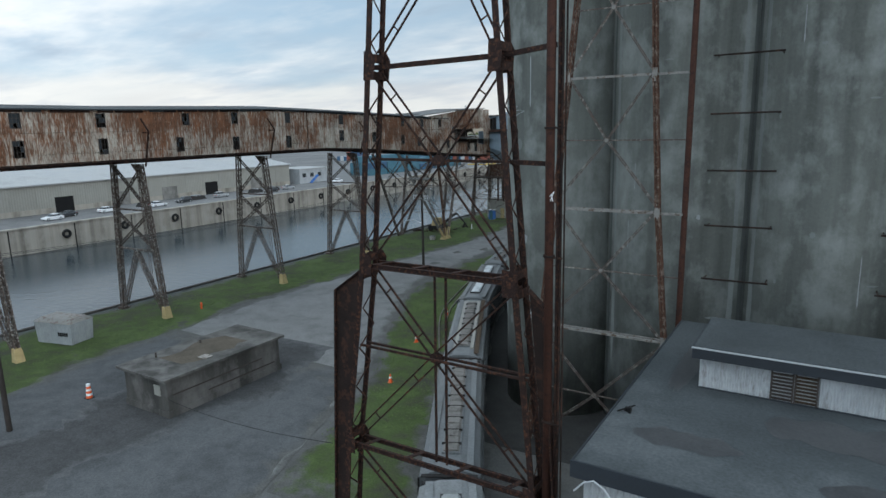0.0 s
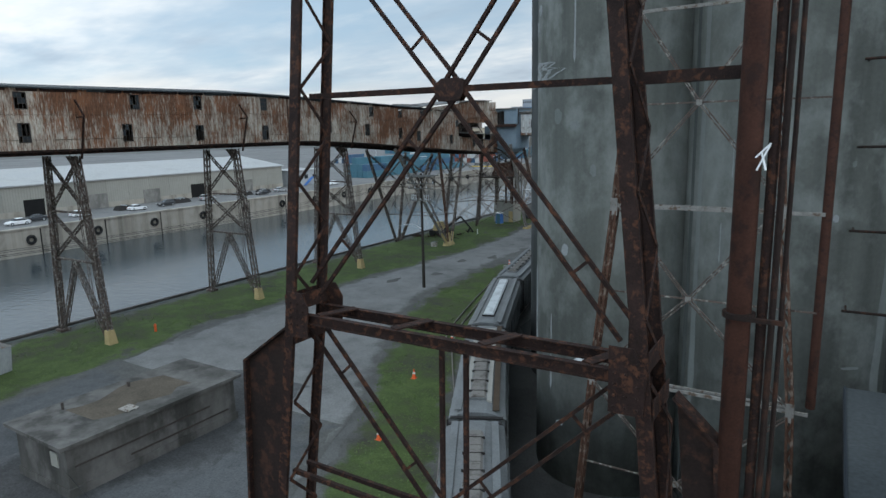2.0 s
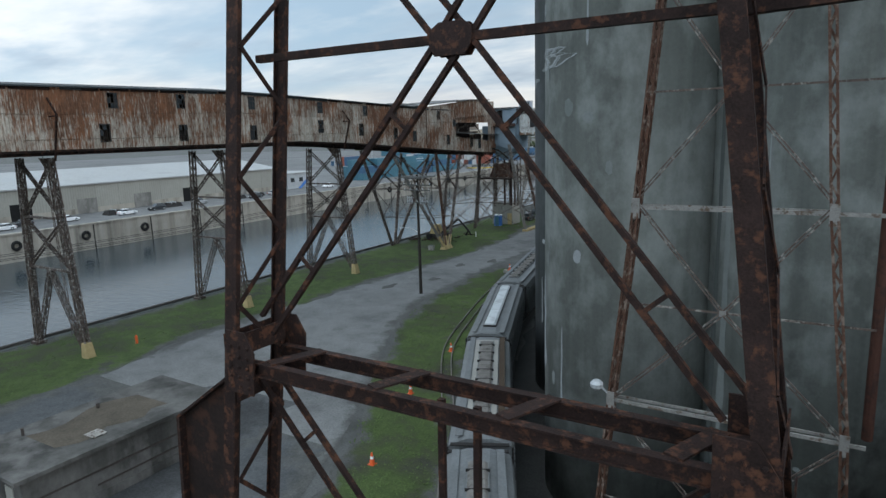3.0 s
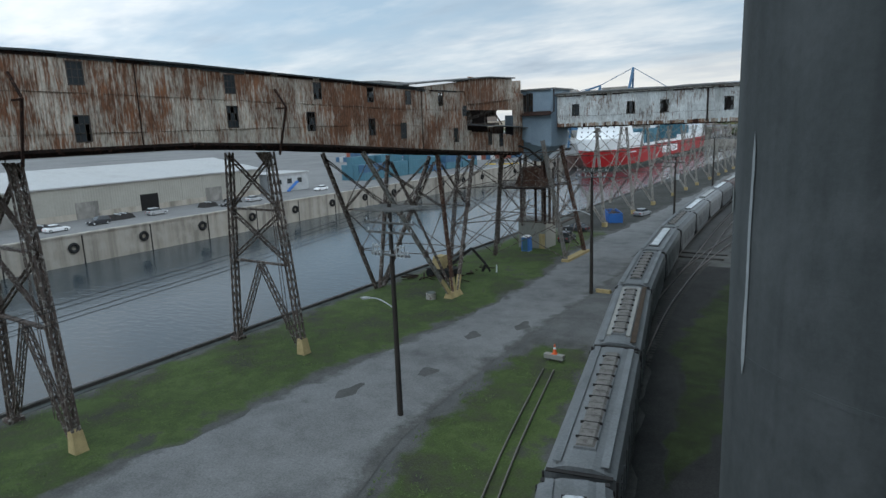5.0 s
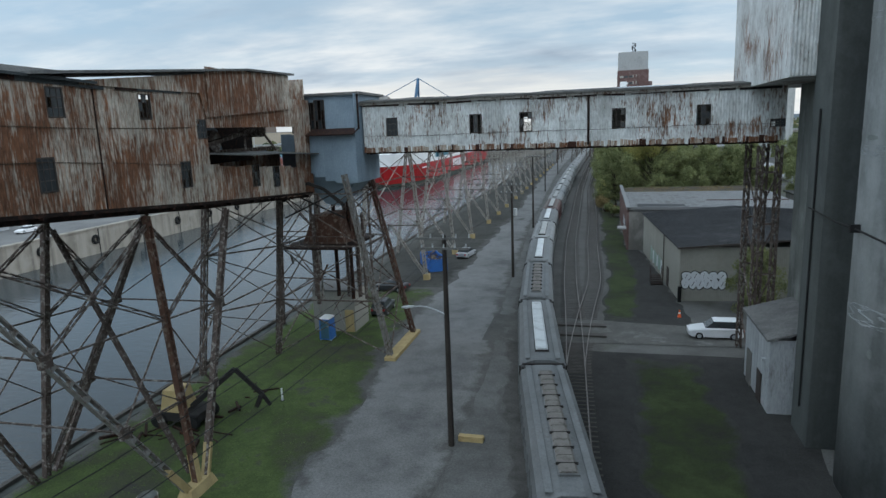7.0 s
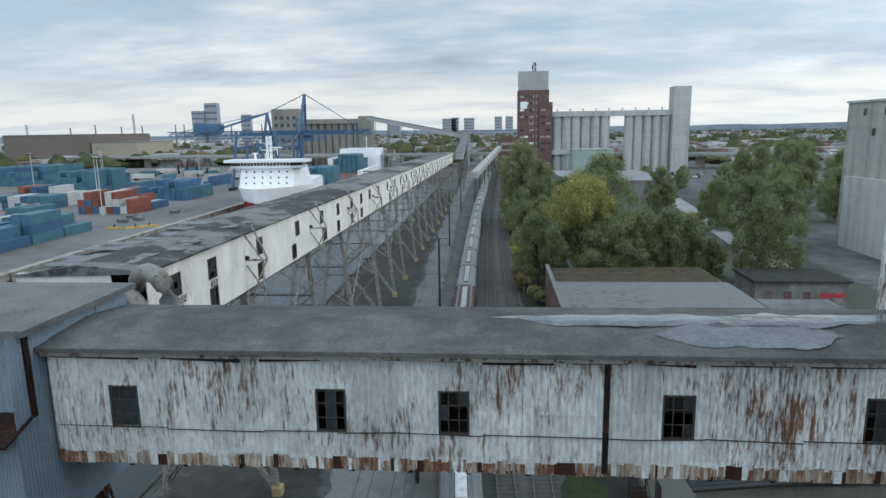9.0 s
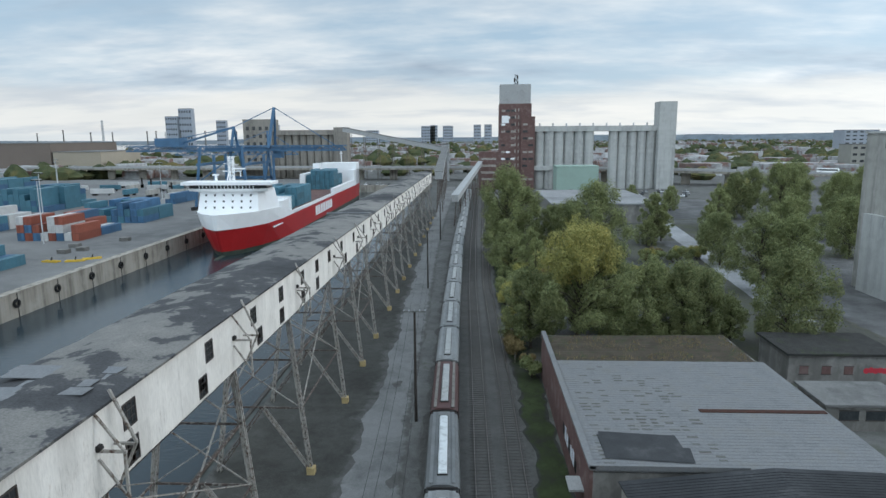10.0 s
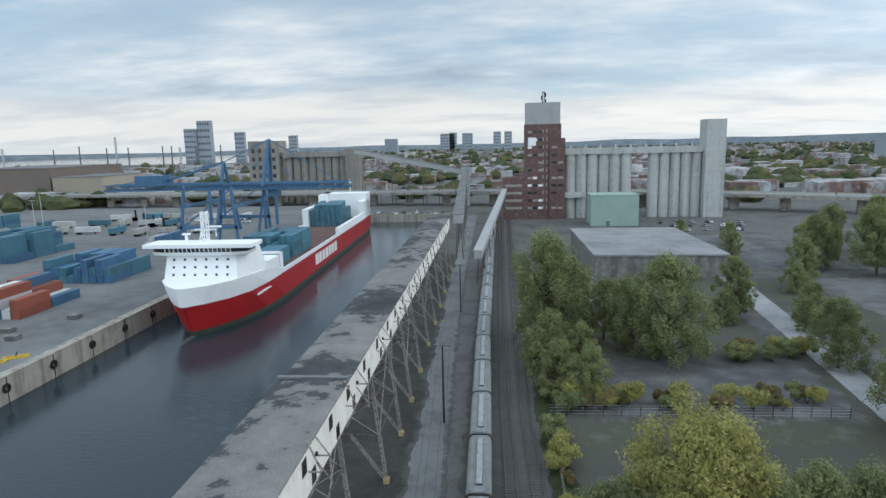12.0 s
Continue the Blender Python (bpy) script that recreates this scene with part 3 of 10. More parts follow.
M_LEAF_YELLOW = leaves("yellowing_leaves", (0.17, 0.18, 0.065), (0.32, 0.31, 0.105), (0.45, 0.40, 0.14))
M_LEAF_RUST = leaves("rusty_autumn_leaves", (0.12, 0.10, 0.05), (0.21, 0.16, 0.075), (0.28, 0.22, 0.105))

# ---- ground, water, road, tracks ----
QX, FX, YE, Y0, BIG, WZ = -72.6, -143.0, 556.0, -400.0, 4500.0, -3.8


def along(points, smooth=6.0):
    """x as a smooth function of y through a few (y, x) pairs."""
    ys = np.arange(points[0][0], points[-1][0] + 0.5, 1.0)
    xs = np.interp(ys, [p[0] for p in points], [p[1] for p in points])
    k = np.exp(-0.5 * (np.arange(-20, 21) / smooth) ** 2)
    pad = np.concatenate([xs[0] + (xs[1] - xs[0]) * np.arange(-20, 0), xs, xs[-1] + (xs[-1] - xs[-2]) * np.arange(1, 21)])
    xs = np.convolve(pad, k / k.sum(), "valid")
    return lambda y: float(np.interp(y, ys, xs))


def ribbon(left, right, y0, y1, z, step=1.5, rag=0.0, seed=1, cols=2):
    """A strip of ground between two lines, with ragged edges; 'spread' rises from 0 at its edges to 1 within."""
    rng, g, rows, spread = random.Random(seed), Geo(), [], []
    ys_ = list(np.arange(y0, y1 + 0.01, step))
    for k, y in enumerate(ys_):
        a, b = left(y) + rng.uniform(-rag, rag), right(y) + rng.uniform(-rag, rag)
        w = b - a
        e = min(1.6, w * 0.2)
        xs = [a, a + e * 0.5, a + e, a + w / 2, b - e, b - e * 0.5, b]
        end = min(1.0, 0.35 * min(k, len(ys_) - 1 - k))
        rows.append([(x, y + rng.uniform(-0.3, 0.3) * rag, z) for x in xs])
        spread += [v * end for v in (0.0, 0.45, 0.9, 1.0, 0.9, 0.45, 0.0)]
    g.loft(rows, closed=False, caps=False)
    g.spread = spread
    return g


g = Geo()
g.add([(QX, Y0, 0), (BIG, Y0, 0), (BIG, YE, 0), (QX, YE, 0)], [(0, 1, 2, 3)])
g.add([(-BIG, YE, 0), (BIG, YE, 0), (BIG, BIG, 0), (-BIG, BIG, 0)], [(0, 1, 2, 3)])
g.add([(-BIG, -BIG, 0), (BIG, -BIG, 0), (BIG, Y0, 0), (-BIG, Y0, 0)], [(0, 1, 2, 3)])
g.add([(-BIG, Y0, 0), (FX, Y0, 0), (FX, YE, 0), (-BIG, YE, 0)], [(0, 1, 2, 3)])
part("ground", g, M_GROUND, label="grey gravel and dirt ground of the harbour", kind="structure", category="ground")
g = Geo().add([(FX - 1, Y0 - 1, WZ), (QX + 1, Y0 - 1, WZ), (QX + 1, YE + 1, WZ), (FX - 1, YE + 1, WZ)], [(0, 1, 2, 3)])
part("water", g, M_WATER, label="calm grey-blue water of the harbour basin", kind="structure", category="water")
g = Geo().add([(-4400, 1700, 0.6), (-700, 1900, 0.6), (-350, 3100, 0.6), (-900, 4300, 0.6), (-4400, 4300, 0.6)], [(0, 1, 2, 3, 4)])
part("river_water", g, M_WATER, label="wide pale river in the distance", kind="structure", category="water")
part("quay_wall_near", Geo().box(QX - 0.5, Y0, -6, QX + 0.5, YE, 0.05), M_CONC_DARK, label="low concrete quay edge of the near bank", kind="structure", category="quay")
part("quay_fender_near", Geo().box(QX - 0.75, -60, -0.35, QX - 0.5, YE, 0.12).box(QX - 0.45, -60, 0.05, QX - 0.1, YE, 0.3), M_TIE, label="dark timber fender beam along the quay edge", kind="structure", category="quay")
wall = part("quay_wall_far", Geo().box(FX - 3, Y0, -6, FX, YE, 1.55), M_QUAY, label="stained concrete quay wall of the far bank", kind="structure", category="quay")
part("quay_coping", Geo().box(FX - 1.2, Y0, 1.55, FX + 0.2, YE, 1.85), M_QUAY, wall)
joint = mesh_of("wall_joint", Geo().box(-0.02, -0.12, -6.0, 0.05, 0.12, 1.5))
for k in range(40):
    piece("wall_joint", joint, M_DARK, wall, pose(FX, 20 + 13.5 * k, 0))
tyre, ring = Geo(), []
for a in range(14):
    t = math.tau * a / 14
    ring.append([(0.3 + 0.3 * math.sin(u), (0.72 + 0.3 * math.cos(u)) * math.cos(t), (0.72 + 0.3 * math.cos(u)) * math.sin(t)) for u in np.linspace(0, math.tau, 8, endpoint=False)])
tyre.loft(ring + ring[:1], caps=False)
tyre = mesh_of("tyre_fender", tyre)
tyre.materials.append(M_TYRE)
for k in range(34):
    ob = new("tyre_fender", tyre)
    ob.location = (FX, 72 + 13.6 * k, -0.6)
    tagged(ob, "black rubber tyre fender hung on the quay wall", "fender", "quay fenders")
part("quay_wall_end", Geo().box(FX, YE, -6, QX, YE + 1.2, 1.2), M_QUAY, label="concrete wall across the basin's end", kind="structure", category="quay")
part("quay_deck_far", Geo().box(-700, Y0, 0, FX - 3, YE + 60, 1.55), M_YARD, label="paved container yard on the far quay", kind="structure", category="pavement")

road_l = along([(-60, -52), (0, -54), (20, -56), (32, -58.5), (58, -60), (72, -58.8), (86, -57.4), (97, -56.3), (113, -56.5), (128, -59.5), (150, -59), (213, -59.1), (276, -60.7), (383, -62.5), (556, -62.5)])
road_r = along([(-60, -12), (0, -19), (20, -26), (33, -30.7), (43, -34), (54, -41), (66, -47), (84, -48.2), (120, -48), (140, -50), (167, -51.2), (202, -53), (240, -53.4), (300, -55.2), (373, -56.2), (556, -56)])
train_x = along([(-60, 32), (-8, 4), (10, -6.4), (21.5, -13.7), (28, -17.4), (45, -25.8), (52, -29.2), (62, -33), (83, -37.6), (95, -40.4), (106, -42.3), (123, -44.6), (140, -46), (161, -47.3), (190, -48.3), (230, -48.9), (300, -49.2), (400, -48.2), (470, -47), (600, -45)], 4)
track_a = along([(40, -23.6), (62, -33), (83, -37.6), (92, -38.9), (99, -39.75), (105, -40.4), (118, -41.0), (130, -41.6), (141, -42.3), (150, -42.9), (178, -44.0), (203, -44.3), (266, -45.1), (330, -44.8), (470, -43), (600, -41)], 4)
track_b = along([(110, -40.8), (122, -41.2), (134, -40.8), (150, -39.8), (178, -40.5), (203, -40.6), (228, -41.1), (266, -41.8), (330, -41), (470, -39), (600, -37)], 3)
siding = along([(30, -20), (45, -28.5), (57, -36.2), (71.3, -40.4), (86, -43.9)], 3)
part("road", ribbon(road_l, road_r, -60, 556, 0.03, rag=0.14, cols=4), M_ROAD, label="worn grey asphalt service road along the quay", kind="structure", category="road")
# Road tone lowered here; shade of tower and elevator is in the colour.
part("service_apron", ribbon(lambda y: road_l(y) + 0.3, lambda y: road_r(y) - 0.4, -60, 40, 0.04, rag=0.4, seed=8, cols=4), M_APRON, label="worn asphalt apron around the site hut, darkened for shade", kind="structure", category="road")
part("dirt_patch", ribbon(lambda y: -48.8 + 3.5 * noise.noise((y * 0.13, 1, 0)) + 0.12 * abs(y - 30), lambda y: -37.2 - 3 * noise.noise((y * 0.17, 2, 0)) - 0.15 * abs(y - 30), 13, 43, 0.046, 0.8, 0.7, 12, 3), M_STAIN, label="dark oily dirt around the site hut", kind="structure", category="dirt")
part("road_shoulder", ribbon(lambda y: road_r(y) - 0.2, lambda y: max(road_r(y) + 0.4, train_x(y) - 2.4 - 0.8 * noise.noise((y * 0.1, 4, 0))), 90, 420, 0.02, rag=0.5, seed=13, cols=3), M_SHOULDER, label="gravel shoulder between road and tracks", kind="structure", category="road")
part("waste_ground", ribbon(lambda y: track_b(y) + 3.4, lambda y: 60 + 6 * noise.noise((y * 0.05, 8, 0)), 205, 372, 0.017, rag=1.0, seed=14, cols=6), M_WASTE, label="weedy brown waste ground under the trees", kind="structure", category="ground")
part("quay_dirt", ribbon(lambda y: QX + 0.55, lambda y: road_l(y) + 1.2 + 1.2 * noise.noise((y * 0.09, 3, 1)), 140, 420, 0.034, rag=0.4, seed=15, cols=4), M_QUAY_DIRT, label="dark trodden dirt under the long gallery", kind="structure", category="ground")
part("crossing_road", Geo().add([(-50, 126.5, 0.05), (-30, 127.5, 0.05), (-20, 128, 0.05), (-20, 134, 0.05), (-30, 133, 0.05), (-50, 135, 0.05)], [(0, 1, 2, 3, 4, 5)]), M_ROAD, label="short asphalt crossing over the tracks", kind="structure", category="road")
part("grass_verge_quay", ribbon(lambda y: QX + 0.55, lambda y: road_l(y) + 0.4 - 1.5 * noise.noise((y * 0.07, 0, 0)), -60, 146, 0.036, rag=0.5, seed=2, cols=4), M_GRASS, label="patchy green grass along the quay edge", kind="structure", category="grass")
part("grass_verge_tracks", ribbon(lambda y: road_r(y) + 0.5 + 1.6 * noise.noise((y * 0.11, 3, 0)), lambda y: max(train_x(y) - 2.4 - 0.7 * noise.noise((y * 0.2, 6, 0)), road_r(y) + 1.2), 22, 92, 0.024, rag=0.5, seed=3, cols=4), M_GRASS, label="weedy grass between road and tracks", kind="structure", category="grass")
# Grass colour is lowered to hold the shade under the elevator.
part("grass_verge_elevator", ribbon(lambda y: max(-37.0, train_x(y) + 3.4) + 1.2 * noise.noise((y * 0.1, 7, 0)), lambda y: -31.0 + 0.8 * noise.noise((y * 0.13, 9, 0)), 70, 124, 0.02, rag=0.5, seed=4, cols=3), M_WEEDS_SHADE, label="grass strip beside the elevator, shade in its colour", kind="structure", category="grass")
part("shed_dirt", ribbon(lambda y: track_b(y) + 3.0, lambda y: -30.9 - 0.075 * (y - 142), 133, 174, 0.018, rag=0.4, seed=16, cols=3), M_DIRT_SHADE, label="dark trodden dirt beside the metal shed", kind="structure", category="ground")
part("grass_verge_shed", ribbon(lambda y: track_b(y) + 1.7 + 0.6 * noise.noise((y * 0.1, 5, 0)), lambda y: track_b(y) + 5.2 + 0.8 * noise.noise((y * 0.15, 8, 0)), 134, 300, 0.03, rag=0.4, seed=5), M_WEEDS_SHADE, label="thin dark grass strip beside the tracks", kind="structure", category="grass")
# Both strips carry the shade of silos and elevator in the ground colour.
part("silo_foot_dirt", ribbon(lambda y: train_x(y) + 1.7, lambda y: -5.0, 33.5, 58, 0.015, rag=0.4, seed=19, cols=3), M_DIRT_SHADE, label="ground at the foot of the silos, shade painted dark", kind="structure", category="ground")
part("elevator_dirt", ribbon(lambda y: train_x(y) + 1.7, lambda y: -26.5, 56, 126, 0.013, rag=0.4, seed=9, cols=3), M_DIRT_SHADE, label="ground beside the elevator, its shade painted dark", kind="structure", category="ground")
part("ballast_bed", ribbon(lambda y: train_x(y) - 2.6, lambda y: max(train_x(y), track_a(max(y, 40)), track_b(max(y, 110)) if y > 118 else -99) + 2.2, 0, 590, 0.008, rag=0.25, seed=6, cols=3), M_BALLAST, label="dark gravel ballast under the tracks", kind="structure", category="ballast")
# cracked lots on the open ground behind the sheds
for n, (x0, y0, x1, y1) in enumerate([(-33, 212, -4, 246), (-31, 262, 14, 296), (-22, 318, 2, 344), (14, 300, 34, 330), (24, 210, 120, 300), (34, 380, 78, 470), (48, 318, 110, 372)]):
    wob = lambda v, s, n=n: 2.2 * noise.noise((v * 0.09, s, n))
    part("lot", ribbon(lambda y: x0 + wob(y, 1.5), lambda y: x1 + wob(y, 4.5), y0, y1, 0.024 + 0.004 * n, 2.0, 0.6, 20 + n, 4), M_LOT, label="cracked grey asphalt lot with weeds", kind="structure", category="lot")
part("side_street", ribbon(lambda y: 15.6 + (y - 272) * 0.1, lambda y: 21.8 + (y - 272) * 0.11, 236, 372, 0.06, 3, 0.1, 31), M_STREET, label="pale concrete side street", kind="structure", category="road")

# grass blades
rng, g = random.Random(5), Geo()
for k in range(14000):
    which = rng.random()
    if which < 0.55:
        y = rng.uniform(10, 140)
        x = rng.uniform(QX + 0.8, road_l(y) - 1.5)
    elif which < 0.8:
        y = rng.uniform(28, 86)
        x = rng.uniform(road_r(y) + 0.5, max(train_x(y) - 2.6, road_r(y) + 1.4))
    else:
        y = rng.uniform(28, 140)
        x = rng.uniform(QX + 0.8, road_l(y) - 1.0)
    if noise.noise((x * 0.3, y * 0.3, 2)) < -0.12:
        continue
    for b in range(3):
        a, h, w = rng.uniform(0, 6.28), rng.uniform(0.05, 0.16), rng.uniform(0.02, 0.05)
        dx, dy = math.cos(a), math.sin(a)
        g.add([(x - dy * w, y + dx * w, 0.01), (x + dy * w, y - dx * w, 0.01), (x + dx * h * 1.5, y + dy * h * 1.5, h)], [(0, 1, 2)])
part("grass_tufts", g, M_BLADE, label="short green grass blades on the verges", kind="stuff", category="grass")


def track(name, f, y0, y1, label, single=None):
    """Two rails and their ties; ties in the stretch 'single' are pieces of their own."""
    th = thing(name, f(y0), y0, 0, label, "railway track", "tracks", "structure")
    tie = mesh_of("tie", Geo().box(-1.25, -0.11, 0.0, 1.25, 0.11, 0.035))
    g = [Geo(), Geo()]
    sunk = 0.08 if name == "track_stub" else 0.0
    far = Geo()
    y = y0
    while y < y1 - 2:
        a, b = Vector((f(y), y, 0)), Vector((f(y + 2), y + 2, 0))
        s = Vector(((b - a).y, -(b - a).x, 0)).normalized() * (0.4 if name == "track_stub" else 0.75)
        for k in (0, 1):
            o = s if k else -s
            g[k].beam(a + o + Vector((0, 0, 0.2 - sunk)), b + o + Vector((0, 0, 0.2 - sunk)), 0.075, 0.16)
        y += 2
    y = y0
    while y < y1:
        dx = (f(y + 0.5) - f(y - 0.5))
        rz = math.degrees(math.atan2(-dx, 1))
        if single and single[0] <= y <= single[1]:
            piece("tie", tie, M_TIE, th, pose(f(y), y, 0, 0, 0, rz))
        else:
            c, s = math.cos(radians(rz)), math.sin(radians(rz))
            far.beam((f(y) - 1.25 * c, y - 1.25 * s, 0.018 - sunk), (f(y) + 1.25 * c, y + 1.25 * s, 0.018 - sunk), 0.2, 0.035)
        y += 0.66 if name != "track_stub" else 2.4
    for k in (0, 1):
        part("rail", g[k], M_RAIL, th)
    if far.v:
        tagged(part("tie_row", far, M_TIE, th), "", "", "", "stuff")


track("track_main", train_x, 6, 560, "straight ballasted track that the grain train stands on")
track("track_middle", track_a, 88, 540, "worn track with dark wooden ties", (124, 190))
track("track_outer", track_b, 120, 540, "worn siding track with dark wooden ties", (124, 180))
track("track_stub", siding, 32, 86, "overgrown stub track that ends at a buffer")
part("crossing_plank", Geo().box(-44.6, 128.6, 0.06, -38.6, 129.3, 0.24).box(-44.6, 131.6, 0.06, -38.6, 132.3, 0.24), M_TIE, label="dark worn timbers across the track crossing", category="crossing plank")

# ---- galleries ----
def window_parts(parent, m, w, h, broken, rng):
    """A steel window in an opening: frame, bars and panes. Local x along the wall, -y outwards."""
    fr = Geo()
    fr.box(0, -0.07, 0, w, 0.03, 0.07).box(0, -0.07, h - 0.07, w, 0.03, h).box(0, -0.07, 0.07, 0.07, 0.03, h - 0.07).box(w - 0.07, -0.07, 0.07, w, 0.03, h - 0.07)
    win = piece("window", mesh_of("window", fr), M_FRAME, parent, m)
    ORIGIN[win.name] = Vector()
    nx, nz = 3, 3
    bars = Geo()
    for i in range(1, nx):
        bars.box(w * i / nx - 0.018, -0.045, 0.07, w * i / nx + 0.018, -0.01, h - 0.07)
    for j in range(1, nz):
        bars.box(0.07, -0.042, h * j / nz - 0.018, w - 0.07, -0.013, h * j / nz + 0.018)
    bo = new("grille", mesh_of("grille", bars))
    bo.data.materials.append(M_FRAME)
    bo.parent = win
    for i in range(nx):
        for j in range(nz):
            if rng.random() < broken:
                continue
            po = new("pane", mesh_of("pane", Geo().box(w * i / nx + 0.02, -0.032, h * j / nz + 0.02, w * (i + 1) / nx - 0.02, -0.022, h * (j + 1) / nz - 0.02)))
            po.data.materials.append(M_GLASS)
            po.parent = win


def clad(parent, start, facing, width, count, courses, windows, mat, ribs, depth=0.05, single=(0, 10 ** 6), skip=None, seed=1, broken=0.35):
    """Sheets in courses along a wall. courses(i) gives the heights at column i; windows: {column: [(z0, z1)]}."""
    rng, joined = random.Random(seed), Geo()
    turn = pose(0, 0, 0, 0, 0, 90) if facing == "+x" else Matrix()
    for i in range(count):
        zs = courses(i)
        base = Matrix.Translation(Vector(start) + (Vector((0, i * width, 0)) if facing == "+x" else Vector((i * width, 0, 0)))) @ turn
        for c in range(len(zs) - 1):
            spans = [(zs[c], zs[c + 1])]
            for w0, w1 in windows.get(i, []):
                spans = [s for a, b in spans for s in ((a, min(b, w0)), (max(a, w1), b)) if s[1] - s[0] > 0.06]
            for a, b in spans:
                if skip and skip(i, a, b):
                    continue
                off = rng.uniform(-0.012, 0.012)
                m = base @ Matrix.Translation((0, off - 0.006 * c, a - 0.03)) @ pose(0, 0, 0, rng.uniform(-0.25, 0.25), rng.uniform(-0.15, 0.15), 0)
                me = sheet_mesh(width + 0.03, round(b - a + 0.05, 1), ribs, mat, depth)
                if single[0] <= i < single[1]:
                    piece("siding_sheet", me, mat, parent, m)
                else:
                    joined.add([m @ v.co for v in me.vertices], [tuple(p.vertices) for p in me.polygons])
        for w0, w1 in windows.get(i, []):
            window_parts(parent, base @ Matrix.Translation((0, 0, w0)), width, w1 - w0, rng.choice((0.05, broken, 0.6)), rng)
    if joined.v:
        part("siding_run", joined, mat, parent, kind="stuff")


# the rusted gallery
RG_X, RG_B = -63.8, -71.0
rg_bottom = lambda y: float(np.interp(y, [-60, 60, 70, 80, 95, 107, 119], [17.9, 18.0, 18.0, 17.5, 16.4, 15.5, 14.6]))
rg_top = lambda y: float(np.interp(y, [-40, 38, 60, 70, 80, 98, 122], [23.1, 23.15, 23.5, 23.3, 23.0, 22.5, 22.5]))
RG_Y = (-40, 38, 60, 70, 80, 95, 107, 121.6)
rusted = thing("conveyor_gallery", -67.4, 60, 17, "long conveyor gallery clad in rust-streaked corrugated sheet", "gallery")
W_RG = {}
for y, z in [(28.7, 19.5), (36, 19.5), (45.9, 19.4), (53.3, 19.3), (62.3, 19.2), (73.7, 19.8), (81.3, 19.35), (89.1, 18.75), (94.4, 18.25), (105.0, 17.5), (113.0, 16.8), (115.9, 16.5), (20.3, 19.5), (11.5, 19.5), (3, 19.5), (-6, 19.5), (-15, 19.5)]:
    W_RG.setdefault(round((y - 0.5 + 40) / 1.0), []).append((z - 0.8, z + 0.8))
for y in [28.7, 36, 46.1, 53.6, 62.3, 73.7, 82.6, 89.1, 95.8, 101.4, 20.3, 11.5, 3, -6]:
    W_RG.setdefault(round((y - 0.5 + 40) / 1.0), []).append((rg_top(y) - 1.75, rg_top(y) - 0.35))
W_RG.setdefault(146, []).append((19.6, 20.8))
clad(rusted, (RG_X, -40, 0), "+x", 1.0, 162, lambda i: [rg_bottom(i - 39.5), min(18.9, rg_bottom(i - 39.5) + 2.4), rg_top(i - 39.5) - 2.2, rg_top(i - 39.5)], W_RG, M_SIDING_RUST, 4,
     single=(84, 162), skip=lambda i, a, b: i >= 147 and a > 17.0 and b < 20.6, seed=3)
part("skirt_plate", Geo().loft([[(RG_X + 0.06, y, rg_bottom(y) - 0.12), (RG_X + 0.06, y, rg_bottom(y) + 0.08), (RG_X - 0.06, y, rg_bottom(y) + 0.08), (RG_X - 0.06, y, rg_bottom(y) - 0.12)] for y in RG_Y]), M_RUST_DARK, rusted)
part("back_wall", Geo().loft([[(RG_B, y, rg_bottom(y)), (RG_B, y, rg_top(y)), (RG_B - 0.1, y, rg_top(y)), (RG_B - 0.1, y, rg_bottom(y))] for y in RG_Y]), M_SIDING_RUST, rusted)
part("floor_deck", Geo().loft([[(RG_X - 0.08, y, rg_bottom(y) - 0.02), (RG_X - 0.08, y, rg_bottom(y) + 0.12), (RG_B + 0.02, y, rg_bottom(y) + 0.12), (RG_B + 0.02, y, rg_bottom(y) - 0.02)] for y in RG_Y]), M_RUST_DARK, rusted)
for y in range(-38, 119, 3):
    part("floor_beam", Geo().beam((RG_X + 0.05, y, rg_bottom(y) - 0.14), (RG_B, y, rg_bottom(y) - 0.14), 0.18, 0.22), M_RUST_DARK, rusted)
for x in (RG_X - 0.4, -67.4, RG_B + 0.3):
    g = Geo()
    for ya, yb in zip(RG_Y, RG_Y[1:]):
        g.beam((x, ya, rg_bottom(ya) - 0.24), (x, yb, rg_bottom(yb) - 0.24), 0.25, 0.3)
    part("girder", g, M_RUST_DARK, rusted)
part("roof", Geo().loft([[(RG_X + 0.3, y, rg_top(y) - 0.05), (RG_X + 0.3, y, rg_top(y) + 0.08), (-67.4, y, rg_top(y) + 0.55), (RG_B - 0.35, y, rg_top(y) + 0.08), (RG_B - 0.35, y, rg_top(y) - 0.05), (-67.4, y, rg_top(y) + 0.4)] for y in (-40, 38, 60, 70, 80, 98)]), M_ROOF_TAR, rusted)
# lap seams between the sheet courses, broken and bent here and there
seam_rng = random.Random(17)
for level in (0, 1):
    y = -36.0
    while y < 104:
        ln = seam_rng.uniform(2.2, 5.5)
        za, zb = [(min(18.9, rg_bottom(v) + 2.4) if level == 0 else rg_top(v) - 2.2) for v in (y, y + ln)]
        part("lap_seam", Geo().beam((RG_X + 0.065, y, za + seam_rng.uniform(-0.03, 0.03)), (RG_X + 0.065, y + ln, zb + seam_rng.uniform(-0.03, 0.03)), 0.03, seam_rng.uniform(0.012, 0.035)), M_LOUVRE, rusted)
        y += ln + seam_rng.choice((0.05, 0.1, 0.9))
y = -38.0
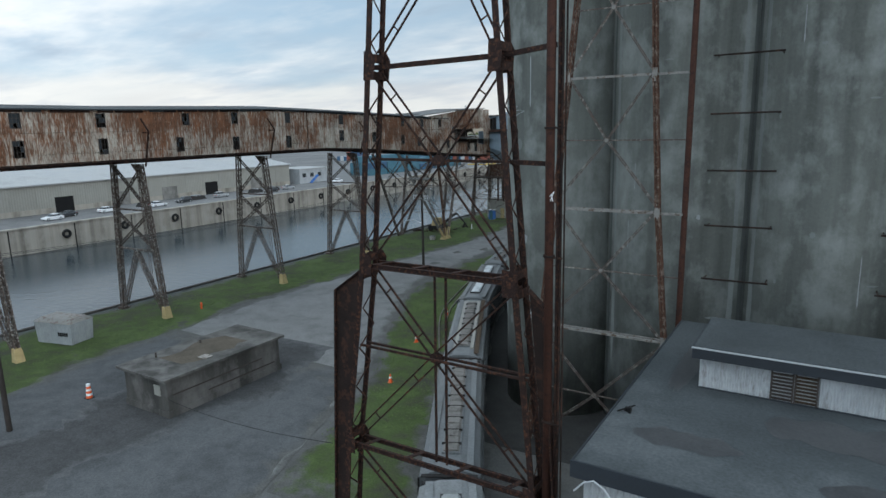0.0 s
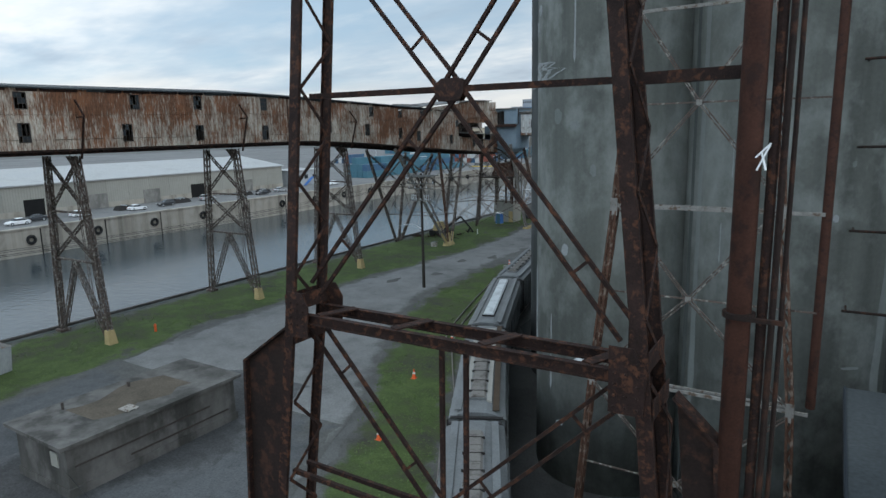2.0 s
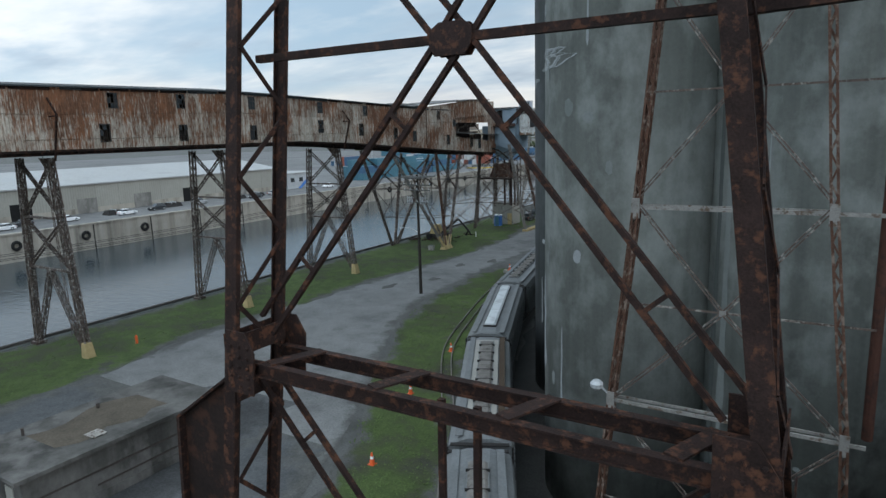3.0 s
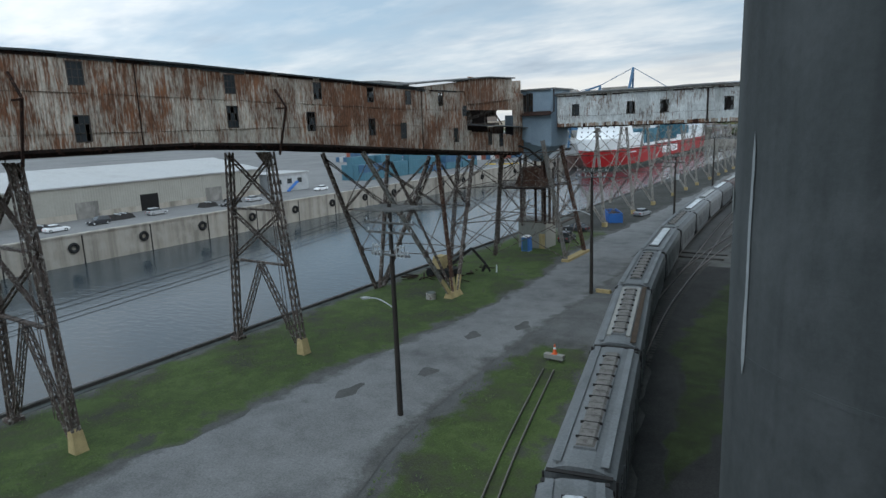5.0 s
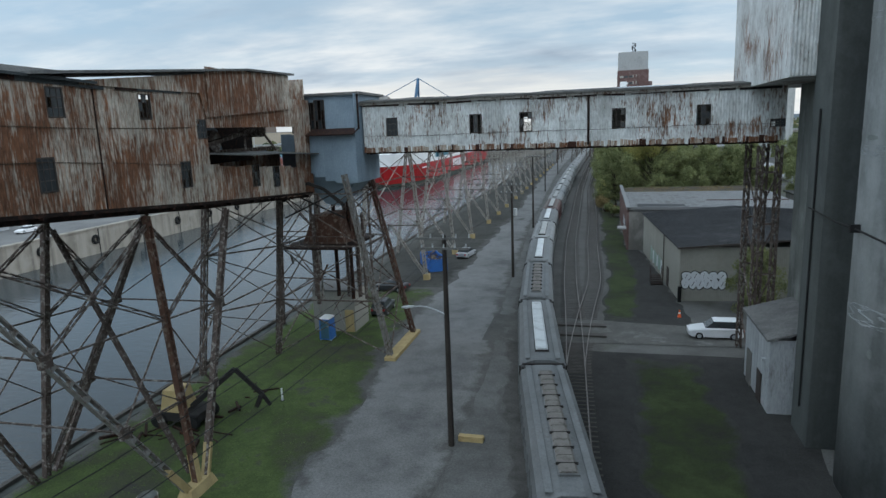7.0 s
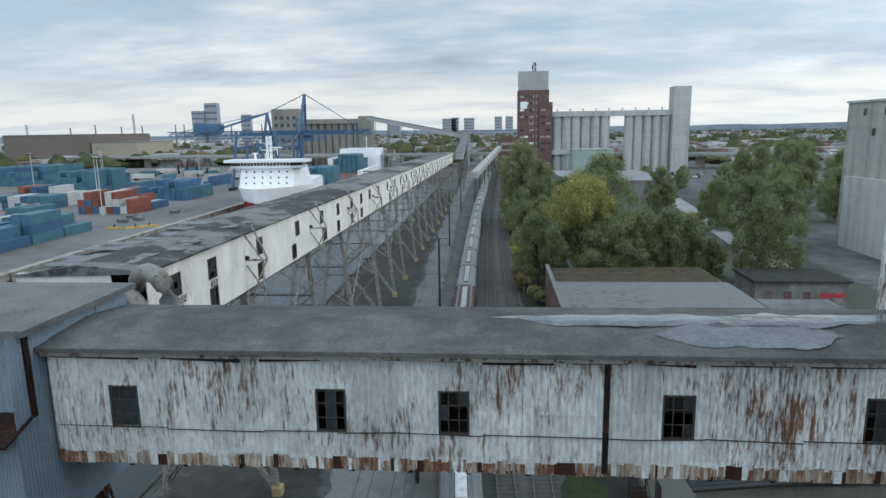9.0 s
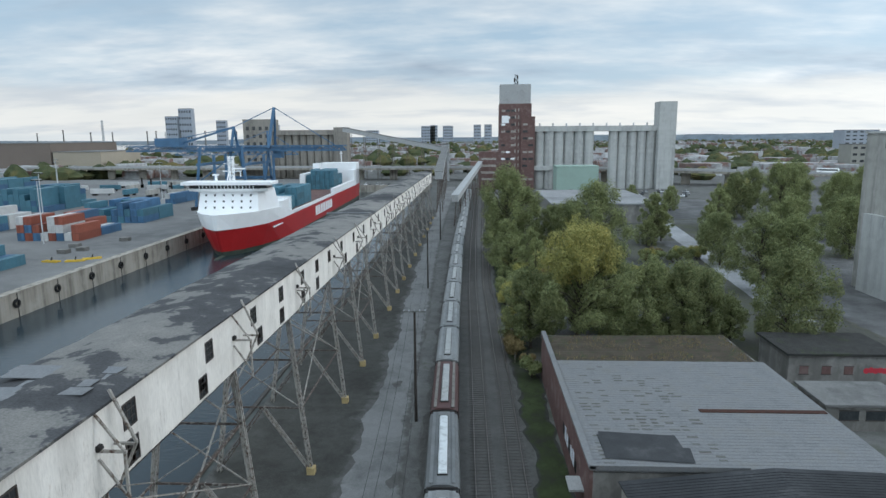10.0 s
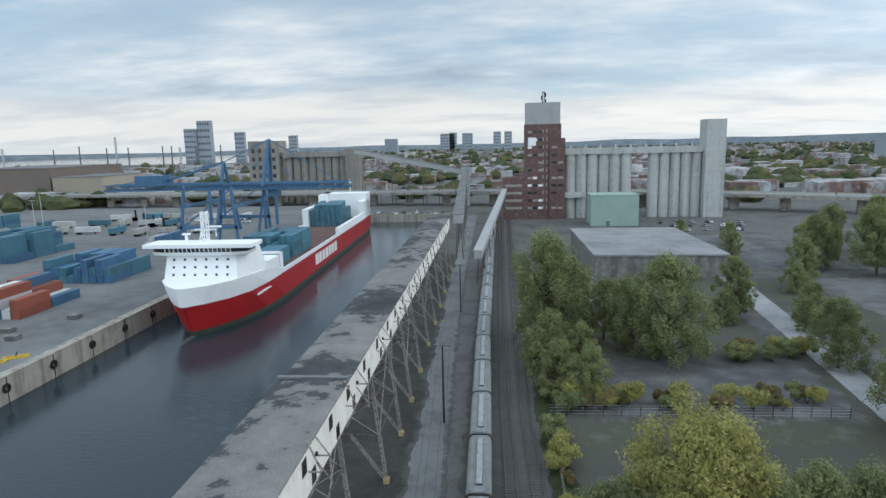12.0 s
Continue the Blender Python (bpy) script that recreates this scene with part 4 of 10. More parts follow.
while y < 104:
    ln = seam_rng.uniform(1.2, 4.0)
    part("eave_flashing", Geo().beam((RG_X + 0.09, y, rg_top(y) - 0.12), (RG_X + 0.09, y + ln, rg_top(y + ln) - 0.12), 0.05, seam_rng.uniform(0.16, 0.34)), seam_rng.choice((M_RUST_DARK, M_ROOF_TAR, M_RUST)), rusted)
    y += ln + seam_rng.choice((0.0, 0.2, 0.8))
for y in (66.2, 97.8):
    part("corner_strip", Geo().beam((RG_X + 0.08, y, rg_bottom(y) + 0.1), (RG_X + 0.08, y, rg_top(y) - 0.1), 0.08, 0.05), M_RUST, rusted)
part("end_wall", Geo().box(RG_B, 121.5, 14.8, -66.6, 121.65, 18.2).box(RG_B, 121.5, 20.9, RG_X - 0.1, 121.65, 24.2), M_SIDING_RUST, rusted)
# raised head box over the gallery's end, with a gap of bent sheet and machinery under it
head = Geo()
head.loft([[(x, 97, 22.4), (x, 106.5, 22.4), (x, 107, 20.95), (x, 118.5, 21.7), (x, 118.5, 24.25), (x, 112, 24.1), (x, 97, 22.6)] for x in (RG_X + 0.16, RG_X - 0.1)])
part("head_box_wall", head, M_SIDING_RUST, rusted)
clad(rusted, (RG_X + 0.2, 107.2, 0), "+x", 1.0, 11, lambda i: [21.0 + 0.065 * i, 24.05 + 0.014 * i], {}, M_SIDING_RUST, 4, seed=5)
part("head_box_roof", Geo().loft([[(RG_X + 0.5, y, z), (RG_X + 0.5, y, z + 0.14), (RG_B - 0.3, y, z + 0.25), (RG_B - 0.3, y, z + 0.1)] for y, z in ((94, 22.65), (112, 24.15), (118.9, 24.3))]), M_ROOF_GREY, rusted)
part("roof_box", Geo().loft([[(-65.2, 93, 22.7), (-68, 93, 22.7), (-68, 98, 22.7), (-65.2, 98, 22.7)], [(-65.4, 93.2, 23.25), (-67.8, 93.2, 23.35), (-67.8, 97.8, 23.35), (-65.4, 97.8, 23.2)]]), M_ROOF_GREY, rusted, "low grey box on the gallery roof")
part("gap_ledge", Geo().loft([[(RG_X + 0.9, y, z), (RG_X + 0.9, y, z + 0.1), (-68, y, z + 0.4), (-68, y, z + 0.3)] for y, z in ((107, 18.55), (111, 18.3), (115, 18.25), (121.7, 17.9))]), M_ROOF_GREY, rusted)
g = Geo()
g.cyl((-67, 110, 19.4), (-65.2, 110, 19.4), 0.75, n=16)
g.cyl((-67, 116.5, 20.1), (-65.2, 116.5, 20.1), 0.55, n=16)
g.beam((-65.2, 108, 19), (-65, 119, 20.8), 0.2, 0.3).beam((-64.4, 112.5, 18.6), (-65, 113.5, 21.1), 0.16).beam((-64.4, 117, 18.5), (-65, 114.5, 21.1), 0.14).beam((-66, 108, 18.6), (-66, 119, 18.6), 0.3)
part("conveyor_drum", g, M_LATTICE, rusted)
part("bent_sheet", Geo().loft([[(-66.5, 108.5, 18.5), (-66.4, 111, 18.9), (-66.6, 113, 18.5)], [(-66.9, 108.3, 20.4), (-66.6, 111.2, 20.7), (-66.9, 113, 20.2)]], closed=False), M_BLUE, rusted)

# Added dark panel that keeps bright sky from showing through the gap.
part("gap_partition", Geo().box(-69.2, 108.5, 17.6, -69.1, 121.5, 20.1).box(-69.2, 116, 20.1, -69.1, 121.5, 21.4), M_RUST_DARK, rusted)

# the blue transfer tower
tower = thing("transfer_tower", -62.8, 126, 15.2, "blue-grey sheet-metal transfer tower between the galleries", "tower")
TX0, TX1, TY0, TY1 = -66.4, -59.5, 122.5, 128.6
clad(tower, (TX0, TY0, 0), "-y", 0.98, 7, lambda i: [19.75, 22.8], {2: [(20.0, 22.3)], 3: [(19.9, 22.5)]}, M_BLUE, 6, 0.025, skip=lambda i, a, b: i < 2, seed=8, broken=0.3)
part("inner_partition", Geo().box(TX0, TY0 + 1.4, 19.7, TX1 - 1.5, TY0 + 1.5, 22.8), M_RUST_DARK, tower)
clad(tower, (TX0, TY0 - 0.8, 0), "-y", 0.98, 7, lambda i: [max(15.4, 17.0 - 0.35 * i), 19.6], {}, M_BLUE, 8, 0.02, seed=9)
clad(tower, (TX1, TY0 - 0.8, 0), "+x", 0.94, 7, lambda i: [15.4 if i < 6 else 17.6, 22.8], {}, M_BLUE, 6, 0.025, seed=10)
part("core_wall", Geo().box(TX0, TY0 + 2.4, 17.6, TX0 + 0.2, TY1, 22.8).box(TX0, TY1 - 0.2, 17.6, TX1 - 0.1, TY1, 22.8).box(TX0, TY0 - 0.7, 15.4, TX0 + 0.2, TY0 + 3, 19.4), M_BLUE, tower)
part("hopper", Geo().loft([[(TX0 + 0.3, TY0 - 0.6, 17.2), (TX1 - 0.2, TY0 - 0.6, 15.5), (TX1 - 0.2, TY0 + 4, 15.5), (TX0 + 0.3, TY0 + 4, 17.2)], [(-63.4, TY0 + 1, 13.4), (-62.2, TY0 + 1, 13.2), (-62.2, TY0 + 2.4, 13.2), (-63.4, TY0 + 2.4, 13.4)]]), M_BLUE, tower)
part("ledge_roof", Geo().loft([[(TX0 + 2.2, TY0 - 1.5, 19.45), (TX1 + 0.1, TY0 - 1.5, 19.45), (TX1 + 0.1, TY0, 19.95), (TX0 + 2.2, TY0, 19.95)], [(TX0 + 2.2, TY0 - 1.5, 19.53), (TX1 + 0.1, TY0 - 1.5, 19.53), (TX1 + 0.1, TY0, 20.03), (TX0 + 2.2, TY0, 20.03)]]), M_RUST, tower, "rusted lean-to ledge roof")
part("roof", Geo().box(TX0 - 0.3, TY0 - 0.35, 22.8, TX1 + 0.3, TY1 + 0.2, 23.02), M_ROOF_GREY, tower)
part("corner_flashing", Geo().box(TX1 - 0.2, TY0 - 0.12, 19.9, TX1 + 0.1, TY0 + 0.1, 22.8), M_RUST, tower)

# the pale bridge over the tracks
bridge = thing("bridge_gallery", -43, 125.7, 18, "pale rust-streaked conveyor bridge gallery over the tracks", "gallery")
BX0, BX1, BY0, BY1 = -59.3, -26.4, 123.3, 128.0
W_B = {round((x - BX0 - 0.52) / 1.04): [(19.2, 20.75)] for x in (-56.8, -49.8, -44.9, -38.1, -31.4)}
W_B[31] = [(18.9, 19.5)]
clad(bridge, (BX0, BY0, 0), "-y", 1.04, 32, lambda i: [17.95, 18.4, 19.2 if i < 14 or i > 20 else 20.0, 21.9], W_B, M_SIDING_PALE, 5, seed=12, broken=0.3)
hem_rng = random.Random(29)
hem = {M_SIDING_RUST: Geo(), M_RED_PIPE: Geo(), M_SIDING_PALE: Geo()}
x = BX0
while x < BX1 - 0.3:
    ln = hem_rng.uniform(0.08, 0.35)
    hem[hem_rng.choice((M_SIDING_RUST, M_SIDING_RUST, M_SIDING_RUST, M_SIDING_RUST, M_RED_PIPE, M_SIDING_PALE))].box(x, BY0 - hem_rng.uniform(0.075, 0.1), 17.82 + hem_rng.uniform(0, 0.06), x + ln - 0.005, BY0 - 0.06, 18.34 - hem_rng.uniform(0, 0.16))
    x += ln + hem_rng.choice((0, 0, 0.04))
for m, g in hem.items():
    tagged(part("hem_strips", g, m, bridge, "ragged rusted sheet ends along the hem"), "", "", "", "stuff")
hem_rng = random.Random(23)
x = BX0 + 0.1
while x < BX1 - 1.5:
    ln = hem_rng.uniform(1.4, 4.2)
    part("lap_seam", Geo().beam((x, BY0 - 0.075, 19.2 + hem_rng.uniform(-0.05, 0.05)), (min(x + ln, BX1), BY0 - 0.075, 19.2 + hem_rng.uniform(-0.05, 0.05)), 0.03, hem_rng.uniform(0.012, 0.03)), M_LOUVRE, bridge)
    part("eave_rot", Geo().beam((x, BY0 - 0.09, 21.82 + hem_rng.uniform(-0.06, 0.04)), (min(x + ln * 0.8, BX1), BY0 - 0.09, 21.8 + hem_rng.uniform(-0.06, 0.04)), 0.05, hem_rng.uniform(0.05, 0.2)), hem_rng.choice((M_RUST_DARK, M_WAGON_DARK, M_RUST)), bridge)
    x += ln
part("eave_trim", Geo().box(BX0 - 0.2, BY0 - 0.3, 21.86, BX1, BY0 + 0.02, 22.08), M_PALE_STEEL, bridge)
part("downpipe", Geo().beam((-40.3, BY0 - 0.14, 18), (-40.3, BY0 - 0.14, 21.9), 0.18, 0.12), M_RUST_DARK, bridge)
part("back_wall", Geo().box(BX0, BY1 - 0.1, 17.95, -46, BY1, 21.9).box(-46, BY1 - 0.1, 17.95, -44, BY1, 19).box(-46, BY1 - 0.1, 20.4, -44, BY1, 21.9).box(-44, BY1 - 0.1, 17.95, BX1, BY1, 21.9), M_SIDING_PALE, bridge)
part("floor_deck", Geo().box(BX0, BY0 + 0.05, 17.8, BX1, BY1, 17.95), M_RUST_DARK, bridge)
part("roof", Geo().loft([[(x, BY0 - 0.45, 22.05), (x, BY0 - 0.45, 22.2), (x, 125.8, 22.45 + 0.05 * math.sin(x)), (x, BY1 + 0.3, 22.2), (x, BY1 + 0.3, 22.05)] for x in np.arange(BX0 - 0.3, BX1 + 0.4, 2.05)]), M_ROOF_BRIDGE, bridge)
for y in (BY0 + 0.3, BY1 - 0.3):
    part("girder", Geo().beam((BX0, y + 0.15, 17.78), (BX1, y + 0.15, 17.78), 0.2, 0.16), M_RUST_DARK, bridge)
for k in range(17):
    part("floor_beam", Geo().beam((BX0 + 2 * k + 0.5, BY0 + 0.1, 17.74), (BX0 + 2 * k + 0.5, BY1, 17.74), 0.15, 0.14), M_RUST_DARK, bridge)
zr = lambda y: 22.2 + (0.25 * (y - 122.95) / 2.85 if y < 125.8 else 0.25 * (128.4 - y) / 2.6) + 0.042
for n, (x0, x1, y0, y1) in enumerate(((-44, -30.5, 125.2, 126.6), (-38.5, -32.5, 123.5, 125.4), (-36, -28.5, 125.6, 126.9))):
    rag = lambda k, q: 0.3 * noise.noise((k * 9.0 + n, q, 0)) + 0.08 * noise.noise((k * 47.0, q, n))
    rows = []
    for k in np.linspace(0, 1, 60):
        t = min(1.0, 5 * min(k, 1 - k) + 0.05)
        m, hw = (y0 + y1) / 2 + rag(k, 5.0), (y1 - y0) / 2 * t
        rows.append([(x0 + (x1 - x0) * k, y, zr(y)) for y in np.linspace(m - hw + rag(k, 1.0) * t, m + hw + rag(k, 3.0) * t, 4)])
    part("puddle", Geo().loft(rows, closed=False), M_ROOF_COAT, bridge, "shallow puddle standing on the roof felt")

# the long white gallery
LX, LB = -62.2, -69.2
lg_top = lambda y: 22.1 - 2.8 * (y - 131) / 254
long_g = thing("long_gallery", -65.7, 260, 16, "long white-panelled conveyor gallery with a patched tar roof", "gallery")
W_L = {}
for y in [138.0, 142.6, 150.8, 160.0, 168.4, 175.5, 183.6, 188.8, 194.8] + [202.5 + 8.1 * k for k in range(22)]:
    W_L.setdefault(round((y - 131.6) / 1.2), []).append((lg_top(y) - 2.0, lg_top(y) - 0.65))
for y in [138.1, 142.7, 150.8, 159.0, 169.6, 175.5, 183.5, 188.6] + [205 + 8.1 * k for k in range(21)]:
    W_L.setdefault(round((y - 131.6) / 1.2), []).append((lg_top(y) - 3.95, lg_top(y) - 2.6))
clad(long_g, (LX, 131, 0), "+x", 1.2, 212, lambda i: [lg_top(131 + 1.2 * i) - 4.15, lg_top(131 + 1.2 * i) - 2.3, lg_top(131 + 1.2 * i)], W_L, M_SIDING_WHITE, 2, 0.018, single=(0, 62), skip=lambda i, a, b: i < 3, seed=15, broken=0.4)
part("back_wall", Geo().loft([[(LB, y, lg_top(y) - 4.15), (LB, y, lg_top(y) - 0.3), (LB - 0.1, y, lg_top(y) - 0.3), (LB - 0.1, y, lg_top(y) - 4.15)] for y in (134.5, 258, 385)]), M_SIDING_WHITE, long_g)
part("floor_deck", Geo().loft([[(LX - 0.05, y, lg_top(y) - 4.3), (LX - 0.05, y, lg_top(y) - 4.12), (LB, y, lg_top(y) - 4.12), (LB, y, lg_top(y) - 4.3)] for y in (134.5, 258, 385)]), M_RUST_DARK, long_g)
part("end_wall", Geo().box(LB, 385, 15.2, LX, 385.2, 19.3).box(LB, 134.5, 18, LX - 0.1, 134.6, 20.6).box(LB, 134.5, 20.6, LX - 1.8, 134.6, 22.1), M_SIDING_WHITE, long_g)
g = Geo()
rng = random.Random(4)
rows = []
for k in range(127):
    y = 134.4 + 2 * k
    rows.append([(LX + 0.25, y, lg_top(y) + 0.02), (LX + 0.25, y, lg_top(y) + 0.16), (-65.7, y, lg_top(y) + 0.5 + rng.uniform(-0.04, 0.04)), (LB - 0.3, y, lg_top(y) + rng.uniform(-0.1, 0.02)), (LB - 0.3, y, lg_top(y) - 0.16)])
part("roof", g.loft(rows), M_ROOF, long_g)
strip = mesh_of("roof_strip", Geo().box(-3.6, -0.45, 0, 3.6, 0.45, 0.03))
for k in range(20):
    y = 135.3 + 0.95 * k + rng.uniform(-0.1, 0.1)
    if rng.random() < 0.3:
        continue
    piece("roof_strip", strip, M_SHED_ROOF, long_g, pose(-65.7 - rng.uniform(0, 1.2) + 0.4, y, lg_top(y) + 0.34, 0, rng.choice((-4.5, 4.5)) * 0 + rng.uniform(-1, 1), rng.uniform(-2, 2)) @ Matrix.Diagonal((rng.uniform(0.35, 0.9), 1, 1, 1)))
part("loose_plank", Geo().box(-69.5, 226, lg_top(226) + 0.32, -62.1, 226.5, lg_top(226) + 0.55), M_SHED_ROOF, long_g)

# bent ducts at the joint of the galleries
duct = thing("dust_duct", -61.3, 132, 18, "bent grey sheet-metal dust ducts with rusted elbows", "duct")
for a, r in (([(-62.8, 134.8, 21.3), (-62.2, 133.9, 21.9), (-61.5, 133.1, 22.4), (-60.7, 132.4, 22.65), (-60.0, 131.9, 22.6), (-59.5, 131.6, 22.2), (-59.3, 131.5, 21.6), (-59.3, 131.5, 20.6), (-59.3, 131.5, 17.9)], 0.43), ([(-63.6, 134.7, 20.6), (-63.0, 133.7, 21.2), (-62.3, 132.9, 21.45), (-61.6, 132.4, 21.35), (-61.1, 132.2, 20.9), (-60.95, 132.1, 20.2), (-60.95, 132.1, 18.2)], 0.36)):
    part("duct", Geo().tube(a, r, 16), M_DUCT_GREY, duct, smooth=True)
    part("elbow", Geo().tube([Vector(p) for p in a[2:6]], r + 0.025, 16), M_DUCT, duct, "grey elbow with flaking rust", smooth=True)
    e = Vector(a[-2])
    part("flange", Geo().cyl(e, e + Vector((0, 0, 0.1)), r + 0.07, n=16), M_GALV, duct)
for k in range(9):
    y = 148 + 16.5 * k
    zt = lg_top(y)
    br = thing("cable_bracket", LX + 0.6, y, zt - 4, "pale flaking steel bracket frame on the gallery wall", "bracket", "gallery brackets")
    for p, q, w in (((LX + 0.05, y, zt - 0.1), (LX + 1.3, y, zt - 1.9), 0.1), ((LX, y, zt - 1.9), (LX + 1.4, y, zt - 1.9), 0.12), ((LX + 1.3, y, zt - 1.9), (LX + 1.3, y, zt - 4.6), 0.12), ((LX + 0.05, y, zt - 2.3), (LX + 1.25, y, zt - 4.1), 0.1)):
        part("bar", Geo().beam(p, q, w), M_PALE_STEEL, br)
    part("roller", Geo().cyl((LX + 0.1, y - 0.15, zt - 1.75), (LX + 0.1, y + 0.15, zt - 1.75), 0.16, n=10), M_WAGON_DARK, br)
for word, y, z in (("RISE", 137.9, lg_top(138) - 2.55), ("REX", 142.3, lg_top(142.5) - 2.55)):
    cu = bpy.data.curves.new("lettering", "FONT")
    cu.body, cu.size, cu.extrude = word, 0.62, 0.004
    cu.materials.append(M_BLACK)
    ob = new("sprayed_lettering", cu)
    ob.parent = long_g
    ob.matrix_basis = Matrix.Translation(-ORIGIN[long_g.name]) @ pose(LX + 0.05, y - 0.3, z, 90, 0, 90)

# ---- trestles under the galleries ----
def quay_bent(y):
    """Two laced legs on footings, crossed bracing and an inverted V, under the rusted gallery."""
    th = thing("gantry_trestle", -67.7, y, 0, "tall weathered laced-steel trestle under the rusted gallery", "trestle", "quay trestles")
    zt = rg_bottom(y) - 0.6
    feet = ((-63.2, -65.2), (-71.6, -70.3))
    px = lambda k, z: feet[k][0] + (feet[k][1] - feet[k][0]) * z / zt
    for k in (0, 1):
        part("leg", Geo().laced((px(k, 0.9 if k == 0 else 0.1), y, 0.9 if k == 0 else 0.1), (px(k, zt), y, zt), 0.46, 0.42, 0.13, 22), M_LATTICE, th)
    part("footing", Geo().loft([[(-63.6, y - 0.42, 0), (-62.75, y - 0.42, 0), (-62.75, y + 0.42, 0), (-63.6, y + 0.42, 0)], [(-63.55, y - 0.32, 1.35), (-63.0, y - 0.32, 1.35), (-63.0, y + 0.32, 1.35), (-63.55, y + 0.32, 1.35)]]), M_YELLOW_BASE, th)
    part("footing", Geo().box(-72.1, y - 0.5, -0.2, -71.1, y + 0.5, 0.3), M_LATTICE, th)
    for z in (12.2, 7.6):
        part("strut", Geo().beam((px(0, z), y, z), (px(1, z), y, z), 0.3, 0.16), M_LATTICE, th)
    for za, zb in ((12.4, zt - 0.3), (7.8, 12.0)):
        for s in (0, 1):
            part("brace", Geo().laced((px(s, za), y + 0.1 * s, za), (px(1 - s, zb), y + 0.1 * s, zb), 0.32, 0.1, 0.07, 9, across=(0, 0, 1), both=False), M_LATTICE, th)
    xm = (px(0, 7.6) + px(1, 7.6)) / 2
    for s in (0, 1):
        part("v_brace", Geo().laced((xm, y, 7.5), (px(s, 0.8) + (0.6 if s else -0.4), y, 0.8), 0.36, 0.36, 0.08, 12, across=(1, 0, 0)), M_LATTICE, th)
    part("head_gusset", Geo().loft([[(-65.4, y, zt), (-65.4, y, zt - 1.6), (-67, y, zt)], [(-65.4, y + 0.06, zt), (-65.4, y + 0.06, zt - 1.6), (-67, y + 0.06, zt)]]), M_LATTICE, th)
    part("ladder", Geo().beam((-64.55, y - 0.45, 2), (-65.6, y - 0.45, zt + 5), 0.05).beam((-64.15, y - 0.45, 2), (-65.2, y - 0.45, zt), 0.05), M_LATTICE, th)
    # pulley arm on the cladding
    part("wall_arm", Geo().beam((RG_X + 0.1, y - 0.3, zt + 4.9), (RG_X + 1.3, y - 0.3, zt + 3.4), 0.12).beam((RG_X + 0.1, y - 0.3, zt + 3.4), (RG_X + 1.3, y - 0.3, zt + 3.4), 0.12).beam((RG_X + 1.2, y - 0.3, zt + 3.4), (RG_X + 0.1, y - 0.3, zt - 0.2), 0.14), M_RUST, th)


for y in (7.0, 25.6, 41.2, 59.2, 78.0):
    quay_bent(y)

# the large splayed trestle
splay = thing("splayed_trestle", -66.4, 98.8, 0, "large splayed trestle of crossed laced-steel legs", "trestle")
NEAR, BACK = Vector((-61.3, 99.0, 0.3)), Vector((-71.4, 98.6, 0.0))
near_top = [Vector((RG_X - 0.2, y, rg_bottom(y) - 0.5)) for y in (88.2, 100.8, 108.6)]
back_top = [Vector((RG_B + 0.1, y, rg_bottom(y) - 0.5)) for y in (90.0, 100.8, 109.4)]


def channel_leg(p, q, w, plates):
    """Two rolled channels back to back, tied by batten plates."""
    g, d = Geo(), (q - p).normalized()
    side = d.cross(Vector((1, 0, 0))).normalized()
    for o in (-w / 2, w / 2):
        g.beam(p + side * o, q + side * o, 0.34, 0.07, up=side)
    for k in range(plates):
        c = p.lerp(q, (k + 0.5) / plates)
        g.beam(c - side * w / 2, c + side * w / 2, 0.3, 0.22, up=d)
    return g


for foot, tops in ((NEAR, near_top), (BACK, back_top)):
    for k, t in enumerate(tops):
        part("leg", channel_leg(foot + Vector((0, (k - 1) * 0.7, 0)), t, 0.3, 16), (M_STRUT, M_LATTICE_RUST, M_LATTICE)[k] if foot is NEAR else M_LATTICE, splay)
on = lambda foot, tops, k, f: (foot + Vector((0, (k - 1) * 0.7, 0))).lerp(tops[k], f)
for a, b in ((NEAR, back_top[1]), (BACK, near_top[1])):
    part("cross_brace", Geo().laced(a.lerp(b, 0.05), a.lerp(b, 0.95), 0.24, 0.12, 0.06, 16, across=(0, 1, 0), both=False), M_LATTICE, splay)
for f in (0.32, 0.62):
    for foot, tops in ((NEAR, near_top), (BACK, back_top)):
        part("tie_strut", Geo().beam(on(foot, tops, 0, f), on(foot, tops, 2, f), 0.09), M_LATTICE, splay)
    for k in (0, 2):
        part("tie_strut", Geo().beam(on(NEAR, near_top, k, f), on(BACK, back_top, k, f), 0.1, 0.08), M_LATTICE, splay)
        if k != 1 and f > 0.5:
            part("side_brace", Geo().beam(on(NEAR, near_top, k, f), on(BACK, back_top, k, f + 0.33), 0.07).beam(on(BACK, back_top, k, f), on(NEAR, near_top, k, f + 0.33), 0.07), M_LATTICE, splay)
        for foot, tops in ((NEAR, near_top), (BACK, back_top)):
            c = on(foot, tops, k, f)
            part("gusset", Geo().box(c.x - 0.05, c.y - 0.3, c.z - 0.3, c.x + 0.22, c.y + 0.3, c.z + 0.3), M_LATTICE, splay)
for foot, tops in ((NEAR, near_top), (BACK, back_top)):
    for k, j in ((0, 1), (1, 0), (2, 1), (1, 2)):
        part("panel_brace", Geo().laced(on(foot, tops, k, 0.62), on(foot, tops, j, 0.97), 0.2, 0.07, 0.05, 8, across=(0, 1, 0), both=False), M_LATTICE, splay)
        part("panel_brace", Geo().beam(on(foot, tops, k, 0.32), on(foot, tops, j, 0.62), 0.08, 0.06), M_LATTICE, splay)
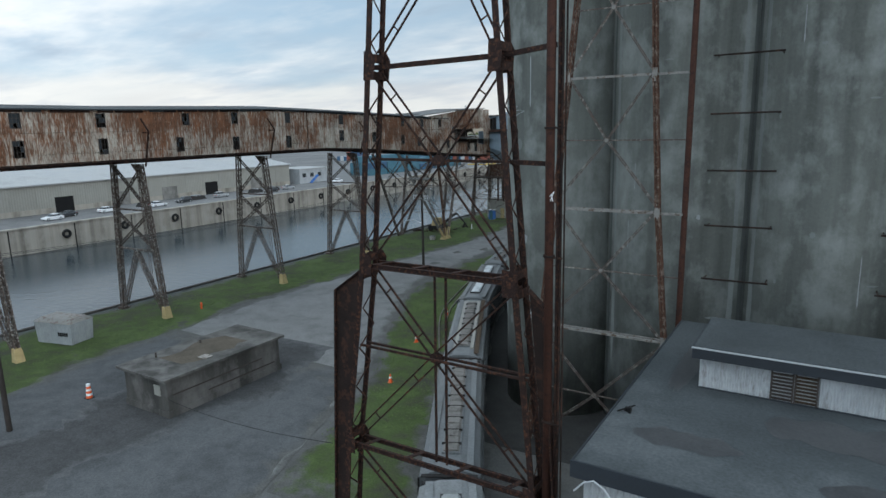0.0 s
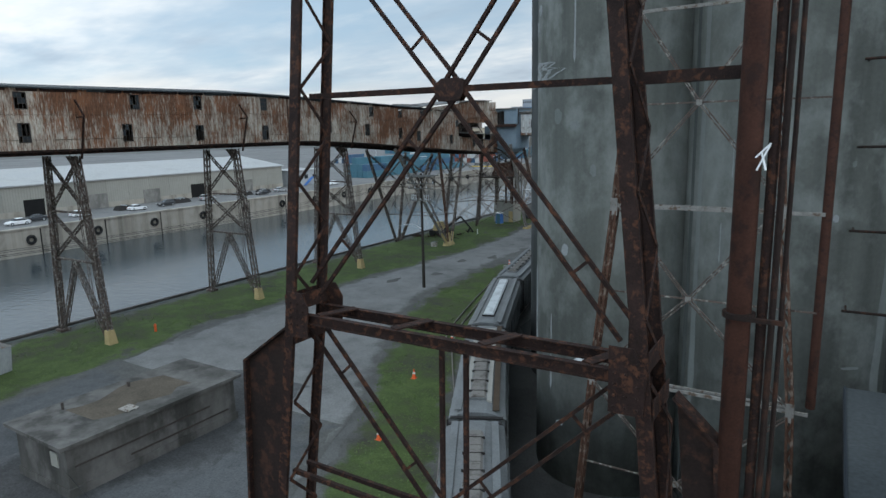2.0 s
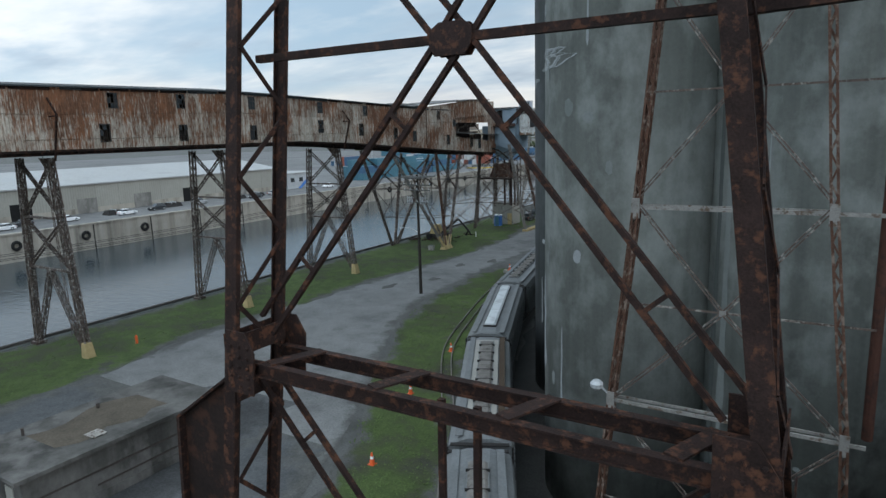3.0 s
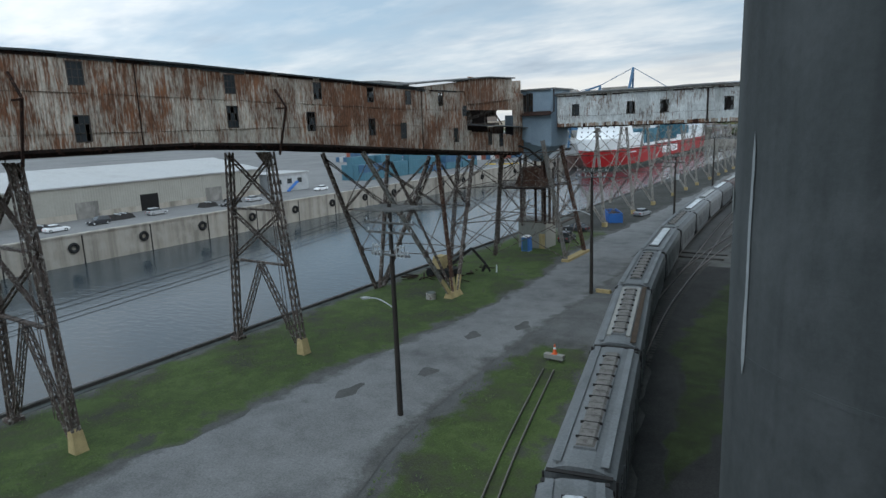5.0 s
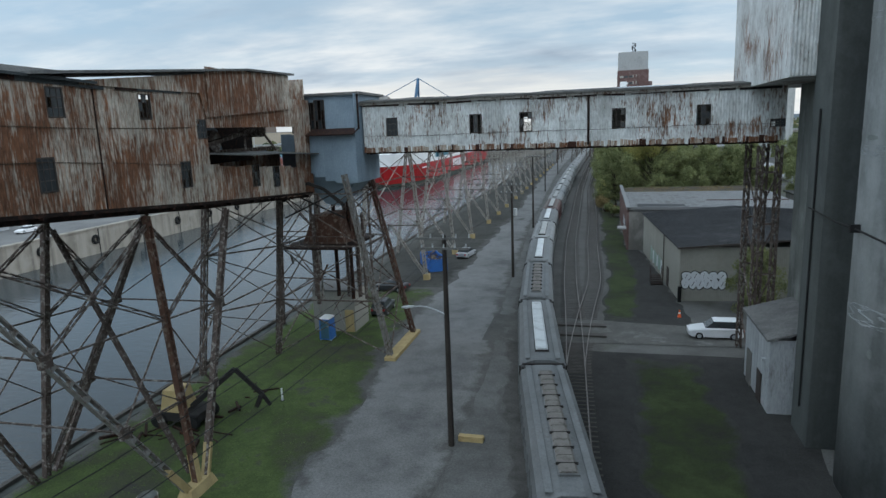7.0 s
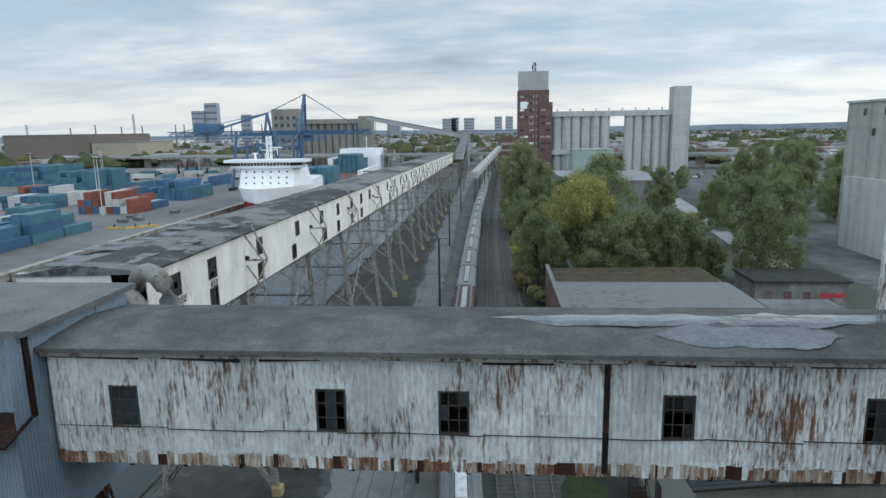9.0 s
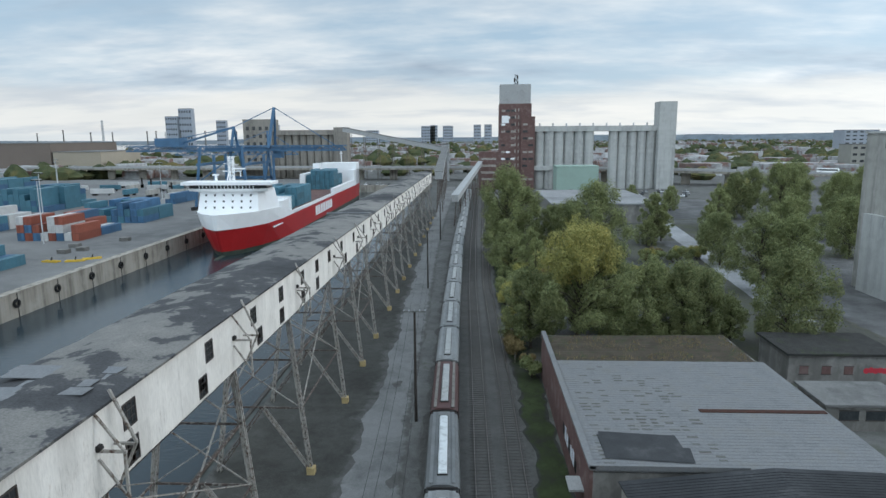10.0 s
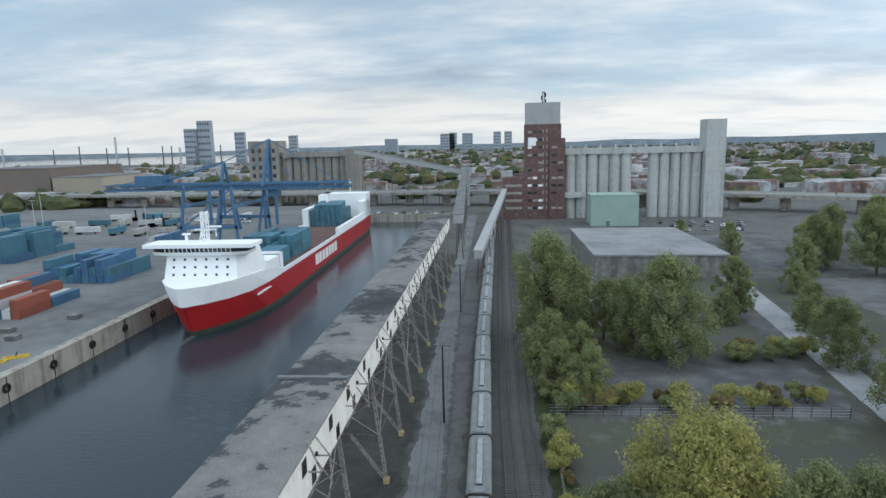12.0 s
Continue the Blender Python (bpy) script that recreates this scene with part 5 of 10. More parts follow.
part("footing", Geo().loft([[(NEAR.x - 0.6, 97.8, 0), (NEAR.x + 0.5, 97.8, 0), (NEAR.x + 0.5, 100.2, 0), (NEAR.x - 0.6, 100.2, 0)], [(NEAR.x - 0.4, 98.0, 0.6), (NEAR.x + 0.3, 98.0, 0.6), (NEAR.x + 0.3, 100.0, 0.6), (NEAR.x - 0.4, 100.0, 0.6)]]), M_YELLOW_BASE, splay)
for k in range(3):
    part("leg_sleeve", Geo().beam(NEAR + Vector((0, (k - 1) * 0.7, 0)), (NEAR + Vector((0, (k - 1) * 0.7, 0))).lerp(near_top[k], 0.12), 0.44, 0.36), M_YELLOW_BASE, splay)

# trestle and plant under the transfer tower
plant = thing("tower_trestle", -63, 124, 0, "crowded steel trestle under the transfer tower", "trestle")
cols = [((-57.0, 120.7), (-60.2, 120.4)), ((-56.8, 127.2), (-60.2, 126)), ((-67.6, 120.2), (-66.2, 120.6)), ((-67.6, 128.4), (-66.2, 128)), ((-71.6, 114.5), (-70.4, 116)), ((-71.6, 128.5), (-70.4, 128))]
pts = []
for (fx, fy), (tx, ty) in cols:
    p, q = Vector((fx, fy, 0)), Vector((tx, ty, 16.2))
    pts.append((p, q))
    part("leg", Geo().laced(p, q, 0.34, 0.34, 0.1, 18), M_STRUT if fx > -60 and fy < 124 else M_LATTICE_RUST if fx > -60 else M_LATTICE, plant)
for i, j in ((0, 1), (2, 3), (0, 2), (1, 3), (2, 4), (3, 5), (4, 5)):
    for f in (0.32, 0.62, 0.9):
        part("girt", Geo().beam(pts[i][0].lerp(pts[i][1], f), pts[j][0].lerp(pts[j][1], f), 0.14, 0.12), M_LATTICE, plant)
    for fa, fb in ((0.02, 0.32), (0.32, 0.62), (0.62, 0.9)):
        part("brace", Geo().beam(pts[i][0].lerp(pts[i][1], fa), pts[j][0].lerp(pts[j][1], fb), 0.1, 0.08), M_LATTICE, plant)
        part("brace", Geo().beam(pts[j][0].lerp(pts[j][1], fa), pts[i][0].lerp(pts[i][1], fb), 0.1, 0.08), M_LATTICE, plant)
part("arched_gusset", Geo().beam((-66, 120.5, 14), (-64.9, 120.5, 15.1), 0.25).beam((-64.9, 120.5, 15.1), (-63.6, 120.5, 15.5), 0.25).beam((-63.6, 120.5, 15.5), (-62.2, 120.5, 15.0), 0.25).beam((-62.2, 120.5, 15.0), (-60.4, 120.5, 13.6), 0.25).beam((-66, 120.5, 15), (-60.4, 120.5, 12.5), 0.12).beam((-60.4, 120.5, 15), (-66, 120.5, 12.5), 0.12), M_WAGON_DARK, plant)
rng = random.Random(21)
for k in range(9):
    x, y = -65.8 + 0.75 * k + rng.uniform(-0.2, 0.2), 123.6 + rng.uniform(-1, 3)
    part("riser_pipe", Geo().cyl((x, y, 4.2), (x, y, rng.uniform(11, 15)), rng.uniform(0.09, 0.24), n=8), rng.choice((M_LATTICE, M_RUST, M_PALE_STEEL)), plant)
part("machine_deck", Geo().box(-67.0, 121, 9.6, -60.6, 128, 9.75), M_RUST_DARK, plant)
for k in range(8):
    part("deck_rail", Geo().beam((-66.9 + 0.9 * k, 120.95, 9.7), (-66.9 + 0.9 * k, 120.95, 10.8), 0.05), M_LATTICE, plant)
for z in (10.25, 10.8):
    part("deck_rail", Geo().beam((-66.9, 120.95, z), (-60.6, 120.95, z), 0.05), M_LATTICE, plant)
for k in range(11):
    x, y, z = -66.5 + rng.uniform(0, 6), 121.5 + rng.uniform(0, 5), rng.uniform(3, 13)
    part("loose_pipe", Geo().beam((x, y, z), (x + rng.uniform(-2.5, 2.5), y + rng.uniform(-1, 1), z + rng.uniform(-2.5, 2.5)), rng.uniform(0.06, 0.14)), rng.choice((M_LATTICE, M_LATTICE_RUST, M_STRUT)), plant)
part("machine_house", Geo().loft([[(-65.5, 122.5, 9.85), (-61.5, 122.5, 9.85), (-61.5, 126.5, 9.85), (-65.5, 126.5, 9.85)], [(-64.6, 123, 12.4), (-62.2, 123, 12.6), (-62.2, 125.8, 12.6), (-64.6, 125.8, 12.4)]]), M_LATTICE_RUST, plant)
part("footing_wall", Geo().box(-57.4, 120, 0, -56.4, 128, 0.35), M_YELLOW_BASE, plant)

# trestle under the bridge's far end
east = thing("bridge_trestle", -28.2, 122, 0, "dark open steel trestle at the bridge's end", "trestle")
for x, y in ((-27.5, 123.7), (-26.2, 123.7), (-27.5, 127.8), (-26.2, 127.8)):
    part("leg", Geo().laced((x, y, 0), (x, y, 17.5), 0.35, 0.35, 0.11, 20, both=False), M_LATTICE, east)
for z in (3.5, 7.5, 11.5, 15.5):
    part("girt", Geo().beam((-27.5, 123.7, z), (-26.2, 123.7, z), 0.15), M_LATTICE, east)
    part("girt", Geo().beam((-27.5, 127.8, z), (-26.2, 127.8, z), 0.15), M_LATTICE, east)
    part("brace", Geo().beam((-27.5, 123.7, z - 3.3), (-26.2, 123.7, z), 0.1).beam((-27.5, 123.7, z - 3.3), (-27.5, 127.8, z), 0.1), M_LATTICE, east)


def white_bent(y, tied):
    """A slender pale trestle under the long gallery; 'tied' ones brace to the next."""
    zt = lg_top(y) - 4.6
    th = thing("pale_trestle", -66, y, 0, "slender trestle of flaking pale-painted lattice steel", "trestle", "long gallery trestles")
    f, b = (Vector((-61.6, y, 0.1)), Vector((-63.3, y, zt))), (Vector((-71.2, y, 0.1)), Vector((-68.8, y, zt)))
    part("leg", Geo().laced(f[0], f[1], 0.32, 0.32, 0.10, 16, both=False), M_PALE_STEEL, th)
    part("leg", Geo().laced(b[0], b[1], 0.32, 0.32, 0.10, 16, both=False), M_PALE_STEEL, th)
    part("footing", Geo().box(-62.0, y - 0.4, 0, -61.2, y + 0.4, 0.8), M_YELLOW_BASE, th)
    for t in (0.42, 0.72):
        part("strut", Geo().beam(f[0].lerp(f[1], t), b[0].lerp(b[1], t), 0.15), M_LATTICE, th)
    for ta, tb in ((0.42, 0.72), (0.72, 0.98)):
        part("brace", Geo().beam(f[0].lerp(f[1], ta), b[0].lerp(b[1], tb), 0.12, 0.08).beam(b[0].lerp(b[1], ta), f[0].lerp(f[1], tb), 0.12, 0.08), M_PALE_STEEL, th)
    mid = f[0].lerp(f[1], 0.42).lerp(b[0].lerp(b[1], 0.42), 0.5)
    part("v_brace", Geo().laced(mid, f[0] + Vector((-0.2, 0, 0.5)), 0.3, 0.2, 0.08, 8, both=False), M_PALE_STEEL, th)
    part("v_brace", Geo().laced(mid, b[0] + Vector((0.2, 0, 0.5)), 0.3, 0.2, 0.08, 8, both=False), M_LATTICE, th)
    part("wall_arm", Geo().beam((LX + 0.1, y - 0.4, zt + 5.2), (LX + 1.2, y - 0.4, zt + 2.6), 0.12).beam((LX + 0.1, y - 0.4, zt + 2.5), (LX + 1.2, y - 0.4, zt + 2.5), 0.12).beam((LX + 1.2, y - 0.4, zt + 2.6), (LX + 0.1, y - 0.4, zt + 0.2), 0.12), M_PALE_STEEL, th)
    if tied:
        n = Vector((0, tied, 0))
        for leg in (f, b):
            part("long_strut", Geo().beam(leg[0].lerp(leg[1], 0.42), leg[0].lerp(leg[1], 0.42) + n, 0.14).beam(leg[0].lerp(leg[1], 0.72), leg[0].lerp(leg[1], 0.72) + n, 0.14), M_LATTICE, th)
            part("long_brace", Geo().beam(leg[0].lerp(leg[1], 0.42), leg[0].lerp(leg[1], 0.95) + n, 0.12, 0.08).beam(leg[0].lerp(leg[1], 0.95), leg[0].lerp(leg[1], 0.42) + n, 0.12, 0.08), M_PALE_STEEL, th)


bents = [149.6, 166.7, 181.1, 198.7, 212.0, 225.3, 243.0, 257.0, 270.0, 284.5] + [301 + 16.8 * k for k in range(6)]
for k, y in enumerate(bents):
    white_bent(y, bents[k + 1] - y if k % 2 == 0 and k + 1 < len(bents) else 0)

# ---- near steel tower ----
steel = thing("loading_tower", -12.2, 18.6, 0, "tall dark rust-red riveted steel tower frame beside the tracks", "tower")
TN = Vector((0, 1, 0))


def fp(x, z, d=0.0):
    """A point of the tower's frame, whose upper half leans back a little: x across it, z up, d through it."""
    return Vector((x, 18.55 + d + 0.12 * max(0.0, z - 15.5), z))


sl = lambda z: float(np.interp(z, [0, 5, 7.5, 11.2, 13.6, 15.5, 40], [-17.3, -16.87, -16.6, -16.0, -15.62, -15.42, -15.5]))
sr = lambda z: float(np.interp(z, [0, 9.2, 13.3, 15.6, 19.6, 23.1, 40], [-7.6, -8.2, -8.5, -8.85, -9.36, -9.86, -12]))
for f in (sl, sr):
    for za, zb, n in ((0.0, 7.6, 9), (7.6, 15.4, 9), (15.4, 23.1, 9), (23.1, 31.5, 10)):
        for sd in (-1, 1):
            profile = [(-0.11, 0.0), (0.11, 0.0), (0.11, 0.075), (0.09, 0.075), (0.09, 0.025), (-0.09, 0.025), (-0.09, 0.075), (-0.11, 0.075)]
            part("leg_channel", Geo().loft([[fp(f(z) + x, z, sd * (0.46 - d)) for x, d in profile] for z in (za, zb)]), M_RUST, steel)
            for e in (-1, 1):
                z = za + 0.3 if sd < 0 else zb - 0.35
                part("batten", Geo().beam(fp(f(z) + e * 0.12, z, -0.45), fp(f(z) + e * 0.12, z, 0.45), 0.3, 0.02, up=(1, 0, 0)), M_RUST, steel)
        for k in range(n):
            z0, z1, q = za + (zb - za) * k / n, za + (zb - za) * (k + 1) / n, 1 if k % 2 else -1
            part("lacing_bar", Geo().beam(fp(f(z0) + 0.12, z0, -q * 0.42), fp(f(z1) + 0.12, z1, q * 0.42), 0.065, 0.018, up=(1, 0, 0)), M_RUST, steel)
rivet = mesh_of("rivet", Geo().cyl((0, 0, 0), (0, -0.025, 0), 0.026, 0.016, n=6))
for f, z, h, e in ((sl, 23.1, 1.1, 0.1), (sr, 23.1, 1.1, -0.1), (sl, 15.5, 0.85, 0.22), (sr, 15.4, 0.95, -0.2), (sl, 7.6, 0.9, 0.1), (sr, 7.5, 0.9, -0.1)):
    for d in (-0.5, 0.475):
        c = f(z) + e
        pl = part("gusset_plate", Geo().loft([[fp(c - 0.24, z - h / 2, q), fp(c + 0.24, z - h / 2, q), fp(c + 0.28, z + h * 0.2, q), fp(c + 0.08, z + h / 2, q), fp(c - 0.26, z + h / 2, q)] for q in (d, d + 0.025)]), M_RUST, steel)
        if d < 0:
            for i in range(3):
                for j in range(5):
                    piece("rivet", rivet, M_RUST, pl, Matrix.Translation(fp(c - 0.16 + 0.16 * i, z - h / 2 + 0.1 + (h - 0.3) * j / 4, d)))


def double_bar(a, b, gap, w, battens, name="brace", mat=M_RUST):
    """Two flat bars side by side, joined by battens."""
    (s0, z0), (s1, z1) = a, b
    ln = math.hypot(s1 - s0, z1 - z0)
    ns, nz = -(z1 - z0) / ln * gap / 2, (s1 - s0) / ln * gap / 2
    g = Geo()
    for e in (-1, 1):
        g.beam(fp(s0 + e * ns, z0 + e * nz, 0.02 * e), fp(s1 + e * ns, z1 + e * nz, 0.02 * e), w, 0.07, up=TN)
    for k in range(battens):
        t = (k + 0.5) / battens
        s, z = s0 + (s1 - s0) * t, z0 + (z1 - z0) * t
        g.beam(fp(s - ns, z - nz), fp(s + ns, z + nz), 0.05, 0.025, up=TN)
    part(name, g, mat, steel)


for (top, bot, node) in ((22.7, 15.9, 19.53), (15.2, 7.9, 12.0), (31, 23.5, 27.3), (7.2, 0.3, 3.9)):
    sm = -12.3
    for f, z in ((sl, top), (sr, top), (sl, bot), (sr, bot)):
        e = 0.3 if f is sl else -0.3
        double_bar((f(z) + e * 0.8, z), (sm, node), 0.34, 0.06, 2)
    for d in (-0.08, 0.06):
        part("node_plate", Geo().loft([[fp(sm + dx, node + dz, q) for dx, dz in ((-0.28, -0.06), (-0.2, -0.2), (0.2, -0.2), (0.28, -0.06), (0.26, 0.1), (0.16, 0.17), (-0.16, 0.17), (-0.26, 0.1))] for q in (d, d + 0.025)]), M_RUST, steel)
part("top_strut", Geo().beam(fp(sl(23.1), 23.05), fp(sr(23.1), 23.12), 0.16, 0.18).beam(fp(sr(23.1), 23.12), (-7.6, 18.6, 23.2), 0.14, 0.16), M_RUST, steel)
part("mid_strut", Geo().beam(fp(sl(19.5), 19.55), fp(sr(19.5), 19.5), 0.1, 0.1).beam(fp(sr(19.5), 19.5), (-7.7, 18.6, 19.48), 0.13, 0.16), M_RUST, steel)
for d in (-0.2, 0.2):
    part("low_strut", Geo().beam(fp(sl(12), 12.0, d), fp(sr(12), 11.95, d), 0.08, 0.09), M_RUST, steel)
for z in (15.42, 7.55):
    for d in (-0.36, 0.36):
        a, b = fp(sl(z) + 0.2, z, d), fp(sr(z) - 0.1, z, d)
        part("main_beam", Geo().beam(a, b, 0.03, 0.17).beam(a + Vector((0, 0, 0.085)), b + Vector((0, 0, 0.085)), 0.12, 0.025).beam(a - Vector((0, 0, 0.085)), b - Vector((0, 0, 0.085)), 0.12, 0.025), M_RUST, steel)
    for k in range(4):
        s = sl(z) + (sr(z) - sl(z)) * (0.1 + 0.26 * k)
        part("batten_plate", Geo().beam(fp(s, z + 0.11, -0.36), fp(s + 0.3, z + 0.11, 0.36), 0.2, 0.025), M_RUST, steel)
for s in (-12.3, -11.82):
    part("hanger", Geo().beam(fp(s, 15.4), fp(s - 0.12, 7.6), 0.08, 0.07), M_RUST, steel)
for f, xo, e in ((sl, -17.2, -1), (sr, -7.88, 1)):
    part("web_plate", Geo().loft([[fp(f(15) + e * 0.33, 15.15, d), fp(xo, 14.15 if e < 0 else 14.6, d), fp(xo + e * 0.9, 0, d), fp(f(0) + e * 0.33, 0, d), fp(f(8) + e * 0.33, 8, d)] for d in (-0.03, 0.03)]), M_RUST_DARK, steel)
    part("web_flange", Geo().beam(fp(xo, 14.15 if e < 0 else 14.6), fp(xo + e * 0.9, 0), 0.07, 0.3, up=TN), M_RUST, steel)
    part("slope_flange", Geo().beam(fp(f(15) + e * 0.3, 15.15), fp(xo, 14.15 if e < 0 else 14.6), 0.3, 0.04), M_RUST, steel)
for x in (-17.3, -7.9):
    part("footing", Geo().loft([[(x - 1.1, 17.6, 0), (x + 1.1, 17.6, 0), (x + 1.1, 19.5, 0), (x - 1.1, 19.5, 0)], [(x - 0.9, 17.8, 0.4), (x + 0.9, 17.8, 0.4), (x + 0.9, 19.3, 0.4), (x - 0.9, 19.3, 0.4)]]), M_PLASTER, steel)

pipes = thing("riser_pipes", -7.75, 18.5, 0, "bundle of rust-red riser pipes and conduits", "pipe")
part("pipe", Geo().cyl((-7.72, 18.5, 0), (-7.72, 18.5, 45), 0.15, n=18), M_RED_PIPE, pipes, smooth=True)
part("pipe", Geo().cyl((-7.46, 18.6, 0), (-7.46, 18.6, 45), 0.065, n=10), M_RUST, pipes)
for x, y, r in ((-7.34, 18.55, 0.04), (-7.24, 18.6, 0.03)):
    part("conduit", Geo().cyl((x, y, 0), (x, y, 45), r, n=8), M_RUST_DARK, pipes)
for z in (4, 10.5, 16.4, 20.6, 26, 32, 38):
    part("clamp", Geo().cyl((-7.72, 18.5, z), (-7.72, 18.5, z + 0.07), 0.2, n=18).box(-7.72, 18.29, z, -7.18, 18.33, z + 0.06), M_RUST_DARK, pipes)
for a, b in (((-7.62, 18.25, 18.45), (-7.46, 18.22, 18.62)), ((-7.6, 18.25, 18.3), (-7.47, 18.22, 18.6)), ((-7.56, 18.25, 18.52), (-7.5, 18.22, 18.3))):
    part("wire_end", Geo().beam(a, b, 0.018), M_WHITE, pipes)

# ---- braced lattice in front of the silos ----
stair = thing("lattice_tower", -11.3, 37, 0, "rusted lattice tower with pale flaking struts before the silos", "tower")
cl = lambda z: float(np.interp(z, [0, 7.6, 15.5, 23.4, 45], [-15.9, -15.4, -14.75, -14.2, -12.7]))
cr = lambda z: float(np.interp(z, [0, 8.1, 15.6, 23.4, 45], [-7.2, -7.6, -8.4, -9.0, -10.4]))
ly = lambda z: 36.0 + 0.083 * (z - 8.1)
lp = lambda x, z, d=0.0: Vector((x, ly(z) + d, z))
for f in (cl, cr):
    for za, zb in ((0, 8.1), (8.1, 15.55), (15.55, 23.45), (23.45, 31.3), (31.3, 45)):
        part("chord", Geo().laced(lp(f(za), za), lp(f(zb), zb), 0.2, 0.36, 0.085, 16, both=True), M_LATTICE_RUST, stair)
for z in (8.0, 15.55, 23.45, 31.3):
    part("strut", Geo().beam(lp(cl(z), z, -0.12), lp(-7.0, z, -0.12), 0.09, 0.13).beam(lp(cl(z), z + 0.05, 0.2), lp(cr(z), z + 0.05, 0.2), 0.07, 0.1), M_STRUT, stair)
    for f in (cl, cr):
        part("gusset", Geo().box(f(z) - 0.15, ly(z) - 0.24, z - 0.4, f(z) + 0.15, ly(z) - 0.2, z + 0.35), M_STRUT, stair)
for z in (4, 11.9, 19.75, 27.4):
    part("mid_strut", Geo().beam(lp(cl(z), z, -0.1), lp(-7.0, z, -0.1), 0.05, 0.07), M_LATTICE, stair)
    xm = (cl(z) + cr(z)) / 2
    part("node_plate", Geo().box(xm - 0.11, ly(z) - 0.2, z - 0.11, xm + 0.11, ly(z) - 0.17, z + 0.11), M_STRUT, stair)
    for f in (cl, cr):
        for zz in (z - 3.85, z + 3.85):
            g = Geo()
            for o in (-0.08, 0.08):
                g.beam(lp(f(zz), zz + o, -0.15), lp(xm, z + o, -0.15), 0.04, 0.05)
            for k in range(4):
                t = (k + 0.5) / 4
                x, zc = f(zz) + (xm - f(zz)) * t, zz + (z - zz) * t
                g.beam(lp(x, zc - 0.09, -0.15), lp(x, zc + 0.09, -0.15), 0.035)
            part("brace", g, M_LATTICE, stair)
part("drop_pipe", Geo().cyl((-6.95, 36.6, 8), (-6.95, 37.6, 45), 0.17, n=12), M_RED_PIPE, stair)
part("lamp_arm", Geo().cyl((-15.2, 36.0, 7.9), (-15.75, 35.6, 8.6), 0.04, n=6), M_GALV, stair)
part("lamp_globe", Geo().loft([[(-15.85 + r * math.cos(a), 35.55 + r * math.sin(a), z) for a in np.linspace(0, math.tau, 10, endpoint=False)] for z, r in ((8.45, 0.12), (8.55, 0.24), (8.7, 0.26), (8.82, 0.14))]), M_GALV, stair, "pale lamp head")

# ---- silos ----
def wall_patch(cx, cy, r, a0, a1, z0, z1, seed):
    """A ragged skin of mortar on a round wall: a blot, a run with a drop at its foot, or a band."""
    rows, n, m, w = [], max(12, int((z1 - z0) / 0.3)), (a0 + a1) / 2, (a1 - a0) / 2
    tall = (z1 - z0) > 3 * w * r * 2
    for k in range(n + 1):
        t = k / n
        f = math.sqrt(max(0.0, 1 - (2 * t - 1) ** 2)) if not tall else min(1.0, 12 * t, 12 * (1 - t)) * (0.6 + 0.3 * math.exp(-((t - 0.1) * 7) ** 2))
        q = [f * w * (1 + 0.3 * noise.noise((t * (5 if not tall else 22), seed, s_))) for s_ in (0, 9)]
        c = m + 0.35 * w * noise.noise((t * 4, seed, 5))
        rows.append([(cx + r * math.cos(a), cy + r * math.sin(a), z0 + (z1 - z0) * t) for a in np.linspace(c - q[0], c + q[1], 5)])
    return Geo().loft(rows, closed=False, caps=False)


R_S = 4.15
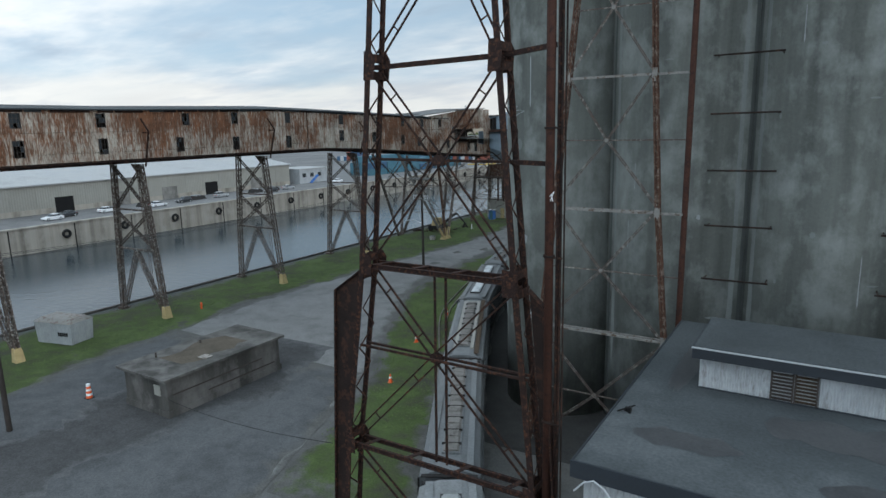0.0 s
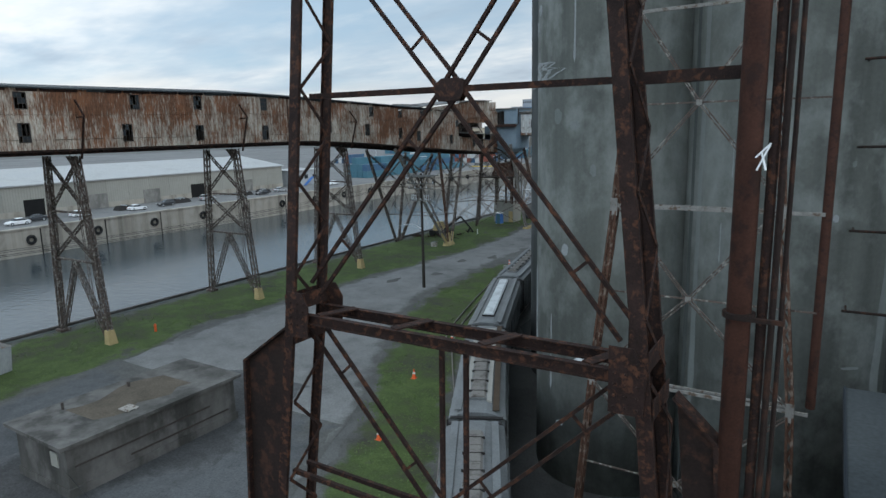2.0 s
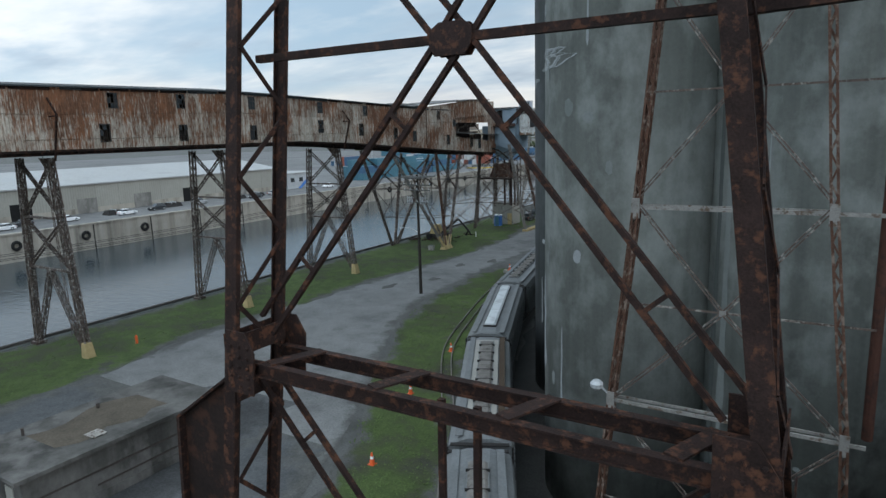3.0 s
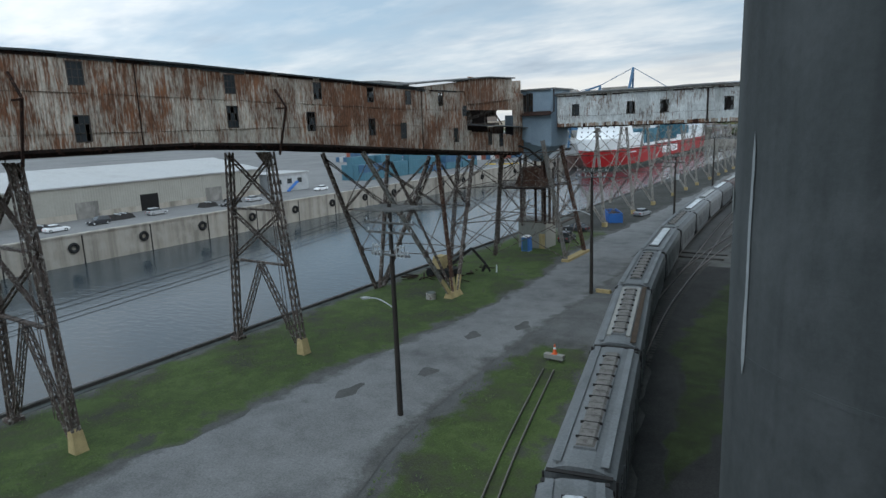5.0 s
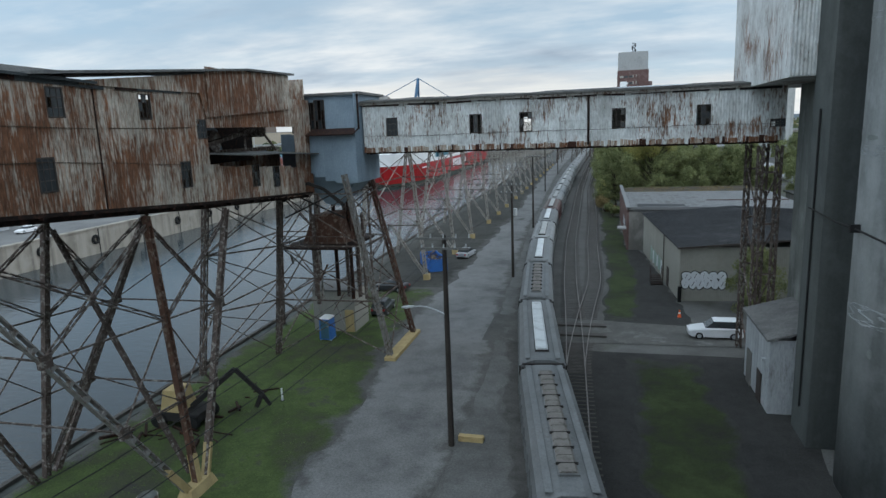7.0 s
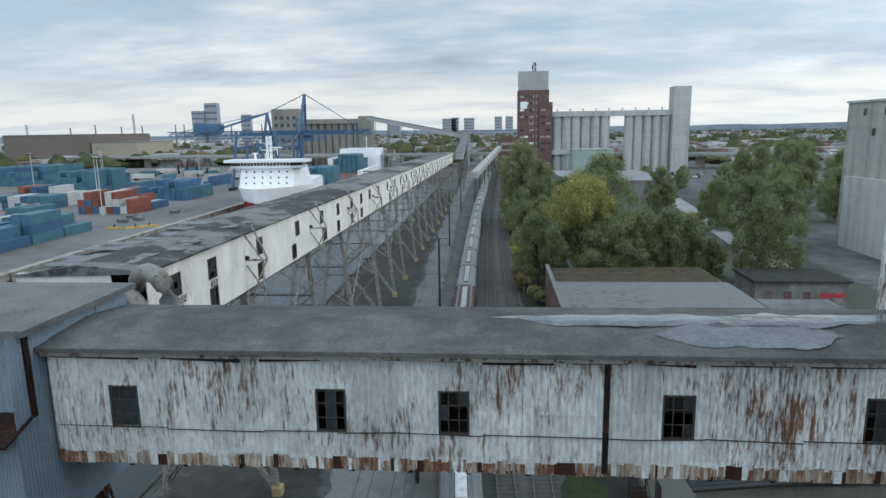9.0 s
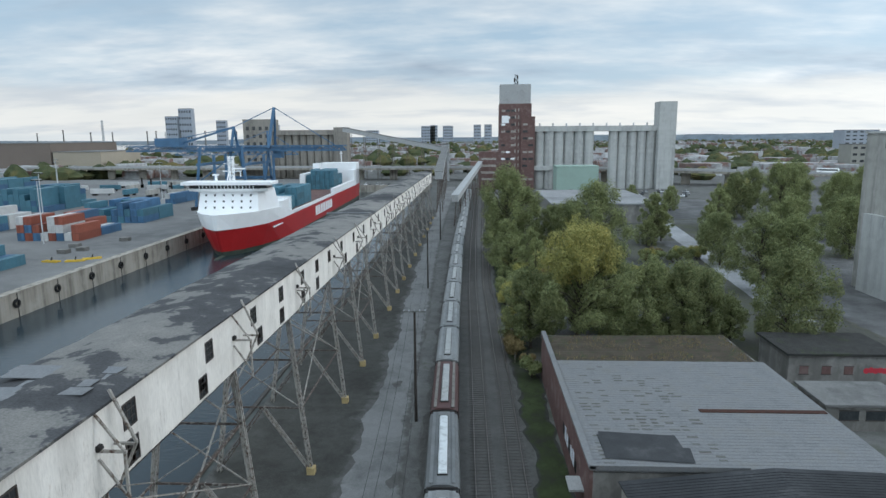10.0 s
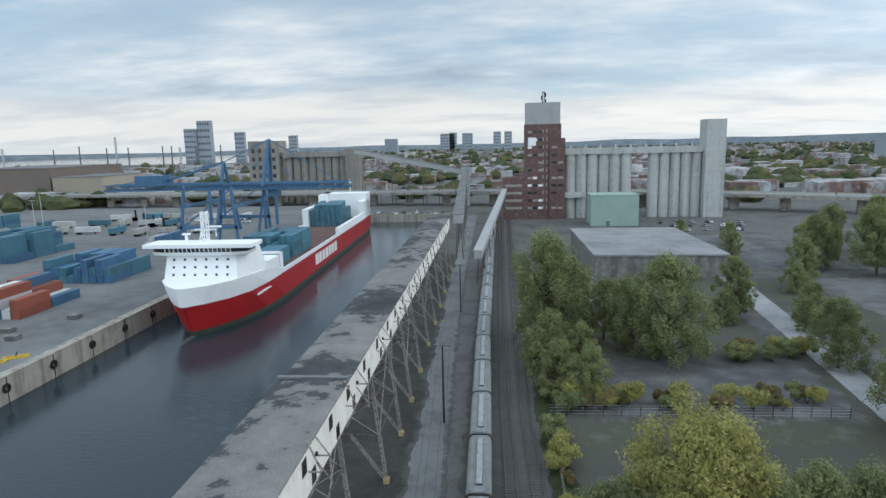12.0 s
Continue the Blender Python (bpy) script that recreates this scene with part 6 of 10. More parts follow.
# the south face bulges only a little between its joints; the corner and the west face are full round bins
silos = [(-16.8, 43.5, R_S)] + [(-8.4 + 8.4 * k, 44.15, 5.0) for k in range(4)] + [(-18.6, 50.6, R_S)] + [(-22.8, 56.2 + 8.2 * k, R_S) for k in range(7)]
rng = random.Random(6)
for k, (cx, cy, r) in enumerate(silos):
    th = thing("grain_silo", cx, cy, 0, "tall round grain silo of stained grey concrete", "silo", "elevator silos")
    n = 72 if r > 4.5 else 56
    skin = M_CONC_DARKEST if k in (5, 6) else M_CONC_LIT if k > 6 else M_CONC
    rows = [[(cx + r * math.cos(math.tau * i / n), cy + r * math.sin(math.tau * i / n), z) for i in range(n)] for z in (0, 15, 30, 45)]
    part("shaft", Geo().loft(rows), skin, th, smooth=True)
    for z in (14.2, 26.4) if k > 4 else (26.4,):
        part("lift_band", Geo().cyl((cx, cy, z), (cx, cy, z + 0.09), r + 0.012, n=n), skin, th)
    mid = math.pi * (1.28 if k == 0 else 1.5 if k < 5 else 1.12)
    wide = 0.8 if r < 4.5 else 0.6
    for j in range(18 if k in (0, 5, 6) else 12 if k > 6 else 9):
        a, z = mid + rng.uniform(-wide, wide), rng.uniform(3, 26)
        w, h = (rng.uniform(0.025, 0.045), rng.uniform(2.5, 6)) if j % 6 == 0 and k < 7 else (rng.uniform(0.15, 0.35), rng.uniform(0.16, 0.3)) if j % 6 == 1 else (rng.uniform(0.06, 0.14), rng.uniform(0.3, 0.8))
        if r > 4.5:
            w, h = w * 0.45, h * 0.5
        part("mortar_patch", wall_patch(cx, cy, r + 0.02, a - w / 2, a + w / 2, z, z + h, 100 + 20 * k + j), M_REPAIR if j % 3 == 0 else M_LIME, th, "pale mortar repair")
    if r > 4.5:
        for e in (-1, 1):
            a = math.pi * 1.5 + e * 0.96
            part("damp_streak", wall_patch(cx, cy, r + 0.012, a - 0.05, a + 0.05, -0.5, 45.5, 700 + 3 * k + e), M_CONC_DARK, th, "dark streak down the joint")
            a = math.pi * 1.5 + e * 0.82
            part("lime_streak", wall_patch(cx, cy, r + 0.014, a - 0.05, a + 0.05, rng.uniform(2, 6), rng.uniform(30, 44), 800 + 3 * k + e), M_LIME, th, "pale lime streak beside the joint")
    if k > 6:
        for z in (9.5, 17.2, 23.4):
            part("mortar_band", wall_patch(cx, cy, r + 0.018, math.pi * 0.86, math.pi * 1.3, z + rng.uniform(-0.6, 0.6), z + rng.uniform(0.7, 1.0), 300 + 9 * k + int(z)), M_REPAIR, th, "pale mortar band")
    if k == 0:
        for a0, a1, z, h in ((1.02, 1.36, 21.2, 1.0), (1.0, 1.2, 23.6, 0.7), (0.98, 1.09, 24.5, 5.5), (0.99, 1.06, 8.0, 4.6), (1.12, 1.2, 6.5, 5.0)):
            part("mortar_band", wall_patch(cx, cy, r + 0.018, math.pi * a0, math.pi * a1, z, z + h, 500 + int(10 * z)), M_REPAIR, th, "pale mortar band")
part("elevator_block", Geo().box(-14, 46, 0, 24, 60, 44).box(-21, 60, 0, 24, 112, 44), M_CONC, label="bare concrete core of the grain elevator", kind="structure", category="elevator")
part("elevator_pier", Geo().box(-27.2, 109.9, 0, -20, 113.0, 46), M_CONC_DARK, label="square concrete corner pier of the elevator", kind="structure", category="elevator")
part("elevator_wall_recess", Geo().box(-25.2, 112.8, 0, -12, 123, 22), M_CONC, label="grey concrete end wall of the elevator", kind="structure", category="elevator")
cable = thing("wall_cable", -27.2, 100, 11, "black cable strung along the silo walls on brackets", "cable")
part("cable", Geo().tube([(-27.35, 112, 14.3), (-27.2, 108, 14.05), (-27.2, 104.8, 14.1), (-27.2, 101, 14.0), (-27.2, 97.6, 14.15), (-27.2, 90, 13.9), (-27.2, 75, 13.9), (-27.2, 60, 13.8)], 0.05, 6), M_WIRE, cable)
for y in (105.4, 97.2, 89, 80.8):
    part("bracket", Geo().box(-27.4, y - 0.1, 13.9, -26.9, y + 0.1, 14.3), M_WIRE, cable)
part("conduit", Geo().cyl((-27.28, 111.4, 2), (-27.28, 111.4, 20), 0.06, n=6), M_WIRE, cable)
# wall brackets beside the crease
for n, (x0, x1) in enumerate(((-6.2, -2.6), (2.5, 6.1))):
    for k in range(6):
        z = 11.43 + 3.24 * k
        th = thing("wall_rod", (x0 + x1) / 2, 38.85, z, "dark steel rod bracket fixed across the silo joint", "bracket", "wall rods")
        part("rod", Geo().cyl((x0, 38.85, z), (x1, 38.85, z + 0.03), 0.055, n=6), M_RUST_DARK, th)
        for x in (x0 + 0.15, x1 - 0.15):
            part("standoff", Geo().cyl((x, 38.85, z), (x, 40.3, z), 0.04, n=5), M_RUST_DARK, th)

# white-clad head of the elevator above the bridge
clad_t = thing("clad_headhouse", -22, 121, 22, "white weathered sheet-clad elevator headhouse with broken windows", "headhouse")
part("wall", Geo().box(-28.6, 113.0, 21.9, -14, 129.5, 50), M_SIDING_PALE, clad_t)
clad(clad_t, (-28.6, 112.95, 0), "-y", 1.05, 13, lambda i: [22.0, 26, 30, 34], {2: [(23.6, 25.4)], 3: [(23.6, 25.4)]}, M_SIDING_PALE, 5, seed=31, broken=0.5)
lean = thing("lean_to_shed", -26, 118.5, 0, "small white plank shed against the elevator wall", "shed")
part("wall", Geo().box(-28.3, 114.4, 0, -25.2, 121.4, 5.2), M_PENT, lean)
for k in range(9):
    part("plank", Geo().box(-28.34, 114.45 + 0.77 * k, 0.1, -28.3, 115.15 + 0.77 * k, 5.1), M_PENT, lean)
part("roof", Geo().loft([[(-28.6, 114.1, z), (-28.6, 121.7, z), (-25.2, 121.7, z + 1.0), (-25.2, 114.1, z + 1.0)] for z in (5.15, 5.3)]), M_ROOF_GREY, lean)
part("door", Geo().box(-28.42, 116, 0, -28.35, 117.2, 2.2), M_FRAME, lean)
part("door", Geo().box(-28.42, 119.0, 0, -28.35, 120.4, 2.6), M_PLASTER, lean)
part("wall_lamp", Geo().box(-28.6, 115.2, 3.4, -28.35, 115.5, 3.6), M_GALV, lean)

# ---- annex with a penthouse ----
annex = thing("annex", 8, 27, 0, "flat-roofed metal annex beside the silos", "annex")
AX, AY, AZ, AB = -6.0, 16.4, 10.5, 32.7
clad(annex, (AX + 0.3, AY + 0.25, 0), "-y", 1.2, 22, lambda i: [0, 5, AZ - 0.4], {}, M_PENT, 7, 0.04, seed=40)
part("core_wall", Geo().box(AX + 0.3, AY + 0.3, 0, 21, AB - 0.2, AZ - 0.3), M_SHED, annex)
part("roof_deck", Geo().box(AX, AY, AZ - 0.3, 21.5, AB, AZ), M_ROOF_TAR, annex)
part("fascia", Geo().box(AX - 0.06, AY - 0.08, AZ - 0.5, 21.5, AY, AZ + 0.05).box(AX - 0.06, AY, AZ - 0.3, AX, AB, AZ + 0.04), M_FASCIA, annex, "dark blue-grey metal fascia")
part("low_roof", Geo().box(-5.2, AB, 7.6, 21.5, 39.6, 8.0), M_ROOF_TAR, annex)
for k, (x0, y0, x1, y1) in enumerate(((-5.0, 18.6, -1.5, 20.2), (-1.2, 20.6, 3.4, 23.4), (0.5, 17.2, 5.0, 19.4), (4.2, 19.8, 8.2, 22.6), (-4.9, 22.4, -4.0, 30.5))):
    rows = []
    for t in np.linspace(0, 1, 26):
        f = math.sqrt(max(0.0, 1 - (2 * t - 1) ** 2))
        m, hw = (y0 + y1) / 2 + 0.3 * noise.noise((t * 4, k, 1)), (y1 - y0) / 2 * f * (0.8 + 0.4 * noise.noise((t * 6, k, 4)))
        rows.append([(x0 + (x1 - x0) * t, m + hw * q, AZ + 0.004 + 0.001 * k) for q in (-1, -0.4, 0.4, 1)])
    part("roof_stain", Geo().loft(rows, closed=False), M_ROOF_STAIN, annex, "darker damp stain on the roof")
part("roof_cable", Geo().tube([(-5.9 + 0.5 * t, AY - 0.14, AZ - 0.9 + 0.5 * math.sin(t * 1.3)) for t in np.linspace(0, 8, 14)], 0.03, 5), M_GALV, annex)
pent = thing("roof_penthouse", 2, 26, AZ, "low white ribbed penthouse with a dark fascia on the roof", "penthouse")
PW = AZ + 1.32
part("core", Geo().box(-3.66, 24.22, AZ, 14, 27.7, PW), M_PENT, pent)
clad(pent, (-3.7, 24.17, 0), "-y", 1.22, 2, lambda i: [AZ + 0.03, PW], {}, M_PENT, 13, 0.025, seed=41)
clad(pent, (0.36, 24.17, 0), "-y", 1.22, 10, lambda i: [AZ + 0.03, PW], {}, M_PENT, 13, 0.025, seed=42)
part("sill", Geo().box(-3.72, 24.1, AZ, 14, 24.16, AZ + 0.05), M_FASCIA, pent)
part("fascia", Geo().box(-3.95, 23.8, PW - 0.04, 14.4, 28.1, PW + 0.4), M_FASCIA, pent, "dark blue-grey fascia")
part("drip_edge", Geo().box(-3.97, 23.77, PW + 0.36, 14.4, 23.8, PW + 0.42), M_GALV, pent)
part("roof_sheet", Geo().box(-3.9, 23.84, PW + 0.404, 14.3, 28.05, PW + 0.44), M_ROOF_TAR, pent)
for n, x in enumerate((-1.22, -0.44)):
    lv = part("louvre_door", Geo().box(x, 24.1, AZ + 0.05, x + 0.06, 24.2, PW).box(x + 0.7, 24.1, AZ + 0.05, x + 0.76, 24.2, PW).box(x + 0.06, 24.1, PW - 0.06, x + 0.7, 24.2, PW), M_FRAME, pent)
    for k in range(9):
        part("slat", Geo().beam((x + 0.06, 24.15, AZ + 0.12 + 0.135 * k), (x + 0.7, 24.15, AZ + 0.12 + 0.135 * k), 0.02, 0.11, up=(0, -0.6, 1)), M_LOUVRE if n else M_FRAME, lv)
part("roof_litter", Geo().box(-5.6, 20.6, AZ, -5.42, 20.75, AZ + 0.14).box(-5.45, 20.5, AZ, -5.36, 20.7, AZ + 0.22).beam((-5.8, 20.4, AZ + 0.05), (-5.3, 20.9, AZ + 0.18), 0.04), M_DARK, label="dark scrap lying on the flat roof", category="scrap")

# ---- grain train ----
def wagon(paint, hatch, label, strip, coaming, board):
    """A covered hopper wagon, centred at the origin along y."""
    th = thing("hopper_wagon", 0, 0, 0, label, "wagon", "grain train")
    half = 7.3

    def ring(y, w, zb, zt):
        return [(-w, y, zb), (-1.56, y, zb + 0.7), (-1.57, y, 3.5), (-1.45, y, 4.05), (-0.95, y, zt - 0.12), (-0.5, y, zt), (0.5, y, zt), (0.95, y, zt - 0.12), (1.45, y, 4.05), (1.57, y, 3.5), (1.56, y, zb + 0.7), (w, y, zb)]

    part("body", Geo().loft([ring(-half, 1.4, 2.3, 4.4), ring(-half + 0.25, 1.5, 2.1, 4.45), ring(-half + 1.9, 1.5, 1.0, 4.45), ring(half - 1.9, 1.5, 1.0, 4.45), ring(half - 0.25, 1.5, 2.1, 4.45), ring(half, 1.4, 2.3, 4.4)]), paint, th)
    for y in np.arange(-half + 0.8, half - 0.5, 1.4):
        part("side_rib", Geo().box(-1.62, y, 1.7, -1.565, y + 0.12, 3.5), paint, th)
        part("side_rib", Geo().box(1.565, y, 1.7, 1.62, y + 0.12, 3.5), paint, th)
    part("hatch_coaming", Geo().box(-0.47, -5.9, 4.4, 0.47, 5.9, 4.56), M_WAGON_DARK if strip else paint, th)
    if coaming:
        part("coaming_flange", Geo().box(-0.74, -6.1, 4.4, -0.47, 6.1, 4.53).box(0.47, -6.1, 4.4, 0.74, 6.1, 4.53).box(-0.74, 6.1, 4.4, 0.74, 6.35, 4.53), coaming, th, "cream-painted hatch surround")
    n = 1 if strip else 8
    for k in range(n):
        a, b = -5.8 + 11.6 * k / n, -5.8 + 11.6 * (k + 1) / n - 0.06
        cover = part("hatch_cover", Geo().loft([[(-0.42, a, 4.56), (-0.3, a, 4.66), (0.3, a, 4.66), (0.42, a, 4.56)], [(-0.42, b, 4.56), (-0.3, b, 4.66), (0.3, b, 4.66), (0.42, b, 4.56)]]), hatch, th)
        if not strip:
            part("latch_bar", Geo().box(-0.5, (a + b) / 2 - 0.015, 4.56, 0.5, (a + b) / 2 + 0.015, 4.69), M_WAGON_DARK, cover)
    for s in (-1, 1):
        part("running_board", Geo().box(s * 0.98 - 0.17, -half + 0.2, 4.42, s * 0.98 + 0.17, half - 0.2, 4.46), board if s > 0 or board is M_HATCH else paint, th)
        part("end_frame", Geo().beam((-1.5, s * half, 1.2), (-1.5, s * half, 4.0), 0.09).beam((1.5, s * half, 1.2), (1.5, s * half, 4.0), 0.09).box(-1.5, s * half - 0.6 if s > 0 else -half, 1.1, 1.5, s * half if s > 0 else -half + 0.6, 1.2), M_WAGON_DARK, th)
        part("end_platform", Geo().box(-1.35, min(s * half, s * (half + 0.25)), 4.15, 1.35, max(s * half, s * (half + 0.25)), 4.2), M_WAGON_DARK, th)
        part("coupler", Geo().box(-0.15, min(s * half, s * (half + 0.5)), 0.75, 0.15, max(s * half, s * (half + 0.5)), 1.0), M_WAGON_DARK, th)
        ld = Geo()
        for j in range(7):
            ld.box(1.58, s * (half - 0.9) - 0.2, 1.3 + 0.4 * j, 1.62, s * (half - 0.9) + 0.2, 1.34 + 0.4 * j)
        part("ladder", ld, M_WAGON_DARK, th)
        bogie = part("bogie", Geo().box(-1.1, s * 5.9 - 1.2, 0.45, -0.95, s * 5.9 + 1.2, 0.8).box(0.95, s * 5.9 - 1.2, 0.45, 1.1, s * 5.9 + 1.2, 0.8).box(-1.1, s * 5.9 - 0.2, 0.5, 1.1, s * 5.9 + 0.2, 0.95), M_WAGON_DARK, th)
        for yy in (-0.88, 0.88):
            for x in (-0.75, 0.75):
                part("wheel", Geo().cyl((x - 0.06, s * 5.9 + yy, 0.71), (x + 0.06, s * 5.9 + yy, 0.71), 0.43, n=14), M_WAGON_DARK, bogie)
    for k in range(3):
        y = -3.2 + 3.2 * k
        part("discharge_gate", Geo().loft([[(-1.2, y - 1.2, 1.05), (1.2, y - 1.2, 1.05), (1.2, y + 1.2, 1.05), (-1.2, y + 1.2, 1.05)], [(-0.4, y - 0.4, 0.45), (0.4, y - 0.4, 0.45), (0.4, y + 0.4, 0.45), (-0.4, y + 0.4, 0.45)]]), M_WAGON_DARK, th)
    return th


ys = np.arange(-20, 560, 0.25)
arc = np.concatenate([[0], np.cumsum(np.hypot(np.diff([train_x(y) for y in ys]), 0.25))])
a0 = float(np.interp(109.6, ys, arc))
kinds = {"cream_hatch": (M_WAGON_GREY, M_HATCH, "grey covered hopper wagon with tan hatches in a cream surround", False, M_WAGON_CREAM, M_LOUVRE),
         "tan": (M_WAGON_GREY, M_HATCH, "grey covered hopper wagon with tan roof hatches", False, None, M_WAGON_GREY),
         "white": (M_WAGON_GREY, M_HATCH_WHITE, "grey covered hopper wagon with a white roof hatch strip", True, None, M_WAGON_GREY),
         "dull": (M_WAGON_PALE, M_HATCH_DULL, "pale grey covered hopper wagon with a dull hatch strip", True, None, M_WAGON_PALE),
         "maroon": (M_WAGON_MAROON, M_HATCH_DULL, "dark maroon covered hopper wagon with a grey hatch strip", True, None, M_HATCH)}
made = {}
order = {5: "maroon", 4: "white", 1: "tan", 0: "white", -1: "tan", -2: "cream_hatch", -3: "tan", -4: "white", -5: "cream_hatch", -6: "tan", 2: "white"}
for k in range(-8, 24):
    s = a0 + 15.45 * (k + 0.5)
    if s < 4 or s > arc[-1] - 9:
        continue
    y = float(np.interp(s, arc, ys))
    ya, yb = float(np.interp(s - 6, arc, ys)), float(np.interp(s + 6, arc, ys))
    m = pose((train_x(ya) + train_x(yb)) / 2, y, 0.28, 0, 0, math.degrees(math.atan2(-(train_x(yb) - train_x(ya)), yb - ya)))
    kind = order.get(k, "dull")
    if kind not in made:
        made[kind] = wagon(*kinds[kind])
        made[kind].matrix_basis = m
    else:
        copy_thing(made[kind], m)

# ---- yard: hut, poles, cones, vehicles, sheds ----
M_HUT = concrete("dirty_hut_wall", (0.088, 0.085, 0.078), 0.5, (0.2, 0.19, 0.18), 0.4)
hut = thing("site_hut", -42.7, 30.7, 0, "low grey flat-roofed site hut with boarded window", "hut")
HX0, HX1, HY0, HY1 = -45.3, -40.1, 25.2, 36.2
part("wall", Geo().box(HX0, HY0, 0, HX1, HY1, 3.0), M_HUT, hut)
part("roof", Geo().loft([[(HX0 - 0.45, HY0 - 0.4, 3.0), (HX1 + 0.35, HY0 - 0.4, 2.95), (HX1 + 0.35, HY1 + 0.4, 2.95), (HX0 - 0.45, HY1 + 0.4, 3.0)], [(HX0 - 0.45, HY0 - 0.4, 3.2), (HX1 + 0.35, HY0 - 0.4, 3.15), (HX1 + 0.35, HY1 + 0.4, 3.15), (HX0 - 0.45, HY1 + 0.4, 3.2)]]), M_HUT, hut)
part("roof_moss", Geo().loft([[(-44.4 + 0.5 * math.sin(k), 27.5 + 0.9 * k, 3.205), (-41.2 - 0.4 * math.cos(2 * k), 27.6 + 0.9 * k, 3.18)] for k in range(8)], closed=False), plain("brown_roof_moss", (0.095, 0.08, 0.062), 1.0, 0, 0.4, 0.6), hut)
part("base_course", Geo().box(HX0 - 0.08, HY0 - 0.08, 0, HX1 + 0.1, HY1 + 0.08, 0.55), M_HUT, hut)
part("wall_band", Geo().box(HX1, HY0 + 3.5, 0.9, HX1 + 0.04, HY1 - 0.6, 1.0).box(HX1, HY0 + 0.4, 1.65, HX1 + 0.04, HY1 - 2, 1.75), M_FRAME, hut)
part("board", Geo().box(-41.6, HY0 - 0.06, 1.6, -40.9, HY0, 2.4), M_SHED, hut)
part("vent_pipe", Geo().cyl((-44.6, 27.5, 3.15), (-44.6, 27.5, 3.6), 0.08, n=8), M_FRAME, hut)
part("vent_pipe", Geo().cyl((-44.4, 31.5, 3.15), (-44.4, 31.5, 3.5), 0.1, n=8), M_FRAME, hut)
pal = thing("roof_pallet", -41.2, 29.5, 3.16, "small grey pallet lying on the hut's roof", "pallet")
for k in range(4):
    part("board", Geo().box(-41.6 + 0.22 * k, 29.1, 3.22, -41.46 + 0.22 * k, 29.9, 3.26), M_PALE_STEEL, pal)
part("runner", Geo().box(-41.6, 29.2, 3.17, -40.8, 29.3, 3.22).box(-41.6, 29.7, 3.17, -40.8, 29.8, 3.22), M_PALE_STEEL, pal)

bin_ = thing("steel_bin", -65.8, 31.3, 0, "grey steel bin with a rust-stained lid and graffiti", "bin")
m_box = pose(-65.8, 31.3, 0, 0, 0, 14)


def put(g, m):
    return Geo().add([m @ Vector(v) for v in g.v], g.f)


part("body", put(Geo().loft([[(-2.2, -1.3, 0), (2.2, -1.3, 0), (2.2, 1.3, 0), (-2.2, 1.3, 0)], [(-2.4, -1.35, 2.2), (2.4, -1.35, 2.2), (2.4, 1.35, 2.2), (-2.4, 1.35, 2.2)]]), m_box), M_PENT, bin_)
part("lid", put(Geo().loft([[(-2.5, -1.4, 2.2), (2.4, -1.4, 2.2), (2.4, 1.4, 2.2), (-2.5, 1.4, 2.2)], [(-2.0, -0.9, 2.6), (1.9, -0.9, 2.6), (1.9, 0.9, 2.6), (-2.0, 0.9, 2.6)]]), m_box), M_DUCT, bin_)
for k in range(5):
    part("graffiti_bar", put(Geo().box(0.6 + 0.27 * k, -1.37, 0.9, 0.78 + 0.27 * k, -1.34, 1.3), m_box), M_BLACK, bin_)


